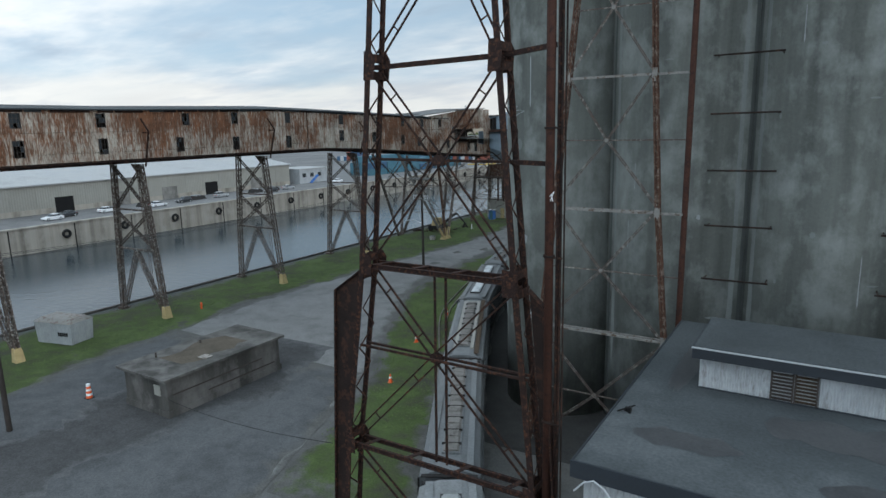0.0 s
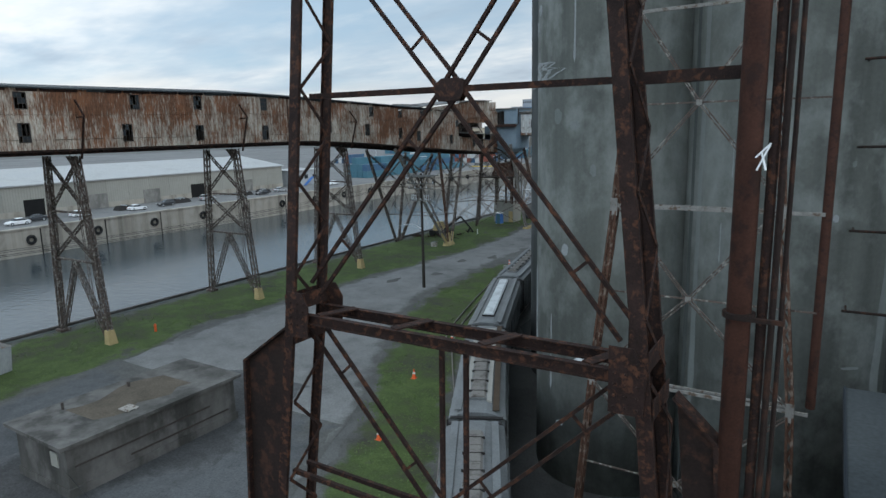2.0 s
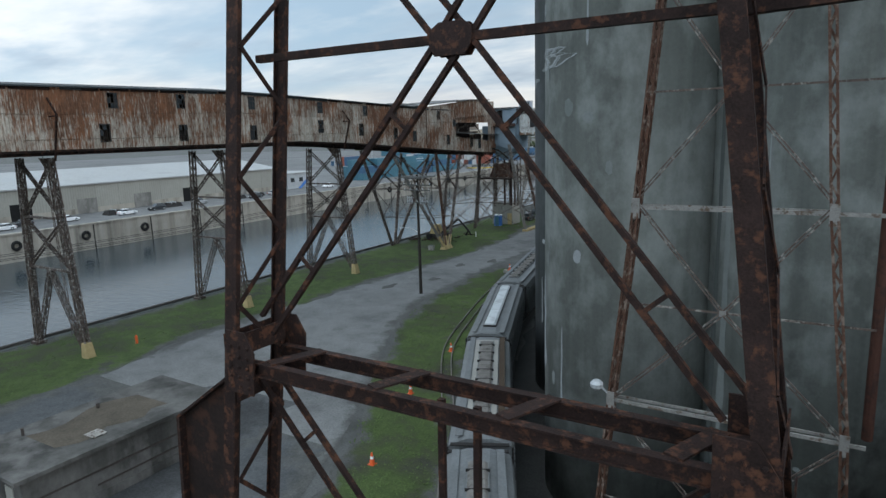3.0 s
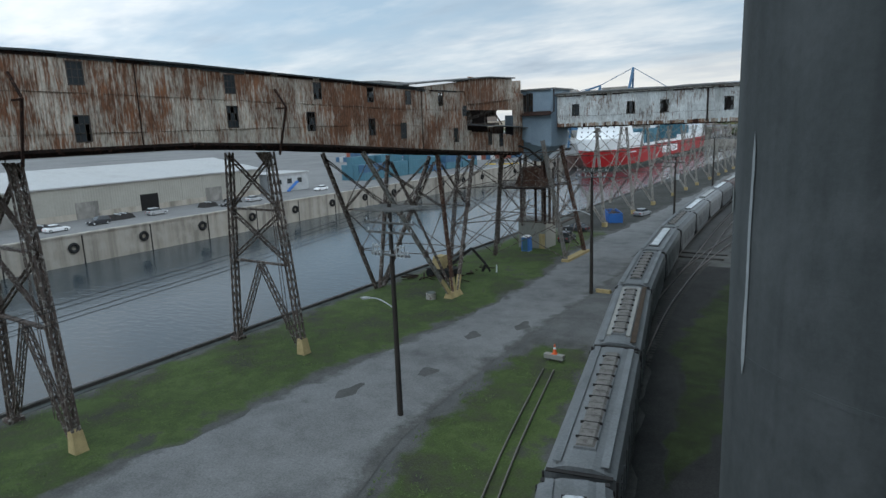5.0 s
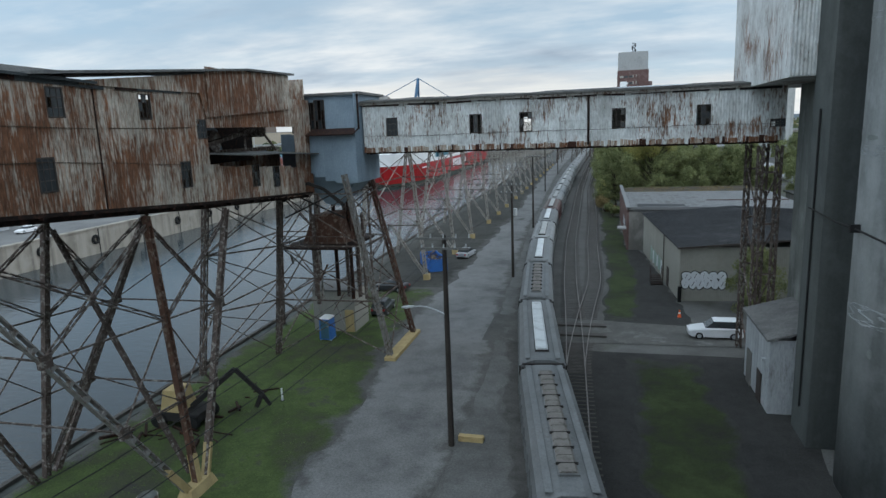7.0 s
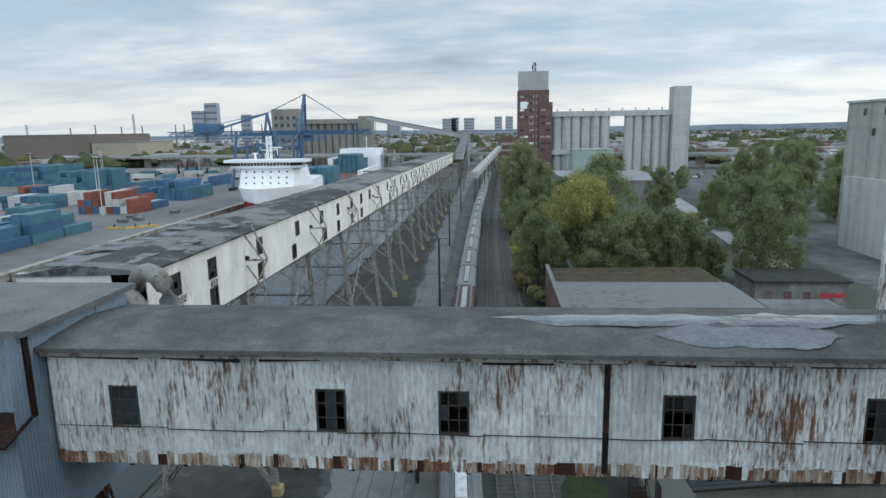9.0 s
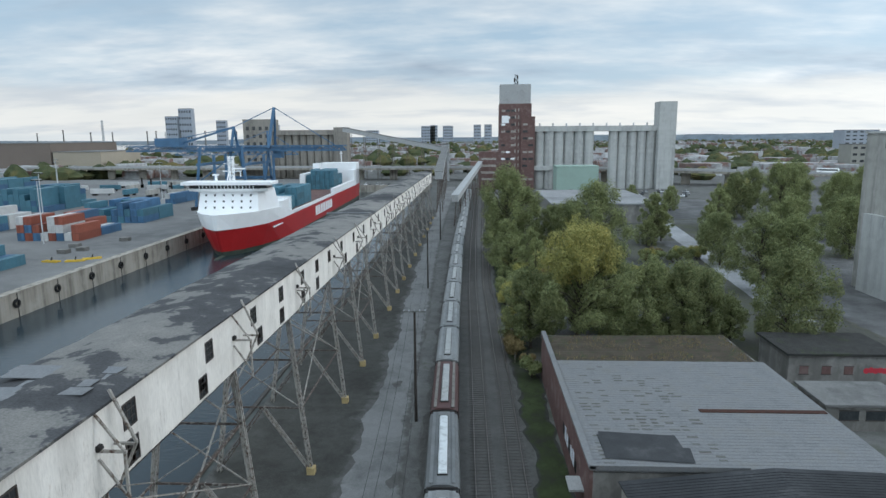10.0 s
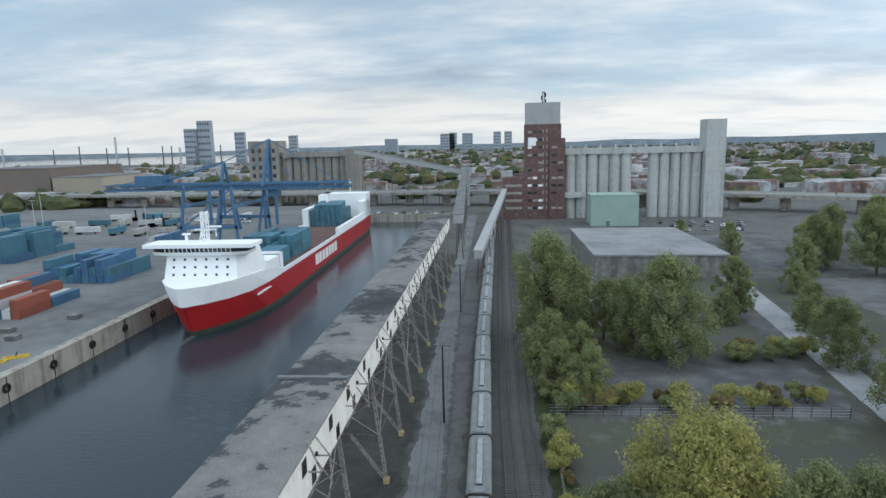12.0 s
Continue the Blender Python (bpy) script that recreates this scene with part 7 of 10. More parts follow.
def utility_pole(x, y, h, arms, label, lamp=None, cans=0, deck=0):
    th = thing("utility_pole", x, y, 0, label, "utility pole", "road poles")
    part("post", Geo().cyl((x, y, 0), (x, y, h), 0.2, 0.13, n=10), M_POLE, th)
    for z, half in arms:
        arm = part("crossarm", Geo().beam((x - half, y - 0.14, z), (x + half, y - 0.14, z), 0.1, 0.13), M_ARM, th)
        for k in range(5):
            xx = x - half + 0.15 + (2 * half - 0.3) * k / 4
            part("insulator", Geo().cyl((xx, y - 0.14, z + 0.06), (xx, y - 0.14, z + 0.28), 0.06, 0.04, n=7), M_GALV, arm)
    if deck:
        for dx in (-0.5, 0.5):
            part("deck_beam", Geo().beam((x + dx, y - 1.1, deck - 0.1), (x + dx, y + 1.1, deck - 0.1), 0.1, 0.12), M_ARM, th)
        for k in range(6):
            part("crossarm", Geo().beam((x - 1.9 + 0.1 * (k % 3), y - 1.05 + 0.42 * k, deck + 0.02), (x + 1.7 + 0.1 * (k % 2), y - 1.05 + 0.42 * k, deck + 0.02), 0.1, 0.12), M_ARM, th)
        for dx in (-0.9, 0.9):
            for dz in (-2.75, -2.35):
                part("fuse_frame", Geo().box(x + dx - 0.35, y - 0.32, deck + dz - 0.04, x + dx + 0.35, y - 0.26, deck + dz + 0.04), M_GALV, th)
            for k in range(3):
                part("fuse", Geo().cyl((x + dx - 0.3 + 0.3 * k, y - 0.3, deck - 3.0), (x + dx - 0.3 + 0.3 * k, y - 0.3, deck - 2.2), 0.05, n=7), M_GALV, th)
    for k in range(cans):
        part("transformer", Geo().cyl((x + 0.45 * (-1) ** k, y - 0.3, h - 4.2), (x + 0.45 * (-1) ** k, y - 0.3, h - 3.3), 0.27, n=12), M_GALV, th)
    if lamp:
        z, dx = lamp
        pts = [Vector((x + dx * t, y - 0.05, z + 0.5 * math.sin(t * 1.9))) for t in np.linspace(0, 1, 7)]
        part("lamp_arm", Geo().tube(pts, 0.035, 6), M_GALV, th)
        e = pts[-1]
        part("lamp_head", Geo().loft([[(e.x - 0.05, e.y - 0.06, e.z - 0.05), (e.x - 0.05, e.y + 0.06, e.z - 0.05), (e.x - 0.05, e.y + 0.06, e.z + 0.05), (e.x - 0.05, e.y - 0.06, e.z + 0.05)], [(e.x + 0.5 * dx / abs(dx), e.y - 0.16, e.z - 0.12), (e.x + 0.5 * dx / abs(dx), e.y + 0.16, e.z - 0.12), (e.x + 0.5 * dx / abs(dx), e.y + 0.16, e.z), (e.x + 0.5 * dx / abs(dx), e.y - 0.16, e.z)], [(e.x + 0.8 * dx / abs(dx), e.y - 0.08, e.z - 0.1), (e.x + 0.8 * dx / abs(dx), e.y + 0.08, e.z - 0.1), (e.x + 0.8 * dx / abs(dx), e.y + 0.08, e.z - 0.04), (e.x + 0.8 * dx / abs(dx), e.y - 0.08, e.z - 0.04)]]), M_GALV, th)
    return th


utility_pole(-48.5, 18.2, 12.5, [(12.2, 1.4), (11.4, 1.4)], "dark timber utility pole with two crossarms by the road", cans=2)
utility_pole(-48.9, 72.6, 14.0, [(12.8, 1.9), (12.2, 1.8), (10.8, 1.5)], "timber pole crowded with crossarms and a street lamp", (7.3, -1.9), deck=13.7)
utility_pole(-48.3, 106.5, 13.5, [(13.3, 1.7), (12.7, 1.5)], "tall dark timber pole with crossarms and street lamp", (8.6, -2.0))
utility_pole(-50.4, 152, 12.5, [(12.2, 1.3), (11.2, 1.5)], "dark timber pole with wide crossarms beside the train", cans=1)
utility_pole(-51.9, 193.5, 14.0, [(13.8, 1.4)], "tall dark timber pole with one crossarm")
utility_pole(-55.2, 261.7, 13.5, [(13.2, 1.4)], "tall dark timber pole by the far road")
utility_pole(-55.8, 330, 13.0, [(12.8, 1.3)], "dark timber pole far along the road")
line = [(-48.5, 18.2, 12.4), (-49.3, 72.6, 13.3), (-48.3, 106.5, 13.5), (-50.4, 152, 12.4), (-51.9, 193.5, 14.0), (-55.2, 261.7, 13.4), (-55.8, 330, 13)]
for off in (-1.2, -0.5, 0.6, 1.2):
    for (xa, ya, za), (xb, yb, zb) in zip(line, line[1:]):
        n = 8
        pts = [Vector((xa + off + (xb - xa) * t, ya - 0.14 + (yb - ya) * t, za + 0.2 + (zb - za) * t - 4 * 0.9 * t * (1 - t))) for t in np.linspace(0, 1, n + 1)]
        part("overhead_wire", Geo().tube(pts, 0.014, 4), M_WIRE, label="thin black overhead wire between the poles", category="wire")


def cone(x, y, h=0.75, z=0.0):
    th = thing("traffic_cone", x, y, z, "orange plastic traffic cone with a white band", "traffic cone", "cones")
    part("body", Geo().cyl((x, y, z + 0.04), (x, y, z + h), 0.17, 0.04, n=12), M_ORANGE, th)
    part("base", Geo().box(x - 0.2, y - 0.2, z, x + 0.2, y + 0.2, z + 0.04), M_ORANGE, th)
    part("band", Geo().cyl((x, y, z + h * 0.5), (x, y, z + h * 0.7), 0.115, 0.088, n=12), M_WHITE, th)


for x, y in ((-33.5, 47.9), (-29.8, 38.6), (-31.4, 136.2), (-35.5, 57)):
    cone(x, y)
cone(-43.9, 86.3, 0.8, 0.55)
th = thing("buffer_block", -43.9, 86.2, 0, "timber buffer block at the end of the stub track", "buffer")
part("beam", Geo().box(-44.7, 85.95, 0.2, -43.1, 86.45, 0.55), M_SHED, th)
part("post", Geo().box(-44.5, 86.0, 0, -44.3, 86.4, 0.2), M_TIE, th)
part("post", Geo().box(-43.5, 86.0, 0, -43.3, 86.4, 0.2), M_TIE, th)
barrel = thing("traffic_barrel", -49.1, 24.3, 0, "orange and white striped traffic barrel", "traffic barrel")
part("base", Geo().box(-49.4, 24.0, 0, -48.8, 24.6, 0.08), M_TYRE, barrel)
for k in range(6):
    part("stripe", Geo().cyl((-49.1, 24.3, 0.08 + 0.19 * k), (-49.1, 24.3, 0.27 + 0.19 * k), 0.25 - 0.018 * k, 0.235 - 0.018 * k, n=14), M_WHITE if k % 2 else M_ORANGE, barrel)
part("yard_cable", Geo().tube([Vector((-40.0, 25.1, 1.6)).lerp(Vector((-17.9, 18.5, 7.0)), t) - Vector((0, 0, 1.6 * t * (1 - t))) for t in np.linspace(0, 1, 9)], 0.018, 5), M_WIRE, label="thin dark cable from hut to steel tower", category="cable")


def car(x, y, rz, paint, label, tall=0.0, length=4.5, z=0.0, far=False):
    """A parked car: lower body, cabin with glass, wheels, lights."""
    m = pose(x, y, z, 0, 0, rz)
    th = thing("car", x, y, z, label, "car", "parked cars")
    L, W, hb = length / 2, 0.9, 0.95 + tall * 0.5
    ring = lambda xx, w, z0, z1: [(xx, -w, z0), (xx, w, z0), (xx, w, z1 - 0.1), (xx, w - 0.12, z1), (xx, -w + 0.12, z1), (xx, -w, z1 - 0.1)]
    part("body", put(Geo().loft([ring(-L, W - 0.12, 0.4, hb - 0.1), ring(-L + 0.25, W, 0.25, hb), ring(-L * 0.3, W, 0.25, hb + 0.02), ring(L * 0.45, W, 0.25, hb - 0.02), ring(L - 0.3, W - 0.04, 0.25, hb - 0.18), ring(L, W - 0.2, 0.4, hb - 0.3)]), m), paint, th)
    top = 1.45 + tall
    part("cabin", put(Geo().loft([[(-L + (0.15 if tall else 0.7), -W + 0.1, hb), (L * 0.4, -W + 0.1, hb), (L * 0.4, W - 0.1, hb), (-L + (0.15 if tall else 0.7), W - 0.1, hb)], [(-L + (0.45 if tall else 1.1), -W + 0.25, top - 0.05), (L * 0.08, -W + 0.25, top - 0.05), (L * 0.08, W - 0.25, top - 0.05), (-L + (0.45 if tall else 1.1), W - 0.25, top - 0.05)]]), m), M_GLASS, th)
    part("roof", put(Geo().loft([[(-L + (0.42 if tall else 1.05), -W + 0.22, top - 0.06), (L * 0.1, -W + 0.22, top - 0.06), (L * 0.1, W - 0.22, top - 0.06), (-L + (0.42 if tall else 1.05), W - 0.22, top - 0.06)], [(-L + (0.6 if tall else 1.25), -W + 0.34, top + 0.02), (L * 0.02, -W + 0.34, top + 0.02), (L * 0.02, W - 0.34, top + 0.02), (-L + (0.6 if tall else 1.25), W - 0.34, top + 0.02)]]), m), paint, th)
    for sx in (-0.62, 0.62):
        for sy in (-1, 1):
            wh = part("wheel", put(Geo().cyl((sx * L, sy * (W - 0.2), 0.33), (sx * L, sy * (W + 0.01), 0.33), 0.33, n=14), m), M_TYRE, th)
            if far:
                continue
            part("rim", put(Geo().cyl((sx * L, sy * (W + 0.012), 0.33), (sx * L, sy * (W + 0.02), 0.33), 0.2, n=10), m), M_GALV, wh)
    for sy in () if far else (-1, 1):
        part("headlight", put(Geo().box(L - 0.12, sy * 0.6 - 0.16, hb - 0.42, L + 0.005, sy * 0.6 + 0.16, hb - 0.28), m), M_WHITE, th)
        part("tail_light", put(Geo().box(-L - 0.01, sy * 0.65 - 0.13, hb - 0.35, -L + 0.1, sy * 0.65 + 0.13, hb - 0.12), m), M_RED, th)


car(-29.0, 130.3, 180, M_CAR_WHITE, "white sport utility car parked by the crossing", 0.28, 4.7)
car(-59.4, 165, 80, M_CAR_SILVER, "silver saloon car parked on the road's edge")
car(-64.6, 143.6, 172, M_CAR_DARK, "dark saloon car parked beneath the tower")
car(-62.5, 134.5, 95, M_CAR_DARK, "dark car parked beside the booth", 0.2)
for k, (y, p, lab) in enumerate(((74, M_CAR_WHITE, "white saloon car on the far quay"), (88, M_CAR_WHITE, "white saloon car on the far quay"), (79, M_CAR_DARK, "dark car on the far quay"), (101, M_CAR_WHITE, "white saloon car on the far quay"), (110, M_CAR_DARK, "dark car on the far quay"), (124, M_CAR_SILVER, "silver pickup on the far quay"), (141, M_CAR_DARK, "dark car on the far quay"), (150, M_CAR_SILVER, "silver car on the far quay"), (176, M_CAR_WHITE, "white car on the far quay"))):
    car(-152 - 1.6 * (k % 3), y, 90 if k % 2 else -88, p, lab, 0.2 if k in (4, 5) else 0, z=1.55)

skip = thing("rubbish_skip", -62.6, 157, 0, "blue steel rubbish skip filled with scrap", "skip")
mk = pose(-62.6, 157, 0, 0, 0, 28)
hull = Geo()
for a, b in (((-1.2, -3.2), (1.2, -3.2)), ((1.2, -3.2), (1.2, 3.2)), ((1.2, 3.2), (-1.2, 3.2)), ((-1.2, 3.2), (-1.2, -3.2))):
    hull.beam((a[0], a[1], 0.95), (b[0], b[1], 0.95), 0.1, 1.7)
hull.box(-1.2, -3.2, 0.1, 1.2, 3.2, 0.2)
part("body", put(hull, mk), M_BLUE_SKIP, skip)
for k in range(9):
    for s in (-1, 1):
        part("rib", put(Geo().box(s * 1.25 - 0.05, -3.0 + 0.72 * k, 0.1, s * 1.25 + 0.05, -2.88 + 0.72 * k, 1.75), mk), M_BLUE_SKIP, skip)
rng, g = random.Random(3), Geo()
for k in range(60):
    x, y, z = rng.uniform(-1, 1), rng.uniform(-2.9, 2.9), rng.uniform(1.2, 1.75)
    g.beam((x, y, z), (x + rng.uniform(-0.7, 0.7), y + rng.uniform(-0.7, 0.7), z + rng.uniform(-0.1, 0.3)), rng.uniform(0.05, 0.25), rng.uniform(0.03, 0.15))
tagged(part("scrap_heap", put(g, mk), M_LATTICE, skip), "", "", "", "stuff")

skip2 = copy_thing(skip, pose(10.5, 197, -0.1, 0, 0, 20))
toilet = thing("portable_toilet", -64.9, 125.0, 0, "blue plastic portable toilet with a white roof", "portable toilet")
part("cabin", Geo().loft([[(-65.5, 124.4, 0.1), (-64.3, 124.4, 0.1), (-64.3, 125.6, 0.1), (-65.5, 125.6, 0.1)], [(-65.45, 124.45, 2.15), (-64.35, 124.45, 2.15), (-64.35, 125.55, 2.15), (-65.45, 125.55, 2.15)]]), M_BLUE_SKIP, toilet)
part("roof", Geo().loft([[(-65.55, 124.35, 2.15), (-64.25, 124.35, 2.15), (-64.25, 125.65, 2.15), (-65.55, 125.65, 2.15)], [(-65.2, 124.7, 2.4), (-64.6, 124.7, 2.4), (-64.6, 125.3, 2.4), (-65.2, 125.3, 2.4)]]), M_WHITE, toilet)
part("door", Geo().box(-65.3, 124.36, 0.2, -64.5, 124.41, 2.0), M_TEAL, toilet)
part("skid", Geo().box(-65.5, 124.4, 0, -65.3, 125.6, 0.1).box(-64.5, 124.4, 0, -64.3, 125.6, 0.1), M_GALV, toilet)
booth = thing("equipment_booth", -65, 129, 0, "beige ribbed-metal equipment booth under the tower", "booth")
part("core", Geo().box(-67.3, 127.3, 0, -62.9, 131, 4.2), M_SHED, booth)
clad(booth, (-67.3, 127.25, 0), "-y", 1.1, 4, lambda i: [0.05, 4.15], {}, M_SHED, 6, 0.03, seed=51)
part("roof", Geo().box(-67.5, 127.0, 4.2, -62.7, 131.2, 4.35), M_ROOF_GREY, booth)
part("door", Geo().box(-63.9, 127.14, 0.05, -63.0, 127.2, 2.3), M_YELLOW_BASE, booth)
drum = thing("concrete_drum", -63.0, 97, 0, "short pale concrete drum on the grass", "drum")
part("ring", Geo().cyl((-63, 97, 0), (-63, 97, 0.75), 0.55, n=18), M_PALE_STEEL, drum)
part("cap", Geo().cyl((-63, 97, 0.75), (-63, 97, 0.79), 0.5, n=18), M_CONC, drum)
post = thing("marker_post", -62.4, 111, 0, "white plastic marker post on the grass", "marker post")
part("post", Geo().cyl((-62.4, 111, 0.05), (-62.4, 111, 1.0), 0.09, 0.06, n=8), M_WHITE, post)
part("foot", Geo().cyl((-62.4, 111, 0), (-62.4, 111, 0.06), 0.2, n=8), M_TYRE, post)
hyd = thing("red_hydrant", -62.8, 45.5, 0, "small red hydrant post on the grass", "hydrant")
part("barrel", Geo().cyl((-62.8, 45.5, 0), (-62.8, 45.5, 0.7), 0.12, n=8), M_ORANGE, hyd)
part("cap", Geo().cyl((-62.8, 45.5, 0.7), (-62.8, 45.5, 0.85), 0.15, 0.06, n=8), M_ORANGE, hyd)
pile = thing("plank_pile", -47.2, 107.6, 0, "small pile of tan timber beams by the pole", "timber")
for k in range(5):
    part("beam", Geo().box(-48.0, 107.1 + 0.22 * (k % 3), 0.2 * (k // 3), -46.4, 107.28 + 0.22 * (k % 3), 0.18 + 0.2 * (k // 3)), M_YELLOW_BASE, pile)
for k, (x, y) in enumerate(((-51.5, 79.5), (-52.8, 88.5), (-50.0, 93), (-54.5, 74), (-53, 180), (-55.5, 205))):
    g = Geo()
    g.add([(x + (0.9 + 0.3 * math.sin(3 * a + k)) * math.cos(a) * 0.7, y + (1.2 + 0.4 * math.cos(2 * a + k)) * math.sin(a), 0.036) for a in np.linspace(0, math.tau, 16, endpoint=False)], [tuple(range(16))])
    part("pothole_patch", g, M_APRON, label="dark gravel-filled pothole in the road", kind="structure", category="pothole")

loader = thing("grapple_loader", -66.6, 107, 0, "rusty yellow scrap loader with a black grapple arm", "loader")
part("chassis", Geo().box(-69.3, 105.6, 0.5, -65.8, 107.8, 1.1), M_WAGON_DARK, loader)
part("cab", Geo().loft([[(-68.8, 105.7, 1.1), (-67.2, 105.7, 1.1), (-67.2, 107.6, 1.1), (-68.8, 107.6, 1.1)], [(-68.6, 105.9, 2.6), (-67.5, 105.9, 2.6), (-67.5, 107.4, 2.6), (-68.6, 107.4, 2.6)]]), M_YELLOW_BASE, loader)
part("boom", Geo().beam((-67, 106.7, 1.2), (-64.2, 108, 3.6), 0.3, 0.35).beam((-64.2, 108, 3.6), (-62.6, 108.6, 1.6), 0.22, 0.28), M_WAGON_DARK, loader)
part("grapple", Geo().beam((-62.6, 108.6, 1.6), (-63.0, 108.5, 0.7), 0.5, 0.3).beam((-62.6, 108.6, 1.6), (-62.2, 108.9, 0.7), 0.4, 0.25), M_WAGON_DARK, loader)
for x in (-68.9, -66.3):
    for y in (105.6, 107.8):
        part("wheel", Geo().cyl((x, y - 0.2, 0.55), (x, y + 0.2, 0.55), 0.55, n=14), M_TYRE, loader)
rng, g = random.Random(9), Geo()
for k in range(45):
    x, y = rng.uniform(-70, -64.5), rng.uniform(103.5, 112)
    g.beam((x, y, rng.uniform(0.05, 0.4)), (x + rng.uniform(-1.6, 1.6), y + rng.uniform(-1.6, 1.6), rng.uniform(0.05, 0.6)), rng.uniform(0.06, 0.2))
part("scrap_pile", g, M_RUST, label="pile of rusty scrap steel on the quay", kind="stuff", category="scrap")

# ---- sheds beside the tracks ----
SX0, SX1, SY0, SY1 = -30.75, -5.7, 142.4, 170.4
shed = thing("dark_roof_shed", SX0, SY0, 0, "metal shed with a dark ribbed low-pitched roof", "shed")
part("core_wall", Geo().box(SX0, SY0 + 0.05, 0, SX1, SY1, 6.0), M_SHED, shed)
clad(shed, (SX0, SY0, 0), "-y", 1.25, 20, lambda i: [0.05, 5.9], {}, M_SHED, 6, 0.03, seed=60)
sheet = sheet_mesh(1.25, 5.9, 6, M_SHED, 0.03)
for k in range(22):
    piece("siding_sheet", sheet, M_SHED, shed, Matrix.Translation((SX0, SY0 + 1.26 * (k + 1), 0.03)) @ pose(0, 0, 0, 0, 0, -90))
rib_rows = [(SX0 - 0.3, 6.05), (-18.2, 6.95), (SX1 + 0.3, 6.05)]
g, ribs = Geo(), Geo()
for (xa, za), (xb, zb) in zip(rib_rows, rib_rows[1:]):
    g.loft([[(xa, SY0 - 0.3, za - 0.12), (xa, SY0 - 0.3, za), (xa, SY1, za), (xa, SY1, za - 0.12)], [(xb, SY0 - 0.3, zb - 0.12), (xb, SY0 - 0.3, zb), (xb, SY1, zb), (xb, SY1, zb - 0.12)]])
    for k in range(70):
        y = SY0 - 0.25 + 0.4 * k
        ribs.beam((xa, y, za + 0.015), (xb, y, zb + 0.015), 0.08, 0.04)
part("roof", g, M_ROOF_DARK, shed)
tagged(part("roof_ribs", ribs, M_ROOF_DARK, shed), "", "", "", "stuff")
part("gutter", Geo().beam((SX0 - 0.35, SY0 - 0.33, 5.98), (-18.2, SY0 - 0.33, 6.88), 0.07, 0.2).beam((-18.2, SY0 - 0.33, 6.88), (SX1 + 0.35, SY0 - 0.33, 5.98), 0.07, 0.2), M_FRAME, shed)
# two rows of rounded sprayed shapes with dark outlines, low on the front
rng = random.Random(17)
for row, (z, n, h) in enumerate(((2.0, 6, 0.62), (2.85, 5, 0.5))):
    for k in range(n):
        x, w = SX0 + 0.6 + (4.6 / n) * k + 0.1 * row, 2.5 / n
        for name, grow, off, m in (("graffiti_outline", 0.09, 0.056 + 0.002 * row, M_BLACK), ("graffiti_blob", 0.0, 0.061 + 0.002 * row, M_GRAFFITI)):
            g = Geo().add([(x + (w + grow + 0.05 * math.sin(3 * a + k)) * math.cos(a), SY0 - off, z + (h + grow + 0.06 * math.cos(2 * a + 2 * k)) * math.sin(a)) for a in np.linspace(0, math.tau, 16, endpoint=False)], [tuple(range(16))])
            part(name, g, m, shed)
        part("graffiti_line", Geo().beam((x - 0.1, SY0 - 0.068, z - h * 0.5), (x + rng.uniform(-0.1, 0.2), SY0 - 0.068, z + h * rng.uniform(0.2, 0.6)), 0.01, 0.05), M_BLACK, shed)
for k in range(9):
    part("graffiti_bar", Geo().box(SX0 - 0.075, SY0 + 11 + 1.05 * k, 0.5 + 0.2 * (k % 2), SX0 - 0.065, SY0 + 11.8 + 1.05 * k, 2.2 + 0.15 * (k % 3)), M_GREEN if k % 3 else M_GRAFFITI, shed)
part("corner_post", Geo().box(SX0 - 0.2, SY0 - 0.5, 0, SX0 + 0.15, SY0 - 0.15, 1.7), M_DARK, shed)
part("side_door", Geo().box(SX0 - 0.1, SY0 + 6.2, 0, SX0 - 0.04, SY0 + 7.4, 2.3), M_FRAME, shed)
part("downpipe", Geo().cyl((SX0 - 0.14, SY0 + 9.5, 0), (SX0 - 0.14, SY0 + 9.5, 5.9), 0.06, n=6), M_FRAME, shed)
shed.matrix_basis = pose(SX0, SY0, 0, 0, 0, 4.2)
steps = thing("steel_steps", -32.2, 150, 0, "rusty steel steps and railing beside the shed", "steps")
for k in range(5):
    part("tread", Geo().box(-33.2, 149.2 + 0.3 * k, 0.2 * (k + 1) - 0.04, -31.9, 149.5 + 0.3 * k, 0.2 * (k + 1)), M_RUST, steps)
for x in (-33.2, -31.9):
    part("rail", Geo().beam((x, 149.2, 0.05), (x, 149.2, 1.2), 0.05).beam((x, 150.7, 0.05), (x, 150.7, 2.1), 0.05).beam((x, 149.2, 1.15), (x, 150.7, 2.05), 0.05), M_RUST, steps)
brick = thing("brick_shed", -22.5, 189, 0, "red-brick shed with a pale ribbed metal roof", "shed")
BXa, BXb, BYa, BYb = -35.2, -9.6, 171.7, 209.0
part("west_wall", Geo().box(BXa, BYa, 0, BXa + 0.3, BYb, 6.4), M_BRICK, brick, "red brick wall")
part("core_wall", Geo().box(BXa + 0.3, BYa, 0, BXb, BYb, 6.0), M_PLASTER, brick)
part("parapet", Geo().box(BXa - 0.1, BYa - 0.2, 6.4, BXa + 0.5, BYb, 6.65).box(BXa, BYa - 0.2, 6.3, -22, BYa + 0.15, 6.75), M_ROOF_SHEET, brick)
ra, rb = (BXa + 0.5, 6.35), (BXb + 0.4, 6.0)
part("roof", Geo().box(BXa + 0.5, BYa + 0.15, 6.0, BXb + 0.4, 198, 6.3), M_ROOF_SHEET, brick)
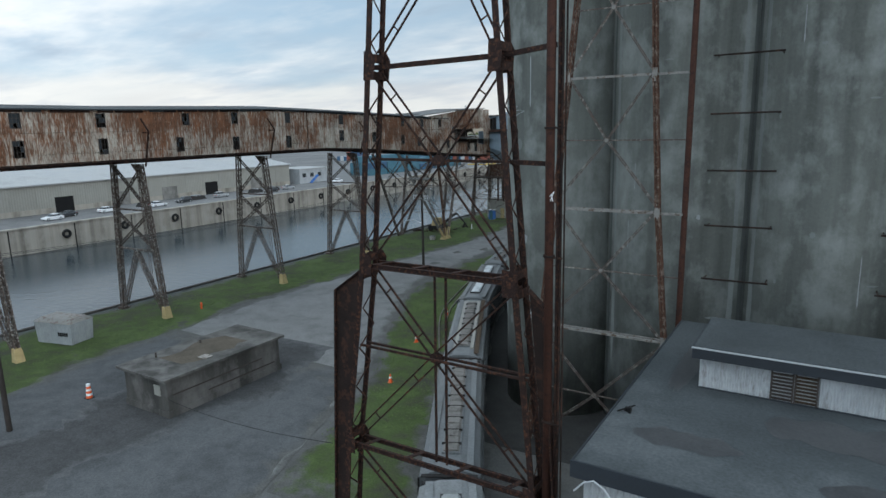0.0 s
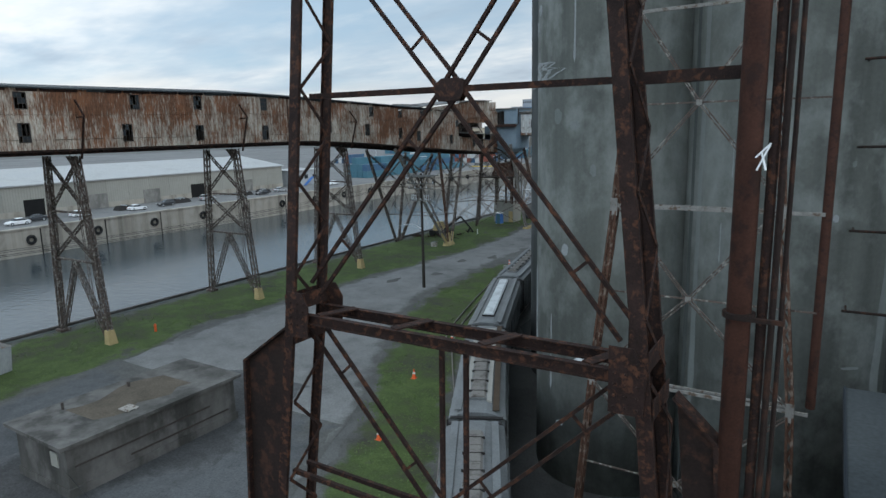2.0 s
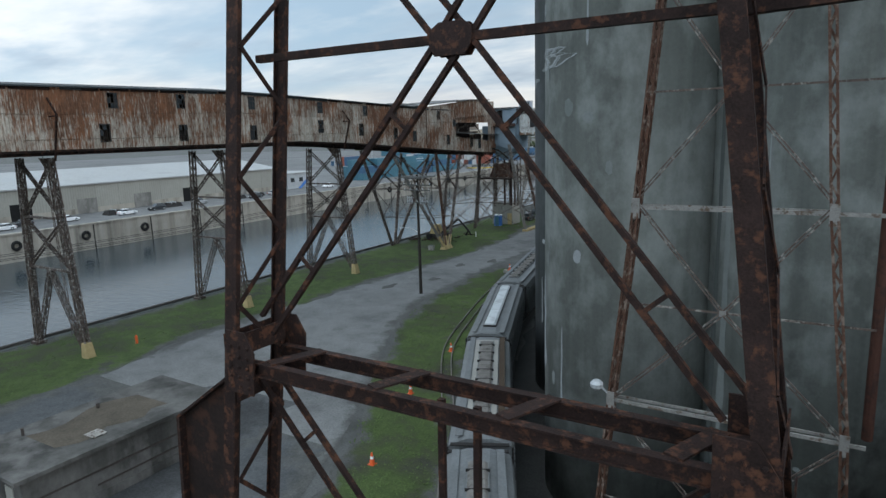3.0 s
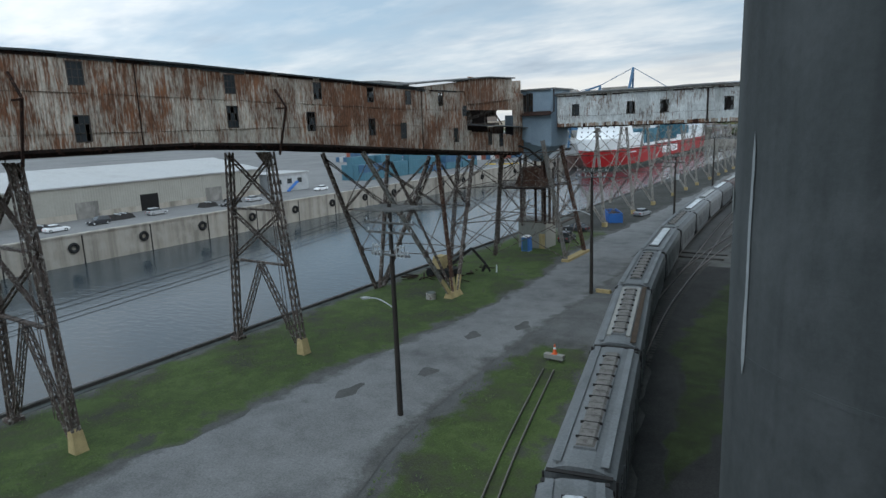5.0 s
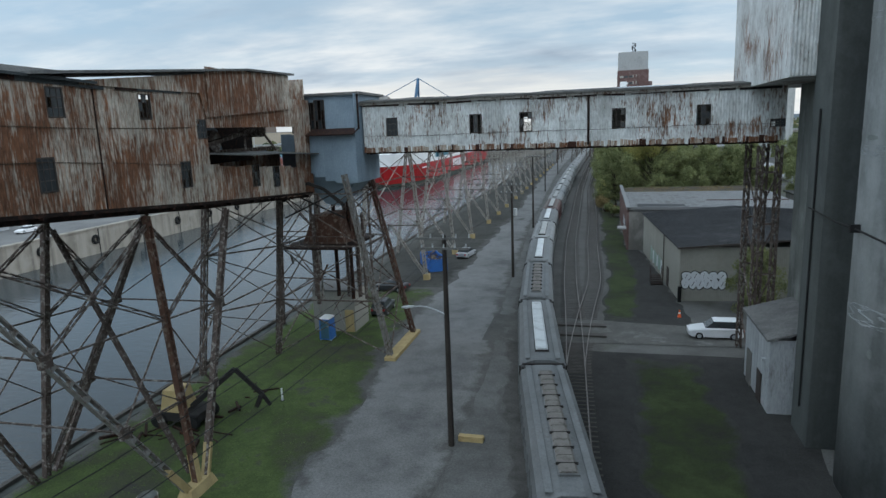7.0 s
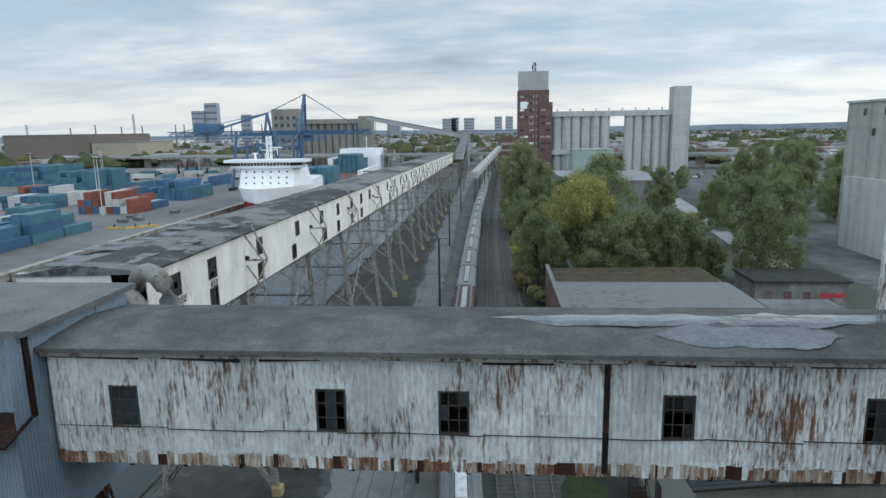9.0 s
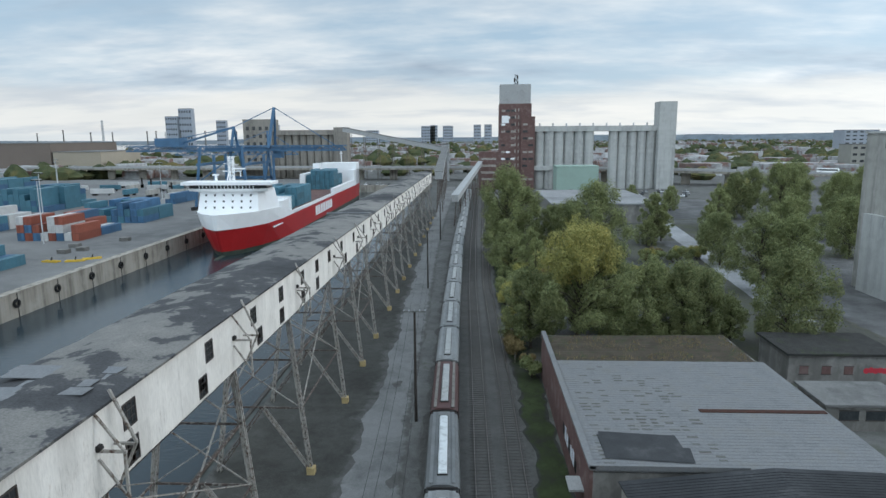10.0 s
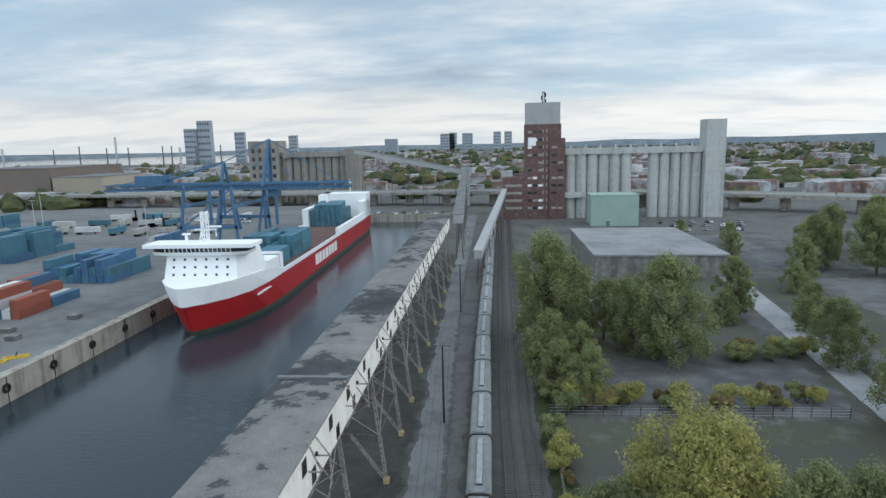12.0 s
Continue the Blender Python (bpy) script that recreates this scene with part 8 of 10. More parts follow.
part("overgrown_roof", Geo().loft([[(BXa + 0.5, y, 6.0), (BXb - 0.2, y + 0.4, 6.0), (BXb - 0.2, y + 0.4, 6.12 + 0.1 * math.sin(y)), (BXa + 0.5, y, 6.16 + 0.08 * math.cos(2 * y))] for y in np.arange(198.2, 208.7, 0.8)]), plain("brown_overgrown_roof", (0.06, 0.049, 0.037), 1.0, 0, 0.5, 0.5, (0.045, 0.05, 0.028)), brick)
brush_rng, g = random.Random(71), Geo()
for k in range(2600):
    x, y, a = brush_rng.uniform(BXa + 1, BXb - 0.6), brush_rng.uniform(198.6, 208.3), brush_rng.uniform(0, math.tau)
    if noise.noise((x * 0.35, y * 0.35, 7)) < -0.05:
        continue
    h, dx, dy = brush_rng.uniform(0.12, 0.5), 0.2 * math.cos(a), 0.2 * math.sin(a)
    g.add([(x - dy * 0.15, y + dx * 0.15, 6.1), (x + dy * 0.15, y - dx * 0.15, 6.1), (x + dx, y + dy, 6.1 + h)], [(0, 1, 2)])
tagged(part("dry_brush", g, M_LEAF_RUST, brick, "dry brown brush growing on the roof"), "", "", "", "stuff")
seam = mesh_of("roof_seam", Geo().box(0, -0.03, 0, 25.0, 0.03, 0.015))
for k in range(43):
    piece("roof_seam", seam, M_ROOF_SHEET, brick, pose(BXa + 0.55, BYa + 0.5 + 0.59 * k, 6.3))
grime = random.Random(61)
for k in range(34):
    for c in range(9):
        if grime.random() < 0.55 * (1 - k / 40):
            x = BXa + 1.4 + 1.25 * c + grime.uniform(-0.1, 0.1)
            y = BYa + 0.9 + 0.72 * k
            if x > -23.5 or (x > -33.6 and x < -25.5 and y < 178.8):
                continue
            part("grimy_sheet", Geo().box(x, y, 6.302, x + grime.uniform(0.6, 1.1), y + 0.34, 6.306 + 0.0005 * c), M_GRIME, brick)
part("tar_patch", Geo().add([(-33.5, 173.5, 6.375), (-26, 172.8, 6.375), (-25.6, 175.5, 6.375), (-27.2, 175.7, 6.375), (-27.3, 178, 6.375), (-33.2, 178.6, 6.375)], [(0, 1, 2, 3, 4, 5)]).box(-33.4, 173.6, 6.3, -26.2, 178, 6.37), M_ROOF_DARK, brick)
part("rust_strip", Geo().box(-22, 183.2, 6.3, -9.4, 183.9, 6.372), M_RED_PIPE, brick)
part("canopy", Geo().box(BXa - 1.3, 173.8, 2.9, BXa, 176.2, 3.1), M_ROOF_PALE, brick)
for k in range(7):
    part("graffiti_bar", Geo().box(BXa - 0.03, 178 + 1.3 * k, 2.2, BXa - 0.004, 179 + 1.3 * k, 3.4 + 0.3 * (k % 2)), M_GRAFFITI if k % 3 else M_BLACK, brick)
for nme, x0, y0, x1, y1, h in (("white_hut", -1.5, 207, 13, 216, 4.4), ("glazed_hut", -4.2, 192.5, 5.5, 199, 3.4)):
    th = thing("small_hut", (x0 + x1) / 2, (y0 + y1) / 2, 0, "small pale rendered hut with a mossy flat roof" if h > 4 else "low pale hut with wide glazed front", "hut")
    part("wall", Geo().box(x0, y0, 0, x1, y1, h - 0.3), M_PLASTER, th)
    part("roof", Geo().box(x0 - 0.4, y0 - 0.4, h - 0.3, x1 + 0.4, y1 + 0.4, h), M_ROOF_GREY if h < 4 else M_WEEDS_SHADE, th)
    for k in range(3):
        xx = x0 + 1.5 + 3.0 * k
        win = part("window", Geo().box(xx, y0 - 0.06, 1.4, xx + (1.2 if h > 4 else 2.2), y0 - 0.01, 2.5), M_BRICK if h > 4 else M_GLASS, th)
        part("frame", Geo().box(xx - 0.08, y0 - 0.08, 1.3, xx + (1.28 if h > 4 else 2.28), y0 - 0.061, 1.4).box(xx - 0.08, y0 - 0.08, 2.5, xx + (1.28 if h > 4 else 2.28), y0 - 0.061, 2.6), M_FRAME, win)
    if h > 4:
        for k in range(6):
            part("graffiti_blob", Geo().cyl((x1 - 4 + 0.62 * k, y0 - 0.01, 1.9 + 0.1 * (k % 2)), (x1 - 4 + 0.62 * k, y0 - 0.03, 1.9 + 0.1 * (k % 2)), 0.42, n=9), M_GRAFFITI_RED, th)
blk = thing("concrete_block_tower", 55, 252, 0, "tall pale weathered concrete building with dark windows", "building")
part("wall", Geo().box(41, 240, 0, 70, 266, 34), M_RENDER, blk)
part("base_wing", Geo().box(39.6, 238, 0, 69, 262, 17), M_SILO, blk)
part("roof_coping", Geo().box(40.7, 239.7, 34, 70.3, 266.3, 34.5), M_SILO, blk)
part("roof_hut", Geo().box(46, 250, 34.5, 52, 258, 37), M_SHED, blk)
for y, z in ((242, 31), (246, 31), (250, 31), (243, 26.5), (254, 26.5), (258, 31)):
    part("window", Geo().box(40.92, y, z, 40.98, y + 1.3, z + 1.6), M_GLASS, blk)
for x, z in ((43, 26.5), (47, 26.5), (43, 22)):
    part("window", Geo().box(x, 239.92, z, x + 1.2, 239.98, z + 1.5), M_GLASS, blk)
for k in range(6):
    part("graffiti_bar", Geo().box(40.9, 241 + 1.3 * k, 31.0, 40.98, 242 + 1.3 * k, 32.8), M_GRAFFITI, blk)
# ---- ship ----
ship = thing("cargo_ship", -129.6, 420, WZ, "red-hulled roll-on cargo ship with a tall white bridge", "ship")
CX = -129.6
ST = [(316.5, 0.3, 0.5, 1.0), (319.5, 1.6, 4.2, 5.5), (325, 4.2, 8.4, 9.6), (333, 7.8, 11.2, 12.0), (345, 11.0, 12.4, 12.5), (360, 12.4, 12.5, 12.5), (505, 12.4, 12.5, 12.5), (521, 11.4, 12.2, 12.2)]


def strake(z0, w0, z1, w1, y0=None, y1=None):
    """A band of the hull between two heights; w picks a width of each station."""
    rows = []
    for y, *w in ST:
        rake = lambda z: (3.0 - 0.42 * (z - WZ)) if y < 318 else (1.5 - 0.2 * (z - WZ)) if y < 322 else 0.0
        wa, wb = np.interp(w0, [0, 1, 2], w), np.interp(w1, [0, 1, 2], w)
        rows.append([(CX - wa, y + rake(z0), z0), (CX - wb, y + rake(z1), z1), (CX + wb, y + rake(z1), z1), (CX + wa, y + rake(z0), z0)])
    return Geo().loft(rows)


part("boot_band", strake(WZ - 1.5, 0.0, -2.3, 0.25), M_HULL_DARK, ship)
part("hull", strake(-2.3, 0.25, 5.2, 1.0), M_RED, ship)
bow = Geo()
rows = []
for y, w0, w1, w2 in ST[:6]:
    d = -1.6 if y < 318 else -0.8 if y < 322 else 0
    drop = 0 if y < 340 else (y - 340) / 20
    rows.append([(CX - w1, y + d, 5.2), (CX - w2 - 0.02, y + d - 0.6 + drop * 0.6, 10.2 - 3.6 * drop), (CX + w2 + 0.02, y + d - 0.6 + drop * 0.6, 10.2 - 3.6 * drop), (CX + w1, y + d, 5.2)])
part("forecastle", bow.loft(rows), M_WHITE, ship)
part("side_rail", Geo().box(CX + 12.2, 360, 5.2, CX + 12.52, 505, 6.6).box(CX - 12.52, 360, 5.2, CX - 12.2, 505, 6.6), M_WHITE, ship)
part("deck", Geo().box(CX - 12.1, 350, 5.0, CX + 12.1, 519, 5.35), M_BRICK, ship)
house = part("bridge_house", Geo().loft([[(CX - 10.2, 326.5, 9.6), (CX + 10.2, 326.5, 9.6), (CX + 11.6, 332, 9.6), (CX + 11.6, 346, 9.6), (CX - 11.6, 346, 9.6), (CX - 11.6, 332, 9.6)], [(CX - 9.6, 328.5, 16.6), (CX + 9.6, 328.5, 16.6), (CX + 10.6, 333, 16.6), (CX + 10.6, 344, 16.6), (CX - 10.6, 344, 16.6), (CX - 10.6, 333, 16.6)]]), M_WHITE, ship)
for j in range(3):
    for k in range(6):
        x, z = CX - 7.6 + 3.0 * k, 11.2 + 2.0 * j
        y = 326.5 + 2.0 * (z - 9.6) / 7
        part("porthole", Geo().box(x - 0.3, y - 0.08, z - 0.35, x + 0.3, y + 0.1, z + 0.35), M_GLASS, house)
wing = part("bridge_deck", Geo().loft([[(CX - 13.1, 328, 16.6), (CX - 9, 326.6, 16.6), (CX + 9, 326.6, 16.6), (CX + 13.1, 328, 16.6), (CX + 13.1, 334, 16.6), (CX - 13.1, 334, 16.6)], [(CX - 13.4, 327.8, 17.5), (CX - 9, 326.2, 17.5), (CX + 9, 326.2, 17.5), (CX + 13.4, 327.8, 17.5), (CX + 13.4, 334, 17.5), (CX - 13.4, 334, 17.5)]]), M_WHITE, ship)
part("bridge_window", Geo().loft([[(CX - 13.1, 328, 17.5), (CX - 9, 326.5, 17.5), (CX + 9, 326.5, 17.5), (CX + 13.1, 328, 17.5), (CX + 13.1, 333.8, 17.5), (CX - 13.1, 333.8, 17.5)], [(CX - 12.9, 327.7, 18.7), (CX - 9, 326.1, 18.7), (CX + 9, 326.1, 18.7), (CX + 12.9, 327.7, 18.7), (CX + 12.9, 333.8, 18.7), (CX - 12.9, 333.8, 18.7)]]), M_GLASS, wing)
for k in range(16):
    x = CX - 9 + 1.2 * k
    part("mullion", Geo().beam((x, 326.46, 17.5), (x, 326.04, 18.7), 0.14), M_WHITE, wing)
part("bridge_roof", Geo().box(CX - 15, 325.8, 18.7, CX + 15, 334.4, 19.7), M_WHITE, ship)
mast = part("mast", Geo().laced((CX, 332, 19.7), (CX, 332, 28), 1.4, 1.4, 0.25, 7), M_WHITE, ship)
part("yard_arm", Geo().beam((CX - 3, 332, 23), (CX + 3.4, 332, 23), 0.3).beam((CX - 2.5, 332, 25.5), (CX + 1.5, 332, 25.5), 0.2).beam((CX - 0.9, 330, 20), (CX - 0.2, 332, 26), 0.2).beam((CX + 3, 332, 23), (CX + 3, 332, 21), 0.18), M_WHITE, mast)
part("radar", Geo().box(CX + 1.5, 331, 23.6, CX + 5, 331.5, 24.1).cyl((CX - 5, 331, 19.7), (CX - 5, 331, 21.8), 0.5, 0.4, n=8).box(CX - 6, 330.5, 21.6, CX - 4, 331.5, 22.1), M_WHITE, mast)
part("ramp_house", Geo().box(CX + 7.6, 346, 6.4, CX + 12.3, 356, 11.4), M_WHITE, ship)
part("ramp_house", Geo().box(CX - 12.3, 346, 6.4, CX - 8, 356, 10.5), M_WHITE, ship)
part("ramp_frame", Geo().box(CX + 11.6, 358.5, 5.3, CX + 12.4, 359.3, 12).box(CX + 4, 358.5, 11.2, CX + 12.4, 359.3, 12), M_WHITE, ship)
stern = part("stern_house", Geo().box(CX - 12.3, 500, 5.3, CX - 9, 520, 18.5).box(CX + 9, 500, 5.3, CX + 12.3, 520, 14.5).box(CX - 12.3, 508, 5.3, CX + 12.3, 520, 18.5), M_WHITE, ship)
part("side_casing", Geo().box(CX - 12.3, 468, 5.3, CX - 9.5, 500, 14).box(CX + 10.6, 440, 5.3, CX + 12.3, 500, 8.4), M_WHITE, ship)
part("stern_mast", Geo().cyl((CX + 2, 516, 18.5), (CX + 2, 516, 26), 0.2, n=6).box(CX + 1, 515.7, 24, CX + 3, 516.3, 24.3), M_WHITE, ship)
part("bulb", Geo().loft([[(CX + r * math.cos(a) * 0.8, y, WZ - 0.2 + r * math.sin(a) * 0.6) for a in np.linspace(0, math.tau, 8, endpoint=False)] for y, r in ((312, 0.3), (313.5, 0.9), (317, 1.0), (320, 1.0))]), M_HULL_DARK, ship)
for k, w in enumerate((4.4, 4.0, 4.0, 4.2, 4.2, 4.0, 4.2)):
    part("hull_sign_bar", Geo().box(CX + 12.44, 397.5 + 5.2 * k, -0.2, CX + 12.56, 397.5 + 5.2 * k + w, 3.9), M_WHITE, ship)
part("name_bar", Geo().box(CX + 11.9, 336, 3.2, CX + 12.3, 349, 3.7), M_WHITE, ship)


def container(paint, label, ribs=12):
    """A twelve-metre container along y, its corner at the origin."""
    th = thing("shipping_container", 0, 0, 0, label, "container", "containers")
    part("body", container_shell(ribs), paint, th)
    part("end_frame", Geo().box(-1.22, 0, 0, -1.07, 0.15, 2.6).box(1.07, 0, 0, 1.22, 0.15, 2.6).box(-1.07, 0, 0, 1.07, 0.15, 0.15).box(-1.07, 0, 2.42, 1.07, 0.15, 2.6), paint, th)
    for x in (-1.03, 0.03):
        part("door", Geo().box(x, 0.05, 0.2, x + 1.0, 0.12, 2.4), paint, th)
    return th


def container_shell(ribs):
    n = 2 * ribs + 1
    ys_ = [0.16 + 12.04 * i / (n - 1) for i in range(n)]
    ring = lambda o: [(-1.22 + (0.05 + o if i % 2 else o), y) for i, y in enumerate(ys_)] + [(1.22 - (0.05 + o if i % 2 else o), y) for i, y in reversed(list(enumerate(ys_)))]
    return Geo().loft([[(x, y, 0.0) for x, y in ring(0)], [(x, y, 2.52) for x, y in ring(0)], [(x, y, 2.6) for x, y in ring(0.03)]])


proto, far_boxes = {}, {}


def stack(kinds, x0, y0, z0, nx, ny, nz, dx=2.6, dy=12.6, seed=1, gaps=0.12, turn=0, far=False):
    """Rows of containers; those deep in the yard are joined."""
    rng = random.Random(seed)
    for i in range(nx):
        for j in range(ny):
            tall = nz if rng.random() > 0.3 else max(1, nz - 1)
            for k in range(tall):
                if k and rng.random() < gaps:
                    break
                key = rng.choice(kinds)
                m = pose(x0 + dx * i, y0 + dy * j, z0 + 2.62 * k, 0, 0, turn)
                if far:
                    sh = container_shell(8)
                    far_boxes.setdefault(key, Geo()).add([m @ Vector(v) for v in sh.v], sh.f)
                elif key not in proto:
                    proto[key] = container(*CONT[key])
                    proto[key].matrix_basis = m
                else:
                    copy_thing(proto[key], m)


CONT = {"t": (M_TEAL, "teal steel shipping container"), "b": (M_CONT_BLUE, "blue steel shipping container"), "r": (M_CONT_RED, "orange-red steel shipping container"), "w": (M_CONT_WHITE, "white steel shipping container")}
for k, (lab, new_lab) in enumerate((("t", "teal steel shipping container in a stack"), ("b", "blue steel shipping container in a stack"), ("r", "orange-red steel shipping container in a stack"), ("w", "dull white steel shipping container in a stack"))):
    CONT[lab] = (CONT[lab][0], new_lab)
stack("t", CX - 8.8, 368, 5.4, 7, 1, 2, seed=1, gaps=0.0)
stack("t", CX - 8.8, 384, 5.4, 7, 2, 3, seed=2, gaps=0.0)
stack("t", CX - 8.0, 470, 5.4, 6, 2, 4, seed=3, gaps=0.0)


# the ship lies at a slight angle to the quay
swung = Matrix.Translation((CX, 563, 0)) @ Matrix.Rotation(radians(0.86), 4, "Z") @ Matrix.Translation((-CX, -563, 0))
for ob in [o for o in scene.objects if o.parent is None and o.location.y > 330 and abs(o.location.x - CX) < 16 and (o is ship or o.name.startswith("shipping_container"))]:
    ob.matrix_basis = swung @ ob.matrix_basis
# ---- far quay: long shed, containers, crane ----
far_shed = thing("quay_shed", -185, 95, 1.55, "long grey-beige transit shed on the far quay", "shed")
FS0, FS1, FY0, FY1 = -166.0, -206.0, -20.0, 163.0
part("wall", Geo().box(FS1, FY0, 1.55, FS0, FY1, 8.6), M_SHED, far_shed)
part("roof", Geo().loft([[(FS0 + 0.6, y, 8.6), (FS0 + 0.6, y, 8.9), ((FS0 + FS1) / 2, y, 12.0), (FS1 - 0.6, y, 8.9), (FS1 - 0.6, y, 8.6)] for y in (FY0 - 0.5, FY1 + 0.5)]), M_ROOF_PALE, far_shed)
part("plinth", Geo().box(FS0, FY0, 1.55, FS0 + 0.08, FY1, 2.9), M_QUAY, far_shed)
panel = sheet_mesh(6.0, 5.6, 10, M_SHED, 0.06)
for k in range(30):
    piece("wall_panel", panel, M_SHED, far_shed, Matrix.Translation((FS0, FY0 + 1 + 6.05 * k, 2.95)) @ pose(0, 0, 0, 0, 0, 90))
for y in (82, 127, 40, 5):
    part("door_opening", Geo().box(FS0 + 0.06, y, 1.56, FS0 + 0.1, y + 4.6, 5.4), M_DARK, far_shed)
for y in (60, 97, 112, 145):
    part("door", Geo().box(FS0 + 0.06, y, 1.56, FS0 + 0.1, y + 5, 5.2), M_PLASTER, far_shed)
office = thing("quay_office", -168, 173, 1.55, "small white two-storey quay office", "office")
part("wall", Geo().box(-176, 166, 1.55, -164, 180, 6.6), M_PENT, office)
part("roof", Geo().box(-176.3, 165.7, 6.6, -163.7, 180.3, 6.9), M_ROOF_PALE, office)
for k in range(3):
    part("window", Geo().box(-163.98, 167.5 + 4 * k, 3.8, -163.94, 169.2 + 4 * k, 5.2), M_GLASS, office)
part("stair", Geo().beam((-163.5, 171, 1.6), (-163.5, 175, 4.2), 1.0, 0.3), M_BLUE_SKIP, office)
for k, (x, y) in enumerate(((-156, 100), (-157, 116), (-157.5, 117.5), (-156, 138), (-157, 146))):
    th = thing("cargo_pile", x, y, 1.55, "dark covered cargo pile on the far quay", "cargo")
    part("mound", Geo().loft([[(x - 1.5, y - 2, 1.55), (x + 1.5, y - 2, 1.55), (x + 1.5, y + 2, 1.55), (x - 1.5, y + 2, 1.55)], [(x - 1.1, y - 1.5, 2.6), (x + 1, y - 1.4, 2.8), (x + 1.1, y + 1.5, 2.5), (x - 1, y + 1.4, 2.7)]]), M_WAGON_DARK, th)
    part("strap", Geo().box(x - 1.2, y - 0.1, 2.5, x + 1.2, y + 0.1, 2.83), M_GALV, th)

stack("bbt", -195, 360, 1.56, 9, 2, 3, seed=11)
stack("rrbw", -191, 317, 1.56, 8, 2, 3, seed=12)
stack("tttb", -258, 396, 1.56, 9, 3, 4, seed=13, far=True)
stack("trbw", -236, 330, 1.56, 9, 2, 3, seed=14, gaps=0.3, far=True)
stack("brtw", -214, 292, 1.56, 7, 1, 2, seed=15, gaps=0.3)
stack("ttb", -330, 440, 1.56, 10, 4, 4, seed=16, far=True)
stack("tttb", -172, 205, 1.56, 4, 6, 3, seed=17, gaps=0.25, far=True)
stack("rwb", -262, 300, 1.56, 6, 2, 2, seed=18, gaps=0.4, far=True)
stack("trwb", -190, 250, 1.56, 7, 1, 2, seed=21, gaps=0.3)
stack("ttrw", -184, 270, 1.56, 4, 1, 3, seed=22, gaps=0.2)
stack("bbw", -200, 430, 1.56, 3, 2, 2, seed=19, gaps=0.4)

for key, g in far_boxes.items():
    part("container_rows", g, CONT[key][0], label={"t": "teal containers stacked in far yard rows", "b": "blue containers stacked in far yard rows", "r": "orange-red containers stacked in far yard rows", "w": "white containers stacked in far yard rows"}[key], kind="stuff", category="containers")
crane = thing("harbour_crane", -158, 425, 1.55, "large blue harbour gantry crane on the quay", "crane")
for x, y in ((-172, 405), (-172, 442), (-147, 405), (-147, 442)):
    part("leg", Geo().beam((x, y, 1.6), (x + (4 if x < -160 else -2), y, 30), 1.0, 1.0), M_CRANE, crane)
    part("bogie", Geo().box(x - 1, y - 3, 1.55, x + 1, y + 3, 3.0), M_WAGON_DARK, crane)
for y in (405, 442):
    part("portal_beam", Geo().beam((-172, y, 14), (-147, y, 14), 1.0, 1.4), M_CRANE, crane)
    part("portal_brace", Geo().beam((-170, y, 14), (-149, y, 29), 0.5), M_CRANE, crane)
for x in (-170, -148.5):
    part("sill_beam", Geo().beam((x, 405, 22), (x, 442, 22), 1.0, 1.2), M_CRANE, crane)
for y in (420, 427):
    part("boom_girder", Geo().laced((-210, y, 29), (-106, y, 29), 2.4, 2.2, 0.5, 40, across=(0, 1, 0)).beam((-172, y, 28.6), (-120, y, 28.6), 1.0, 1.5), M_CRANE, crane)
part("tower_mast", Geo().beam((-141, 418, 29), (-139, 423.5, 48), 1.1).beam((-141, 429, 29), (-139, 423.5, 48), 1.1).beam((-147, 423.5, 3), (-139, 423.5, 48), 0.9), M_CRANE, crane)
part("a_frame", Geo().beam((-162, 418, 10), (-159, 423.5, 39), 1.0).beam((-156, 429, 10), (-159, 423.5, 39), 1.0).beam((-159, 423.5, 39), (-190, 423.5, 30), 0.9), M_CRANE, crane)
part("stay", Geo().beam((-139, 423.5, 48), (-110, 423.5, 30), 0.35).beam((-139, 423.5, 48), (-159, 423.5, 39), 0.35).beam((-159, 423.5, 39), (-206, 423.5, 30), 0.35), M_CRANE, crane)
part("machine_house", Geo().box(-196, 419, 29.8, -184, 428, 34), M_CRANE, crane)
part("cab", Geo().box(-140, 421, 24.5, -136, 426, 28), M_CRANE, crane)
gantry = thing("yard_gantry", -180, 500, 1.55, "second blue gantry crane deeper in the yard", "crane")
for x in (-198, -168):
    for y in (492, 510):
        part("leg", Geo().beam((x, y, 1.6), (x, y, 24), 1.3), M_CRANE, gantry)
part("bridge_girder", Geo().laced((-225, 501, 25), (-150, 501, 25), 2.2, 2.2, 0.4, 30, across=(0, 1, 0)), M_CRANE, gantry)
part("mast", Geo().beam((-168, 501, 25), (-168, 501, 38), 0.8).beam((-168, 501, 38), (-150, 501, 26), 0.3).beam((-168, 501, 38), (-198, 501, 26), 0.3), M_CRANE, gantry)
def trailer(x, y, rz, paint, label):
    """A parked box trailer on its wheels and landing legs."""
    m = pose(x, y, 1.55, 0, 0, rz)
    th = thing("box_trailer", x, y, 1.55, label, "trailer", "yard trailers")
    part("box", put(Geo().box(-6.2, -1.25, 1.2, 6.2, 1.25, 3.9), m), paint, th)
    part("chassis", put(Geo().box(-6.0, -0.6, 0.95, 6.0, 0.6, 1.2), m), M_WAGON_DARK, th)
    part("landing_leg", put(Geo().box(3.6, -0.9, 0, 3.8, 0.9, 1.2), m), M_WAGON_DARK, th)
    for xx in (-5.0, -3.7):
        part("wheel_pair", put(Geo().cyl((xx, -1.25, 0.5), (xx, 1.25, 0.5), 0.5, n=10), m), M_TYRE, th)


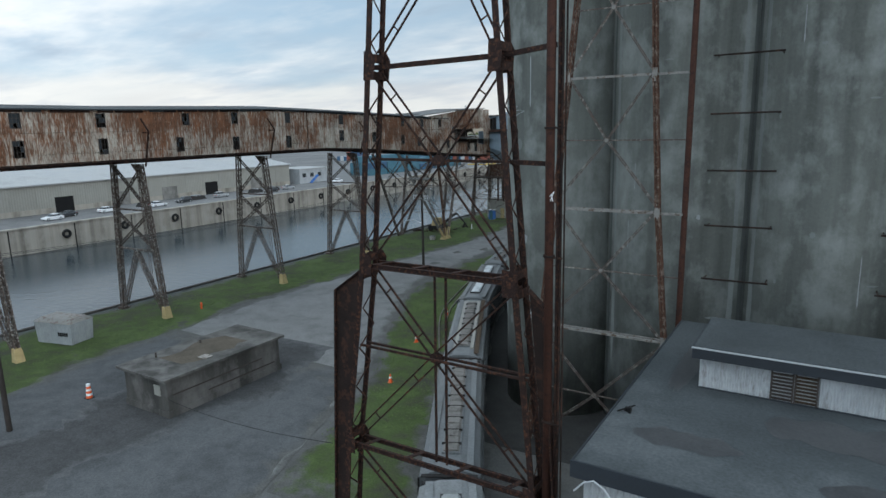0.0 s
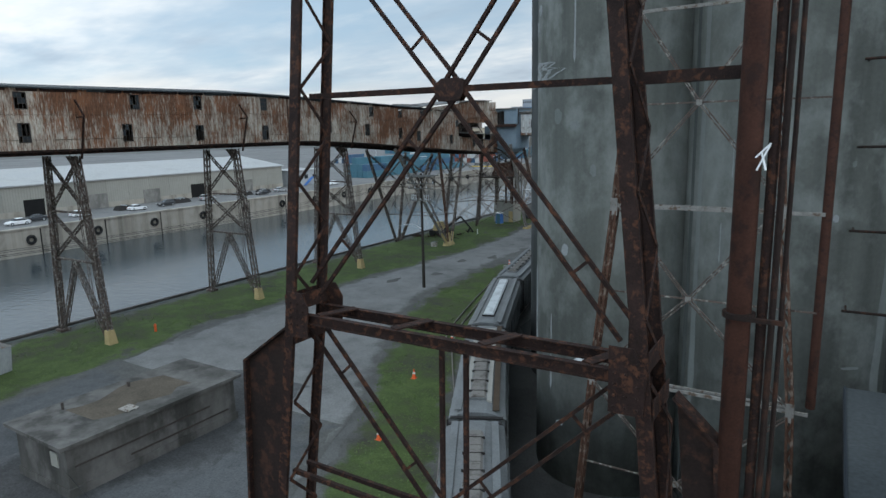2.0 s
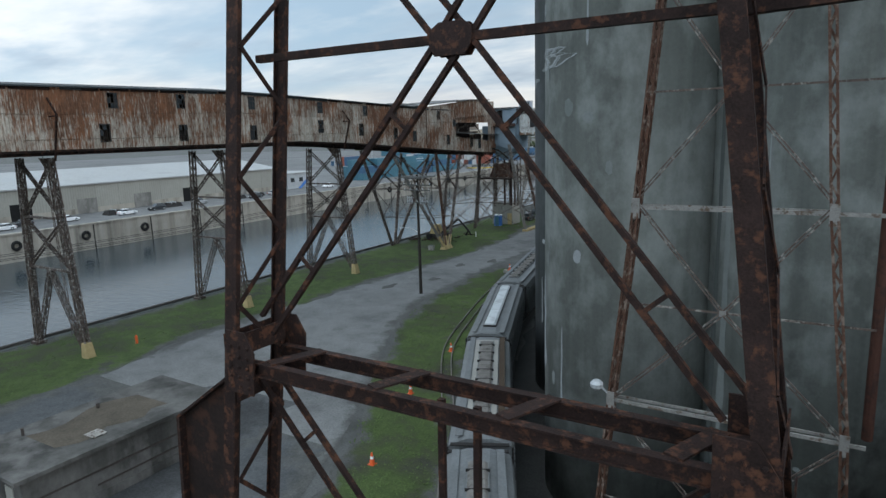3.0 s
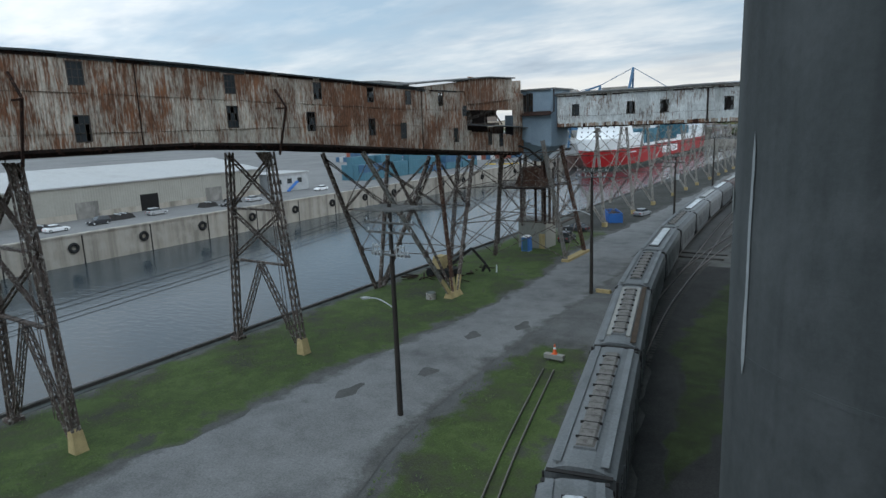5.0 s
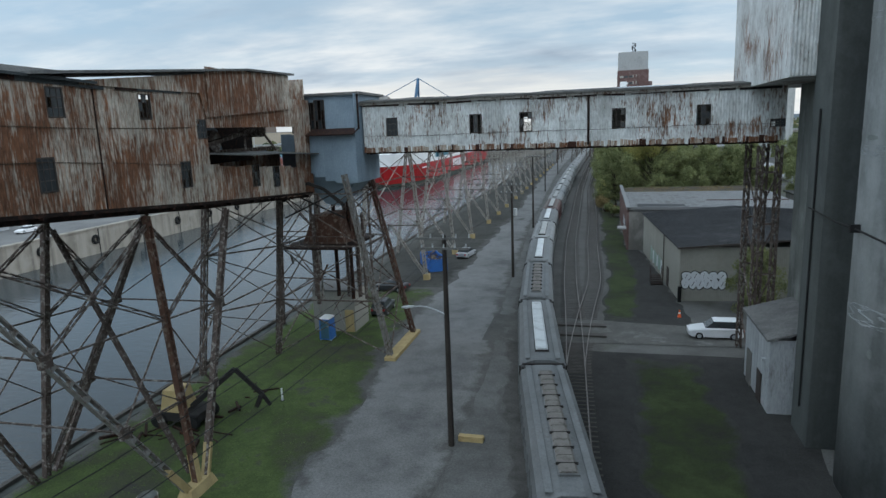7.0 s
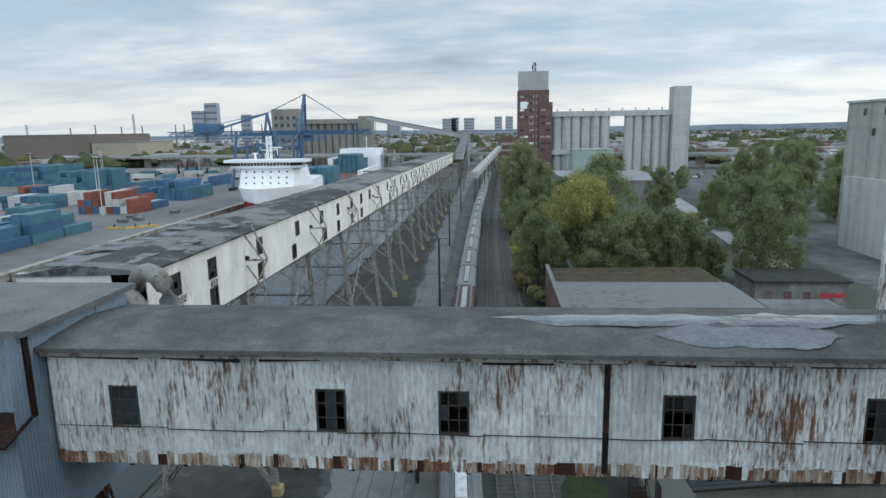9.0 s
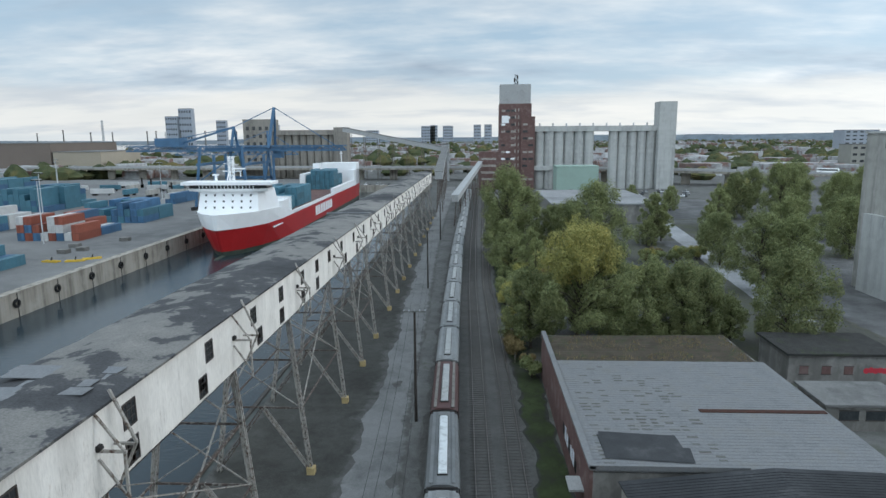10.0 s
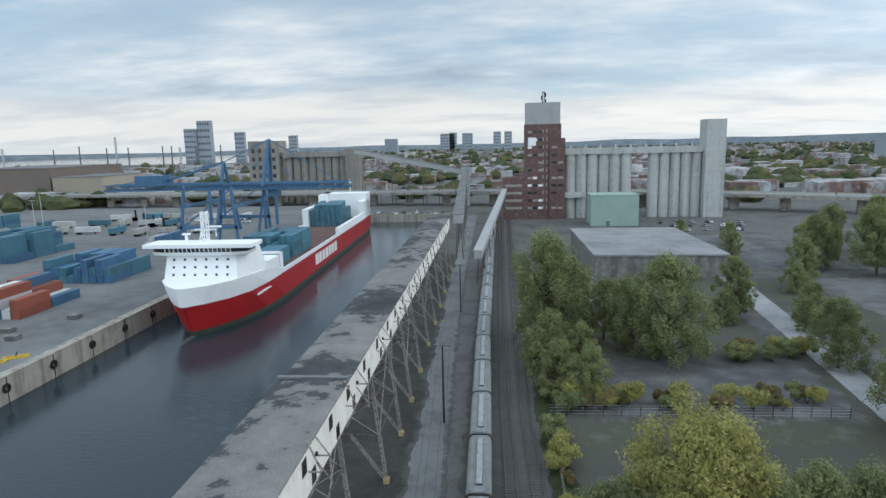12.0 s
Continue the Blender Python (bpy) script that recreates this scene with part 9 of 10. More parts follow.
rng = random.Random(44)
for k in range(22):
    row = k // 8
    pick = rng.randrange(3)
    trailer(-196 - 15.5 * (k % 8) + rng.uniform(-2, 2), 476 + 30 * row + rng.uniform(-4, 4), rng.choice((0, 8, 90, 84)), (M_RENDER, M_CONT_WHITE, M_TEAL)[pick], ("white box trailer parked in the yard", "dull white box trailer parked in the yard", "teal box trailer parked in the yard")[pick])
for k, (x, y) in enumerate(((-180, 312), (-206, 350), (-232, 300), (-250, 372), (-205, 440), (-268, 452), (-300, 500))):
    th = thing("yard_light", x, y, 1.55, "tall thin yard light mast with lamp heads", "light mast", "yard lights")
    part("mast", Geo().cyl((x, y, 1.55), (x, y, 22), 0.22, 0.12, n=8), M_GALV, th)
    part("crossbar", Geo().beam((x - 1.6, y, 21.8), (x + 1.6, y, 21.8), 0.15), M_GALV, th)
    for dx in (-1.4, 0, 1.4):
        part("lamp_head", Geo().box(x + dx - 0.3, y - 0.35, 21.3, x + dx + 0.3, y + 0.35, 21.65), M_WAGON_DARK, th)
for k, (x, y, rz) in enumerate(((-152, 284, 20), (-149.5, 287.5, 35), (-158, 283, -10))):
    m = pose(x, y, 1.55, 0, 0, rz)
    th = thing("spreader_frame", x, y, 1.55, "yellow steel lifting frame lying on the quay", "lifting frame", "lifting frames")
    part("side_beam", put(Geo().box(-2.4, -0.8, 0, 2.4, -0.5, 0.4), m), M_YELLOW, th)
    part("side_beam", put(Geo().box(-2.4, 0.5, 0, 2.4, 0.8, 0.4), m), M_YELLOW, th)
    for xx in (-2.2, 0, 2.2):
        part("cross_beam", put(Geo().box(xx - 0.15, -0.5, 0.05, xx + 0.15, 0.5, 0.35), m), M_YELLOW, th)
    part("mast", put(Geo().beam((0, 0, 0.4), (0.3, 0, 1.3), 0.25), m), M_WAGON_DARK, th)
for k, (x, y) in enumerate(((-160, 300), (-163, 296), (-166, 306), (-157, 318))):
    th = thing("pallet_stack", x, y, 1.55, "grey stack of pallets and dunnage on the quay", "pallets", "quay pallets")
    for j in range(6):
        part("pallet", Geo().box(x - 1.4 + 0.05 * (j % 2), y - 1.2, 1.55 + 0.2 * j, x + 1.4, y + 1.2 - 0.06 * (j % 3), 1.70 + 0.2 * j), M_PLASTER if j % 2 else M_ARM, th)
for k in range(9):
    x, y = -225 - 14 * (k % 4), 470 + 15 * k % 60 + 20
    th = thing("forklift_truck", x, y, 1.55, "dark yard forklift truck with a tall mast", "forklift", "yard trucks")
    part("body", Geo().box(x - 1.2, y - 2, 2.0, x + 1.2, y + 2, 3.6), M_WAGON_DARK, th)
    part("mast", Geo().beam((x, y + 2.4, 1.6), (x, y + 2.2, 8), 1.0, 0.3), M_WAGON_DARK, th)
    part("wheel", Geo().cyl((x - 1.3, y - 1.2, 2.2), (x + 1.3, y - 1.2, 2.2), 0.65, n=10), M_TYRE, th)
    part("wheel", Geo().cyl((x - 1.3, y + 1.2, 2.2), (x + 1.3, y + 1.2, 2.2), 0.65, n=10), M_TYRE, th)
for k in range(16):
    x, y = -190 - 9 * (k % 8), 520 + 18 * (k // 8) + 4 * (k % 3)
    car(x, y, 15 * k, (M_CAR_WHITE, M_CAR_SILVER, M_CAR_DARK)[k % 3], ("white van in the container yard", "silver car in the container yard", "dark car in the container yard")[k % 3], 0.35 if k % 3 == 0 else 0.1, 5.0, 1.55, True)
for k in range(14):
    x = -134 + 4.2 * k
    car(x, 565 + (k % 2) * 7, 90, (M_CAR_WHITE, M_CAR_DARK, M_CAR_SILVER)[(k * 7) % 3], ("white car parked behind the basin", "dark car parked behind the basin", "silver car parked behind the basin")[(k * 7) % 3], z=0, far=True)

# ---- large far buildings ----
def block(name, x0, y0, x1, y1, h, mat, label, category, rows=0, cols=0, z=0.0, roof=None):
    th = thing(name, (x0 + x1) / 2, (y0 + y1) / 2, z, label, category)
    part("wall", Geo().box(x0, y0, z, x1, y1, z + h), mat, th)
    part("roof", Geo().box(x0 - 0.4, y0 - 0.4, z + h, x1 + 0.4, y1 + 0.4, z + h + 0.6), roof or M_ROOF_GREY, th)
    for r in range(rows):
        for c in range(cols):
            w = (x1 - x0) / cols
            part("window", Geo().box(x0 + w * (c + 0.22), y0 - 0.12, z + h * (r + 0.35) / rows, x0 + w * (c + 0.78), y0 - 0.02, z + h * (r + 0.7) / rows), M_GLASS, th)
    return th


block("brown_works", -520, 690, -432, 800, 30, plain("brown_sheet_cladding", (0.17, 0.14, 0.12), 0.8, 0, 0.1, 0.05), "large plain brown works building beyond the yard", "works")
block("tan_works", -430, 690, -385, 760, 22, plain("tan_sheet_cladding", (0.33, 0.29, 0.23), 0.8, 0, 0.1, 0.05), "tan sheet-clad works building beyond the yard", "works")
el = thing("old_grain_elevator", -190, 660, 0, "old brown concrete grain elevator with fluted silos", "elevator")
for k in range(9):
    part("silo", Geo().cyl((-206 + 6.2 * k, 655, 0), (-206 + 6.2 * k, 655, 36), 3.1, n=20), M_OLD_SILO, el)
part("gallery_roof", Geo().box(-210, 650, 36, -152, 660, 40), M_OLD_SILO, el)
part("head_tower", Geo().box(-236, 648, 0, -212, 668, 49), M_OLD_SILO, el)
part("end_tower", Geo().box(-160, 648, 0, -149, 662, 42), M_OLD_SILO, el)
for k in range(4):
    for j in range(6):
        part("window", Geo().box(-233.5 + 5.4 * k, 647.9, 8 + 6.4 * j, -231 + 5.4 * k, 647.98, 11 + 6.4 * j), M_GLASS, el)
for lab, a, b, w, h in (("long grey inclined conveyor gallery to the old elevator", (-150, 640, 40), (-66, 612, 24), 3.4, 3.2), ("grey conveyor gallery descending along the tracks", (-66, 612, 25), (-59.5, 392, 17.5), 3.4, 3.0), ("pale round-roofed conveyor beside the grain train", (-40, 526, 17), (-51.5, 352, 11.5), 2.3, 2.2)):
    th = thing("conveyor_bridge", (a[0] + b[0]) / 2, (a[1] + b[1]) / 2, 0, lab, "conveyor", "far conveyors")
    part("casing", Geo().beam(a, b, w, h), M_ROOF_PALE, th)
    part("roof_cap", Geo().beam(Vector(a) + Vector((0, 0, h / 2 + 0.2)), Vector(b) + Vector((0, 0, h / 2 + 0.2)), w + 0.5, 0.3), M_ROOF_GREY if "pale" not in lab else M_ROOF_PALE, th)
    n = 7
    for k in range(n):
        p = Vector(a).lerp(Vector(b), (k + 0.5) / n)
        part("trestle_leg", Geo().beam((p.x - 1.4, p.y, 0), (p.x - 0.6, p.y, p.z - h / 2), 0.35).beam((p.x + 1.4, p.y, 0), (p.x + 0.6, p.y, p.z - h / 2), 0.35).beam((p.x - 1.2, p.y, 1), (p.x + 0.8, p.y, p.z - 3), 0.18), M_LATTICE, th)
j = thing("junction_tower", -66, 613, 0, "grey sheet-clad conveyor junction tower", "tower")
part("wall", Geo().box(-69, 609, 0, -63, 617, 28), M_ROOF_PALE, j)
part("roof", Geo().box(-69.4, 608.6, 28, -62.6, 617.4, 28.5), M_ROOF_GREY, j)

bt = thing("brick_mill_tower", -17.8, 540, 0, "tall dark-red brick mill tower with pale window bands", "mill")
part("shaft", Geo().box(-28, 530, 0, -8, 548, 54), M_BRICK, bt)
part("right_bay", Geo().box(-14.5, 528.6, 0, -5.8, 546, 46), M_BRICK, bt)
part("crown", Geo().box(-27.6, 532, 54, -8.4, 546, 66), M_ROOF_PALE, bt)
part("base_wing", Geo().box(-41, 530, 0, -28, 546, 24), M_BRICK, bt)
rng = random.Random(12)
for r in range(11):
    z = 6 + 4.3 * r
    for c in range(3):
        if rng.random() < 0.85:
            part("window_band", Geo().box(-26.8 + 3.0 * c, 529.86, z, -24.4 + 3.0 * c, 529.96, z + 1.3), rng.choice((M_WHITE, M_GLASS, M_PALE_STEEL)), bt)
    for c in range(2):
        part("slit_window", Geo().box(-18.4 + 2.0 * c, 529.86, z, -17.7 + 2.0 * c, 529.96, z + 2), M_PALE_STEEL, bt)
        if z < 42:
            part("window_band", Geo().box(-13.4 + 3.6 * c, 528.46, z, -10.4 + 3.6 * c, 528.56, z + 1.3), rng.choice((M_GLASS, M_PALE_STEEL, M_BRICK)), bt)
    if z < 20:
        part("window_band", Geo().box(-39.5, 529.86, z, -30, 529.96, z + 1.4), M_PALE_STEEL, bt)
part("sign_panel", Geo().box(-26.6, 529.7, 42, -22.2, 529.85, 46.6), M_WHITE, bt)
an = part("antenna_mast", Geo().laced((-17.8, 533, 54), (-17.8, 533, 72), 1.2, 1.2, 0.25, 14), M_WAGON_DARK, bt)
for k in range(8):
    part("antenna_panel", Geo().box(-19.2 + 2.2 * (k % 2), 532.2, 57 + 1.7 * k, -18.6 + 2.2 * (k % 2), 532.6, 59.4 + 1.7 * k), M_WAGON_DARK, an)

ge = thing("white_grain_elevator", 35, 540, 0, "pale fluted concrete grain elevator with a stair tower", "elevator")
for k in range(6):
    part("silo", Geo().cyl((-2.2 + 6.3 * k, 536, 0), (-2.2 + 6.3 * k, 536, 36.5), 3.15, n=24), M_SILO, ge)
    part("silo", Geo().cyl((44.8 + 5.9 * k, 536, 0), (44.8 + 5.9 * k, 536, 36.5), 2.95, n=24), M_SILO, ge)
part("infill_wall", Geo().box(-3, 536, 0, 31, 546, 36).box(44, 536, 0, 76, 546, 36), M_SILO, ge)
part("roof_gallery", Geo().box(-6, 532.5, 36.5, 76, 542, 40), M_SILO, ge)
part("stair_tower", Geo().box(71.3, 529, 0, 82, 541, 54.5), M_SILO, ge)
for k in range(9):
    part("roof_vent", Geo().cyl((-2 + 8.5 * k, 537, 40), (-2 + 8.5 * k, 537, 41.8), 0.5, n=8), M_GALV, ge)
part("link_bridge", Geo().box(-8, 531.5, 12, 6, 534, 15), M_SILO, ge)
gb = thing("green_block", 16.5, 505, 0, "plain pale-green rendered block", "building")
part("wall", Geo().box(4.4, 498, 0, 28.8, 514, 15.8), M_GREEN, gb)
part("parapet", Geo().box(4.2, 497.8, 15.8, 29, 514.2, 16.3), M_GREEN, gb)
part("door", Geo().box(12, 497.9, 0, 14, 497.98, 2.6), M_PLASTER, gb)
block("flat_warehouse", -13.5, 372, 29, 436, 7, M_PLASTER, "wide low warehouse with a pale flat roof", "warehouse", roof=M_ROOF_FLAT)
for k in range(24):
    x, y = 40 + 5.5 * (k % 8) + 2 * (k % 3), 478 + 14 * (k // 8)
    if k % 5 != 2:
        car(x, y, 80 + 20 * (k % 2), (M_CAR_DARK, M_CAR_WHITE, M_CAR_DARK, M_CAR_SILVER)[k % 4], ("dark car on the mill's lot", "white car on the mill's lot", "dark car on the mill's lot", "silver car on the mill's lot")[k % 4], far=True)

hw = thing("highway_viaduct", 60, 585, 0, "long grey concrete highway viaduct on piers", "viaduct")
hp = [(-420, 650), (-150, 632), (-60, 622), (40, 600), (150, 545), (260, 470), (420, 330)]
for (xa, ya), (xb, yb) in zip(hp, hp[1:]):
    part("deck", Geo().beam((xa, ya, 9), (xb, yb, 9), 18, 1.4), M_QUAY, hw)
    d = (Vector((xb, yb, 0)) - Vector((xa, ya, 0))).normalized()
    o = Vector((-d.y, d.x, 0)) * 9
    for s in (-1, 1):
        part("parapet", Geo().beam(Vector((xa, ya, 10.2)) + o * s, Vector((xb, yb, 10.2)) + o * s, 0.4, 1.1), M_ROOF_PALE, hw)
    ln = math.hypot(xb - xa, yb - ya)
    for k in range(int(ln / 28)):
        p = Vector((xa, ya, 0)).lerp(Vector((xb, yb, 0)), (k + 0.5) * 28 / ln)
        part("pier", Geo().beam((p.x, p.y, 0), (p.x, p.y, 8.4), 6, 1.6), M_QUAY, hw)
bus = thing("white_bus", 178, 530, 9.7, "long white bus on the viaduct", "bus")
bm_ = pose(176, 527.5, 9.7, 0, 0, -34)
part("body", put(Geo().loft([[(-6, -1.25, 0.5), (6, -1.25, 0.5), (6, 1.25, 0.5), (-6, 1.25, 0.5)], [(-6, -1.25, 3.2), (5.7, -1.25, 3.2), (5.7, 1.25, 3.2), (-6, 1.25, 3.2)]]), bm_), M_WHITE, bus)
part("window_band", put(Geo().box(-5.6, -1.3, 1.7, 5.2, -1.26, 2.6), bm_), M_GLASS, bus)
for x in (-4, 4):
    part("wheel", put(Geo().cyl((x, -1.3, 0.5), (x, 1.3, 0.5), 0.5, n=12), bm_), M_TYRE, bus)

# ---- skyline ----
rng = random.Random(33)
for k, (x, y, w, h, lab) in enumerate(((-1166, 2420, 44, 112, "distant grey apartment tower"), (-1120, 2430, 48, 140, "taller distant glass apartment tower"), (-1010, 2500, 36, 98, "distant rounded apartment tower"), (-868, 2700, 34, 84, "distant apartment tower"), (-300, 3300, 70, 84, "distant apartment slab"), (-255, 3300, 36, 88, "distant apartment tower"), (-190, 3250, 50, 84, "distant apartment slab"), (-40, 3100, 34, 86, "one of two distant apartment towers"), (10, 3100, 34, 86, "one of two distant apartment towers"), (-560, 3200, 60, 64, "distant low tower"), (620, 1300, 60, 40, "distant apartment slab among trees"), (300, 720, 34, 24, "grey apartment block beyond the viaduct"))):
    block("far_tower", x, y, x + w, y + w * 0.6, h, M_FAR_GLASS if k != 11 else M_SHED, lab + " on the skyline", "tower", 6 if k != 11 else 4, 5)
for k, (x, y, h) in enumerate(((-900, 1150, 62), (-870, 1180, 50), (-700, 1230, 66), (-1180, 1260, 56), (-1500, 1500, 70), (-620, 1300, 46))):
    th = thing("radio_mast", x, y, 0, "thin pale lattice mast far beyond the yard", "mast", "far masts")
    part("shaft", Geo().laced((x, y, 0), (x, y, h), 2.2, 2.2, 0.5, 16), M_GALV, th)
    part("top_arm", Geo().beam((x - 4, y, h * 0.85), (x + 4, y, h * 0.85), 0.5), M_GALV, th)
for k, (x, y, h, r) in enumerate(((-1010, 1500, 58, 3), (-950, 1500, 66, 3), (-900, 1520, 60, 3), (-850, 1520, 60, 3), (-760, 1500, 62, 3), (-740, 1500, 62, 3), (-690, 1510, 58, 3), (-630, 1500, 62, 3), (-560, 1500, 60, 3))):
    th = thing("works_chimney", x, y, 0, "slim dark works chimney on the horizon", "chimney", "works chimneys")
    part("shaft", Geo().cyl((x, y, 0), (x, y, h * 0.8), r * 0.6, r * 0.4, n=10), M_ARM, th)
    part("rim", Geo().cyl((x, y, h * 0.8 - 2), (x, y, h * 0.8), r * 0.5, n=10), M_WAGON_DARK, th)
g = Geo()
for k in range(900):
    y = 640 + (rng.random() ** 1.6) * 2400
    x = rng.uniform(-0.75, 0.72) * y
    w, d, h = rng.uniform(9, 40), rng.uniform(9, 26), rng.uniform(4, 11)
    if -340 < x < 130 and y < 690:
        continue
    if x < -0.32 * y and y > 1600:
        continue
    g.box(x, y, 0, x + w, y + d, h)
roofs = mottled("far_mixed_roofs", [(0.36, (0.10, 0.09, 0.085)), (0.46, (0.20, 0.12, 0.10)), (0.5, (0.28, 0.28, 0.28)), (0.6, (0.5, 0.5, 0.5))], 0.02, 0.9, 0.0, 0.05)
part("far_houses", g, roofs, label="many small far houses and sheds of the town", kind="stuff", category="houses")
# far woods: ragged clumps
g = Geo()
for k in range(2600):
    y = 600 + (rng.random() ** 1.3) * 3000
    x = rng.uniform(-0.8, 0.78) * y
    if noise.noise((x * 0.004, y * 0.004, 1)) < -0.02 or (-360 < x < 110 and y < 680) or (x < -0.32 * y and y > 1650):
        continue
    r, h = rng.uniform(5, 13), rng.uniform(7, 14)
    n = 7
    rows = []
    for z, f in ((0, 0.75), (h * 0.35, 1.1), (h * 0.7, 0.85), (h, 0.25)):
        rows.append([(x + r * f * rng.uniform(0.75, 1.2) * math.cos(math.tau * i / n), y + r * f * rng.uniform(0.75, 1.2) * math.sin(math.tau * i / n), z + rng.uniform(-1, 1) * (1 if z else 0)) for i in range(n)])
    g.loft(rows)
part("far_woods", g, M_FAR_TREES, label="distant patches of dark autumn woods", kind="stuff", category="woods")
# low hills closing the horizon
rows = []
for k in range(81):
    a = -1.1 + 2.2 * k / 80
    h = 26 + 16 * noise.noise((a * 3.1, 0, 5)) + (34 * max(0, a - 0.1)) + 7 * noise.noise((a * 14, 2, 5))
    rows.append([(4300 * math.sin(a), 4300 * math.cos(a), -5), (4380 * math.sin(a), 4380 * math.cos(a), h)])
part("far_hills", Geo().loft(rows, closed=False), M_HILLS, label="low wooded hills on the horizon, haze in their colour", kind="structure", category="backdrop")

# ---- trees ----
def leaf_cloud(g, rng, centre, radii, count, size, hang=0.0):
    """Small leaf sprays through an uneven ellipsoid, denser at its skin and turned outwards."""
    c = Vector(centre)
    for k in range(count):
        d = Vector((rng.gauss(0, 1), rng.gauss(0, 1), rng.gauss(0, 1))).normalized()
        r = rng.random() ** 0.33 * (0.8 + 0.4 * noise.noise(d * 2.3 + c))
        p = c + Vector((d.x * radii[0], d.y * radii[1], d.z * radii[2])) * r
        nrm = (d + Vector((rng.gauss(0, 0.6), rng.gauss(0, 0.6), rng.gauss(0.55, 0.6)))).normalized()
        u = Vector((rng.gauss(0, 0.6), rng.gauss(0, 0.6), 1.0 - 2.2 * hang))
        v = nrm.cross(u).normalized()
        u = v.cross(nrm).normalized()
        s = size * rng.uniform(0.6, 1.3)
        g.add([p - u * s, p - v * s * 0.5 + u * s * 0.3, p + u * s * 1.1 + v * s * 0.4], [(0, 1, 2)])


def tree(name, h, spread, leaf, label, seed, leaves_n=5200, size=0.3, drooping=0.0, low=0.16, under=None):
    """A trunk with limbs and a ragged crown of many leaf sprays."""
    rng = random.Random(seed)
    th = thing(name, 0, 0, 0, label, "tree", "trees of the waste ground")
    tr = Geo()
    lean = Vector((rng.uniform(-0.06, 0.06), rng.uniform(-0.06, 0.06), 1))
    r0 = 0.016 * h + 0.06
    pts = [lean * (h * t) for t in (0, 0.12, 0.3, 0.5, 0.75)]
    for i, (p, q) in enumerate(zip(pts, pts[1:])):
        tr.cyl(p, q, r0 * (1 - 0.2 * i), r0 * (0.8 - 0.2 * i), n=9, caps=(i == 0))
    crown, shade = Geo(), Geo()
    clumps = []
    n = 62
    for k in range(n):
        a, t = k * 2.4 + rng.uniform(-0.4, 0.4), low + (0.95 - low) * (k + rng.random()) / n
        wide = math.sin(math.pi * min(1.0, 0.22 + 0.78 * ((t - low) / (1.0 - low)))) ** 0.7
        base = lean * (h * t * 0.62)
        tip = lean * (h * t) + Vector((math.cos(a), math.sin(a), 0)) * spread * wide * rng.uniform(0.35, 0.95)
        midp = base.lerp(tip, 0.5) + Vector((0, 0, 0.04 * h))
        tr.cyl(base, midp, r0 * 0.26, r0 * 0.15, n=6, caps=False)
        tr.cyl(midp, tip, r0 * 0.18, r0 * 0.05, n=5, caps=False)
        clumps.append((tip, rng.uniform(0.15, 0.30)))
    clumps += [(lean * (h * t), 0.3) for t in (0.93, 0.82, 0.66, 0.5, 0.36)]
    for c, f in clumps:
        r = spread * f
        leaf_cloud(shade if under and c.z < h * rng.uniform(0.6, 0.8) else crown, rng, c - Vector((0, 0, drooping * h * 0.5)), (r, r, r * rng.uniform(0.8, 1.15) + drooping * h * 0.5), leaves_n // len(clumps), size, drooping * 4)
    part("trunk", tr, M_BARK, th)
    part("crown", crown, leaf, th)
    if under:
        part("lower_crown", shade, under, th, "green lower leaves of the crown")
    return th


kinds = [tree("tree", 20, 8.4, M_LEAF, "broad green tree with thinning autumn crown", 1, 24000, 0.25), tree("tree", 20.4, 9.8, M_LEAF_YELLOW, "broad green tree with a yellowing domed crown top", 2, 56000, 0.2, 0.0, 0.26, M_LEAF),
         tree("tree", 17, 5.4, M_LEAF, "upright green tree with ragged crown", 3, 15000, 0.24), tree("tree", 22, 8.4, M_LEAF, "tall drooping willow-like green tree", 4, 28000, 0.25, 0.09),
         tree("tree", 11, 5.0, M_LEAF, "small green tree on waste ground", 5, 13000, 0.19, 0.0, 0.05), tree("tree", 19, 8.8, M_LEAF, "broad olive-green tree with dense crown", 6, 26000, 0.25, 0.04, 0.1)]
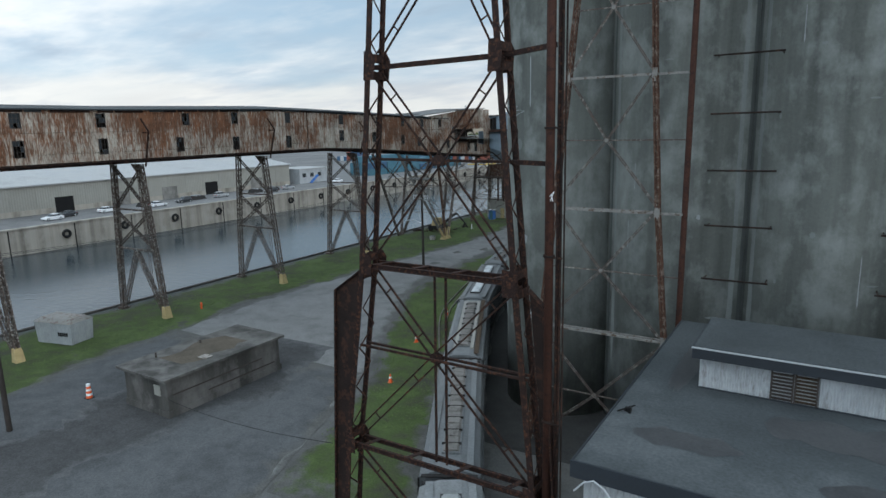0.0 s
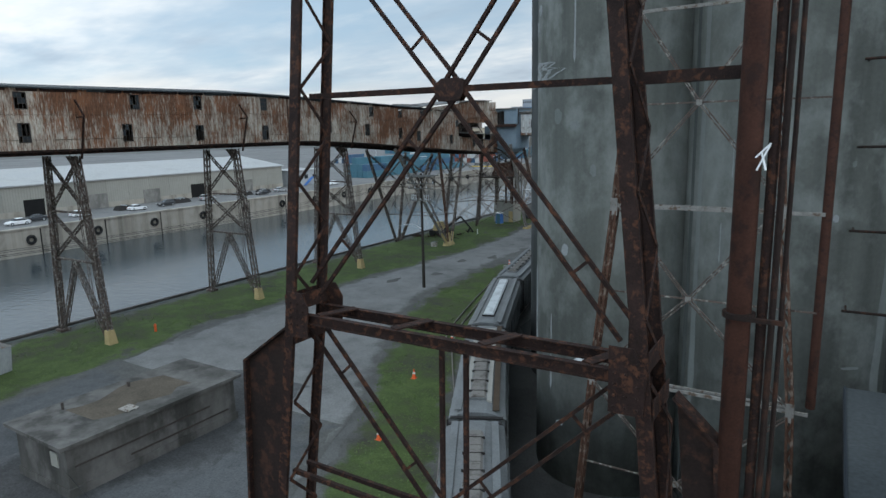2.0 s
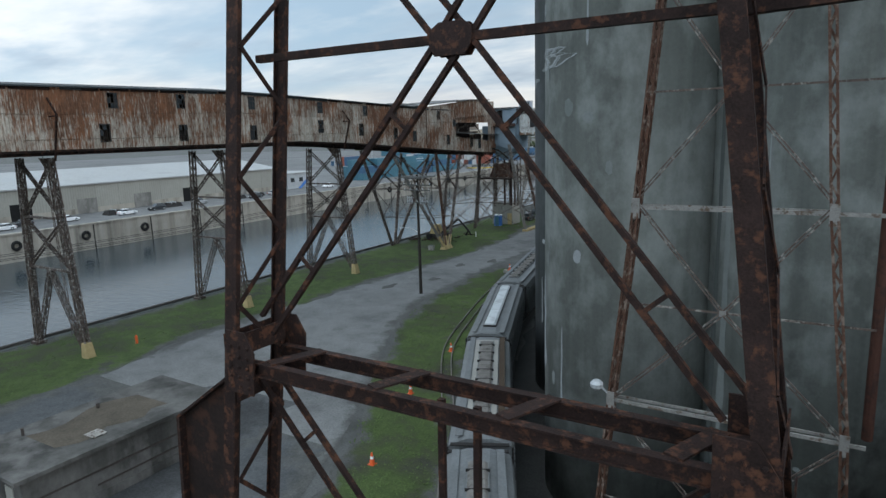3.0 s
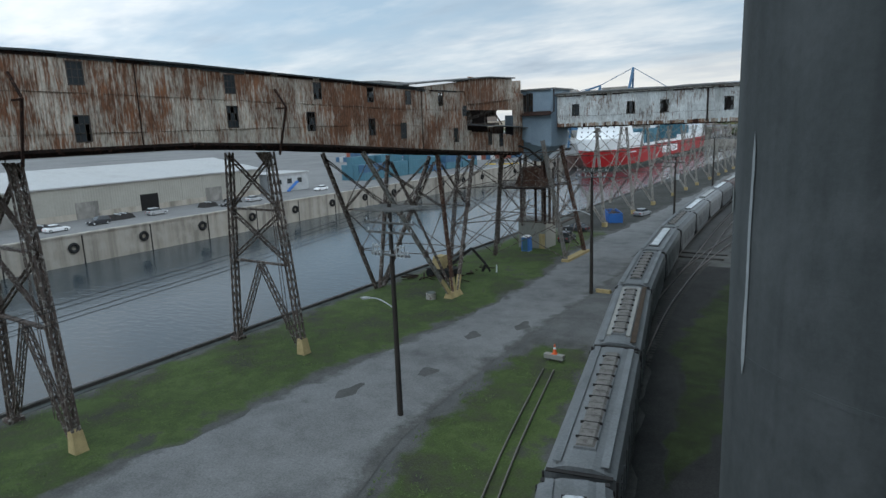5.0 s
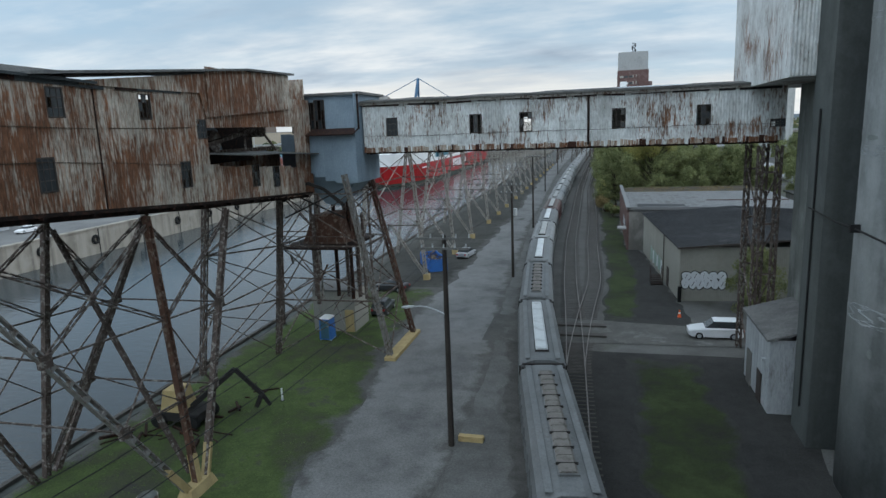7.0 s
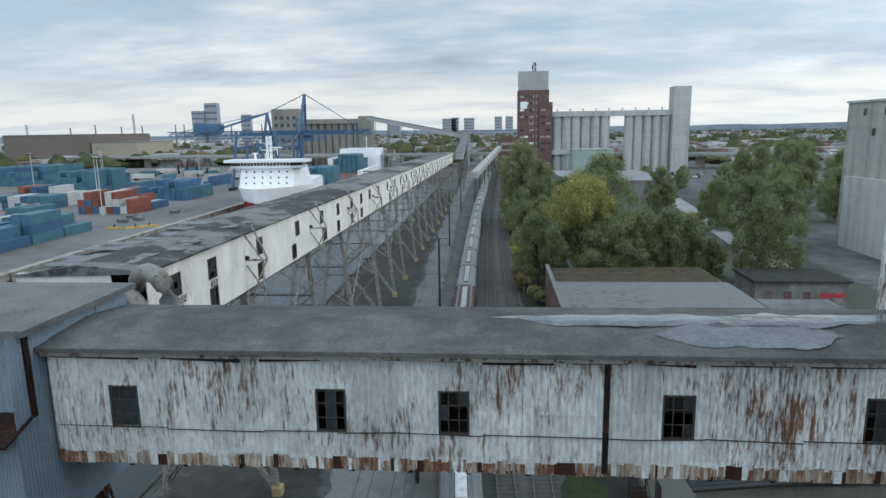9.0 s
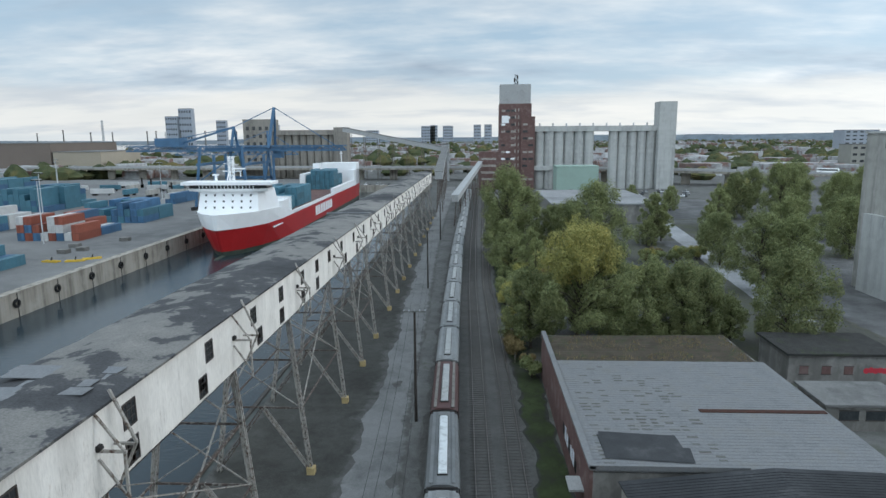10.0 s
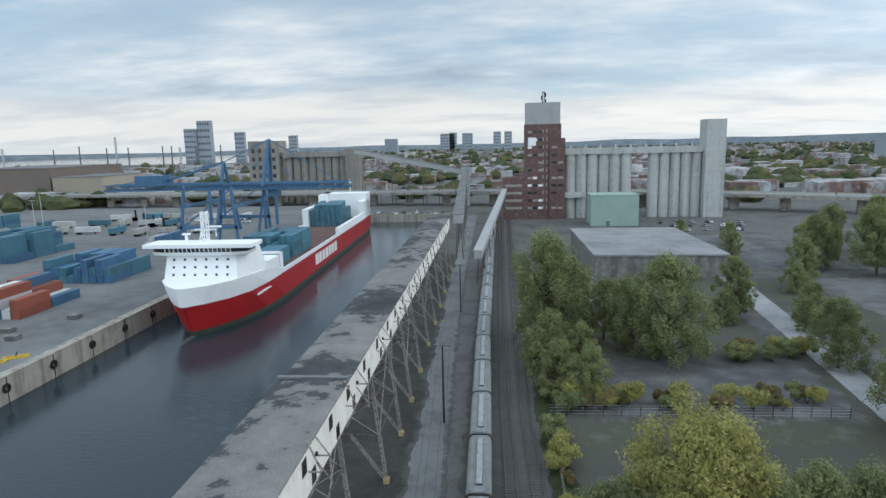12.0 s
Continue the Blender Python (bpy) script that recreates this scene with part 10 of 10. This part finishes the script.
spots = [(4, -23.5, 139.2, 0.62), (1, -28.6, 219.6, 1.0), (0, -35.6, 221, 0.66), (0, -32.5, 226, 0.62), (5, -21.5, 223.5, 0.74), (5, -16.6, 222, 0.8), (5, -11.2, 223, 0.76), (5, -6.8, 224.5, 0.68), (5, -24.5, 231, 0.7), (2, -3.2, 222.5, 0.5),
         (3, -36, 302, 1.2), (3, -31, 308, 0.95), (2, -30.5, 283, 0.62), (4, -35.5, 274, 1.0), (4, -29.5, 274, 0.8), (4, -36, 284, 1.15), (5, -11, 292, 1.14), (5, -17, 298, 0.85), (0, -22, 306, 0.7),
         (2, 12.5, 322, 0.95), (2, 16, 327, 0.75), (4, 9, 318, 0.8), (5, 20, 288, 0.7), (5, 5, 221, 0.86), (0, 17, 258, 0.92), (0, 25, 262, 0.8), (0, 36, 284, 0.9),
         (4, 30, 320, 0.9), (4, 25, 312, 0.7), (2, 45, 356, 0.9), (4, 40, 350, 0.9), (5, 62, 384, 1.0), (0, 75, 372, 1.1), (3, 88, 390, 1.0), (1, 70, 400, 0.8), (0, 104, 420, 1.1), (5, 60, 300, 0.9), (0, 58, 262, 0.9), (3, 92, 350, 0.9), (5, 110, 395, 1.0), (0, 80, 412, 0.9), (5, 98, 372, 1.0), (4, 44, 410, 0.9), (4, 52, 436, 0.9), (4, 38, 455, 0.8), (0, 125, 402, 1.1), (3, 118, 372, 1.0), (5, 72, 330, 0.8)]
used = set()
rng = random.Random(8)
for k, x, y, s in spots:
    m = pose(x, y, 0, 0, 0, rng.uniform(0, 360))
    ob = kinds[k]
    if k not in used:
        used.add(k)
        ob.scale = (s, s, s)
        ob.matrix_basis = m @ Matrix.Diagonal((s, s, s, 1))
    else:
        c = copy_thing(ob, m)
        c.matrix_basis = m @ Matrix.Diagonal((s, s, s * rng.uniform(0.92, 1.08), 1))


def shrub(r, leaf, label, seed):
    rng = random.Random(seed)
    th = thing("shrub", 0, 0, 0, label, "shrub", "shrubs of the waste ground")
    st, cr = Geo(), Geo()
    for k in range(6):
        a = rng.uniform(0, 6.28)
        tip = Vector((math.cos(a) * r * 0.6, math.sin(a) * r * 0.6, r * rng.uniform(0.7, 1.3)))
        st.cyl((0, 0, 0), tip, 0.05, 0.02, n=5)
        leaf_cloud(cr, rng, tip, (r * 0.55, r * 0.55, r * 0.5), 380, 0.16)
    part("stem", st, M_BARK, th)
    part("foliage", cr, leaf, th)
    return th


bushes = [shrub(1.6, M_LEAF, "dense green shrub on waste ground", 1), shrub(1.4, M_LEAF_RUST, "rust-brown autumn shrub on waste ground", 2), shrub(1.8, M_LEAF_YELLOW, "yellow-green weedy shrub by the fence", 3)]
used = set()
for n in range(70):
    if n < 26:
        x, y = rng.uniform(-37, 8), 268.5 + rng.uniform(-2.0, 3.5)
    elif n < 44:
        x, y = rng.uniform(-38.5, -25), rng.uniform(268, 300)
    elif n < 58:
        x, y = rng.uniform(-8, 18), 294 + rng.uniform(-3, 4)
    else:
        x, y = rng.uniform(-38.5, -36.5), rng.uniform(208, 262)
    k = rng.choice((0, 0, 1, 2, 2))
    s = rng.uniform(0.7, 1.6)
    m = pose(x, y, 0, 0, 0, rng.uniform(0, 360))
    if k not in used:
        used.add(k)
        bushes[k].matrix_basis = m
    else:
        copy_thing(bushes[k], m).scale = (s, s, s)
fence = thing("wire_fence", -12, 265.0, 0, "rusty wire fence on thin posts along the waste ground", "fence")
for k in range(17):
    part("post", Geo().cyl((-38 + 3 * k, 265.0, 0), (-38 + 3 * k, 265.0, 1.9), 0.05, n=6), M_RUST, fence)
for z in (0.4, 0.9, 1.4, 1.85):
    part("wire", Geo().beam((-38, 265.0, z), (10, 265.0, z), 0.03), M_GALV, fence)
fence = thing("rail_fence", -38, 232, 0, "sagging pale fence beside the tracks", "fence")
for k in range(13):
    part("post", Geo().cyl((-38.6 + 0.06 * k, 214 + 3.6 * k, 0), (-38.6 + 0.06 * k, 214 + 3.6 * k, 1.6), 0.05, n=6), M_PALE_STEEL, fence)
for z in (0.5, 1.5):
    part("wire", Geo().beam((-38.6, 214, z), (-37.9, 257, z), 0.04), M_PALE_STEEL, fence)
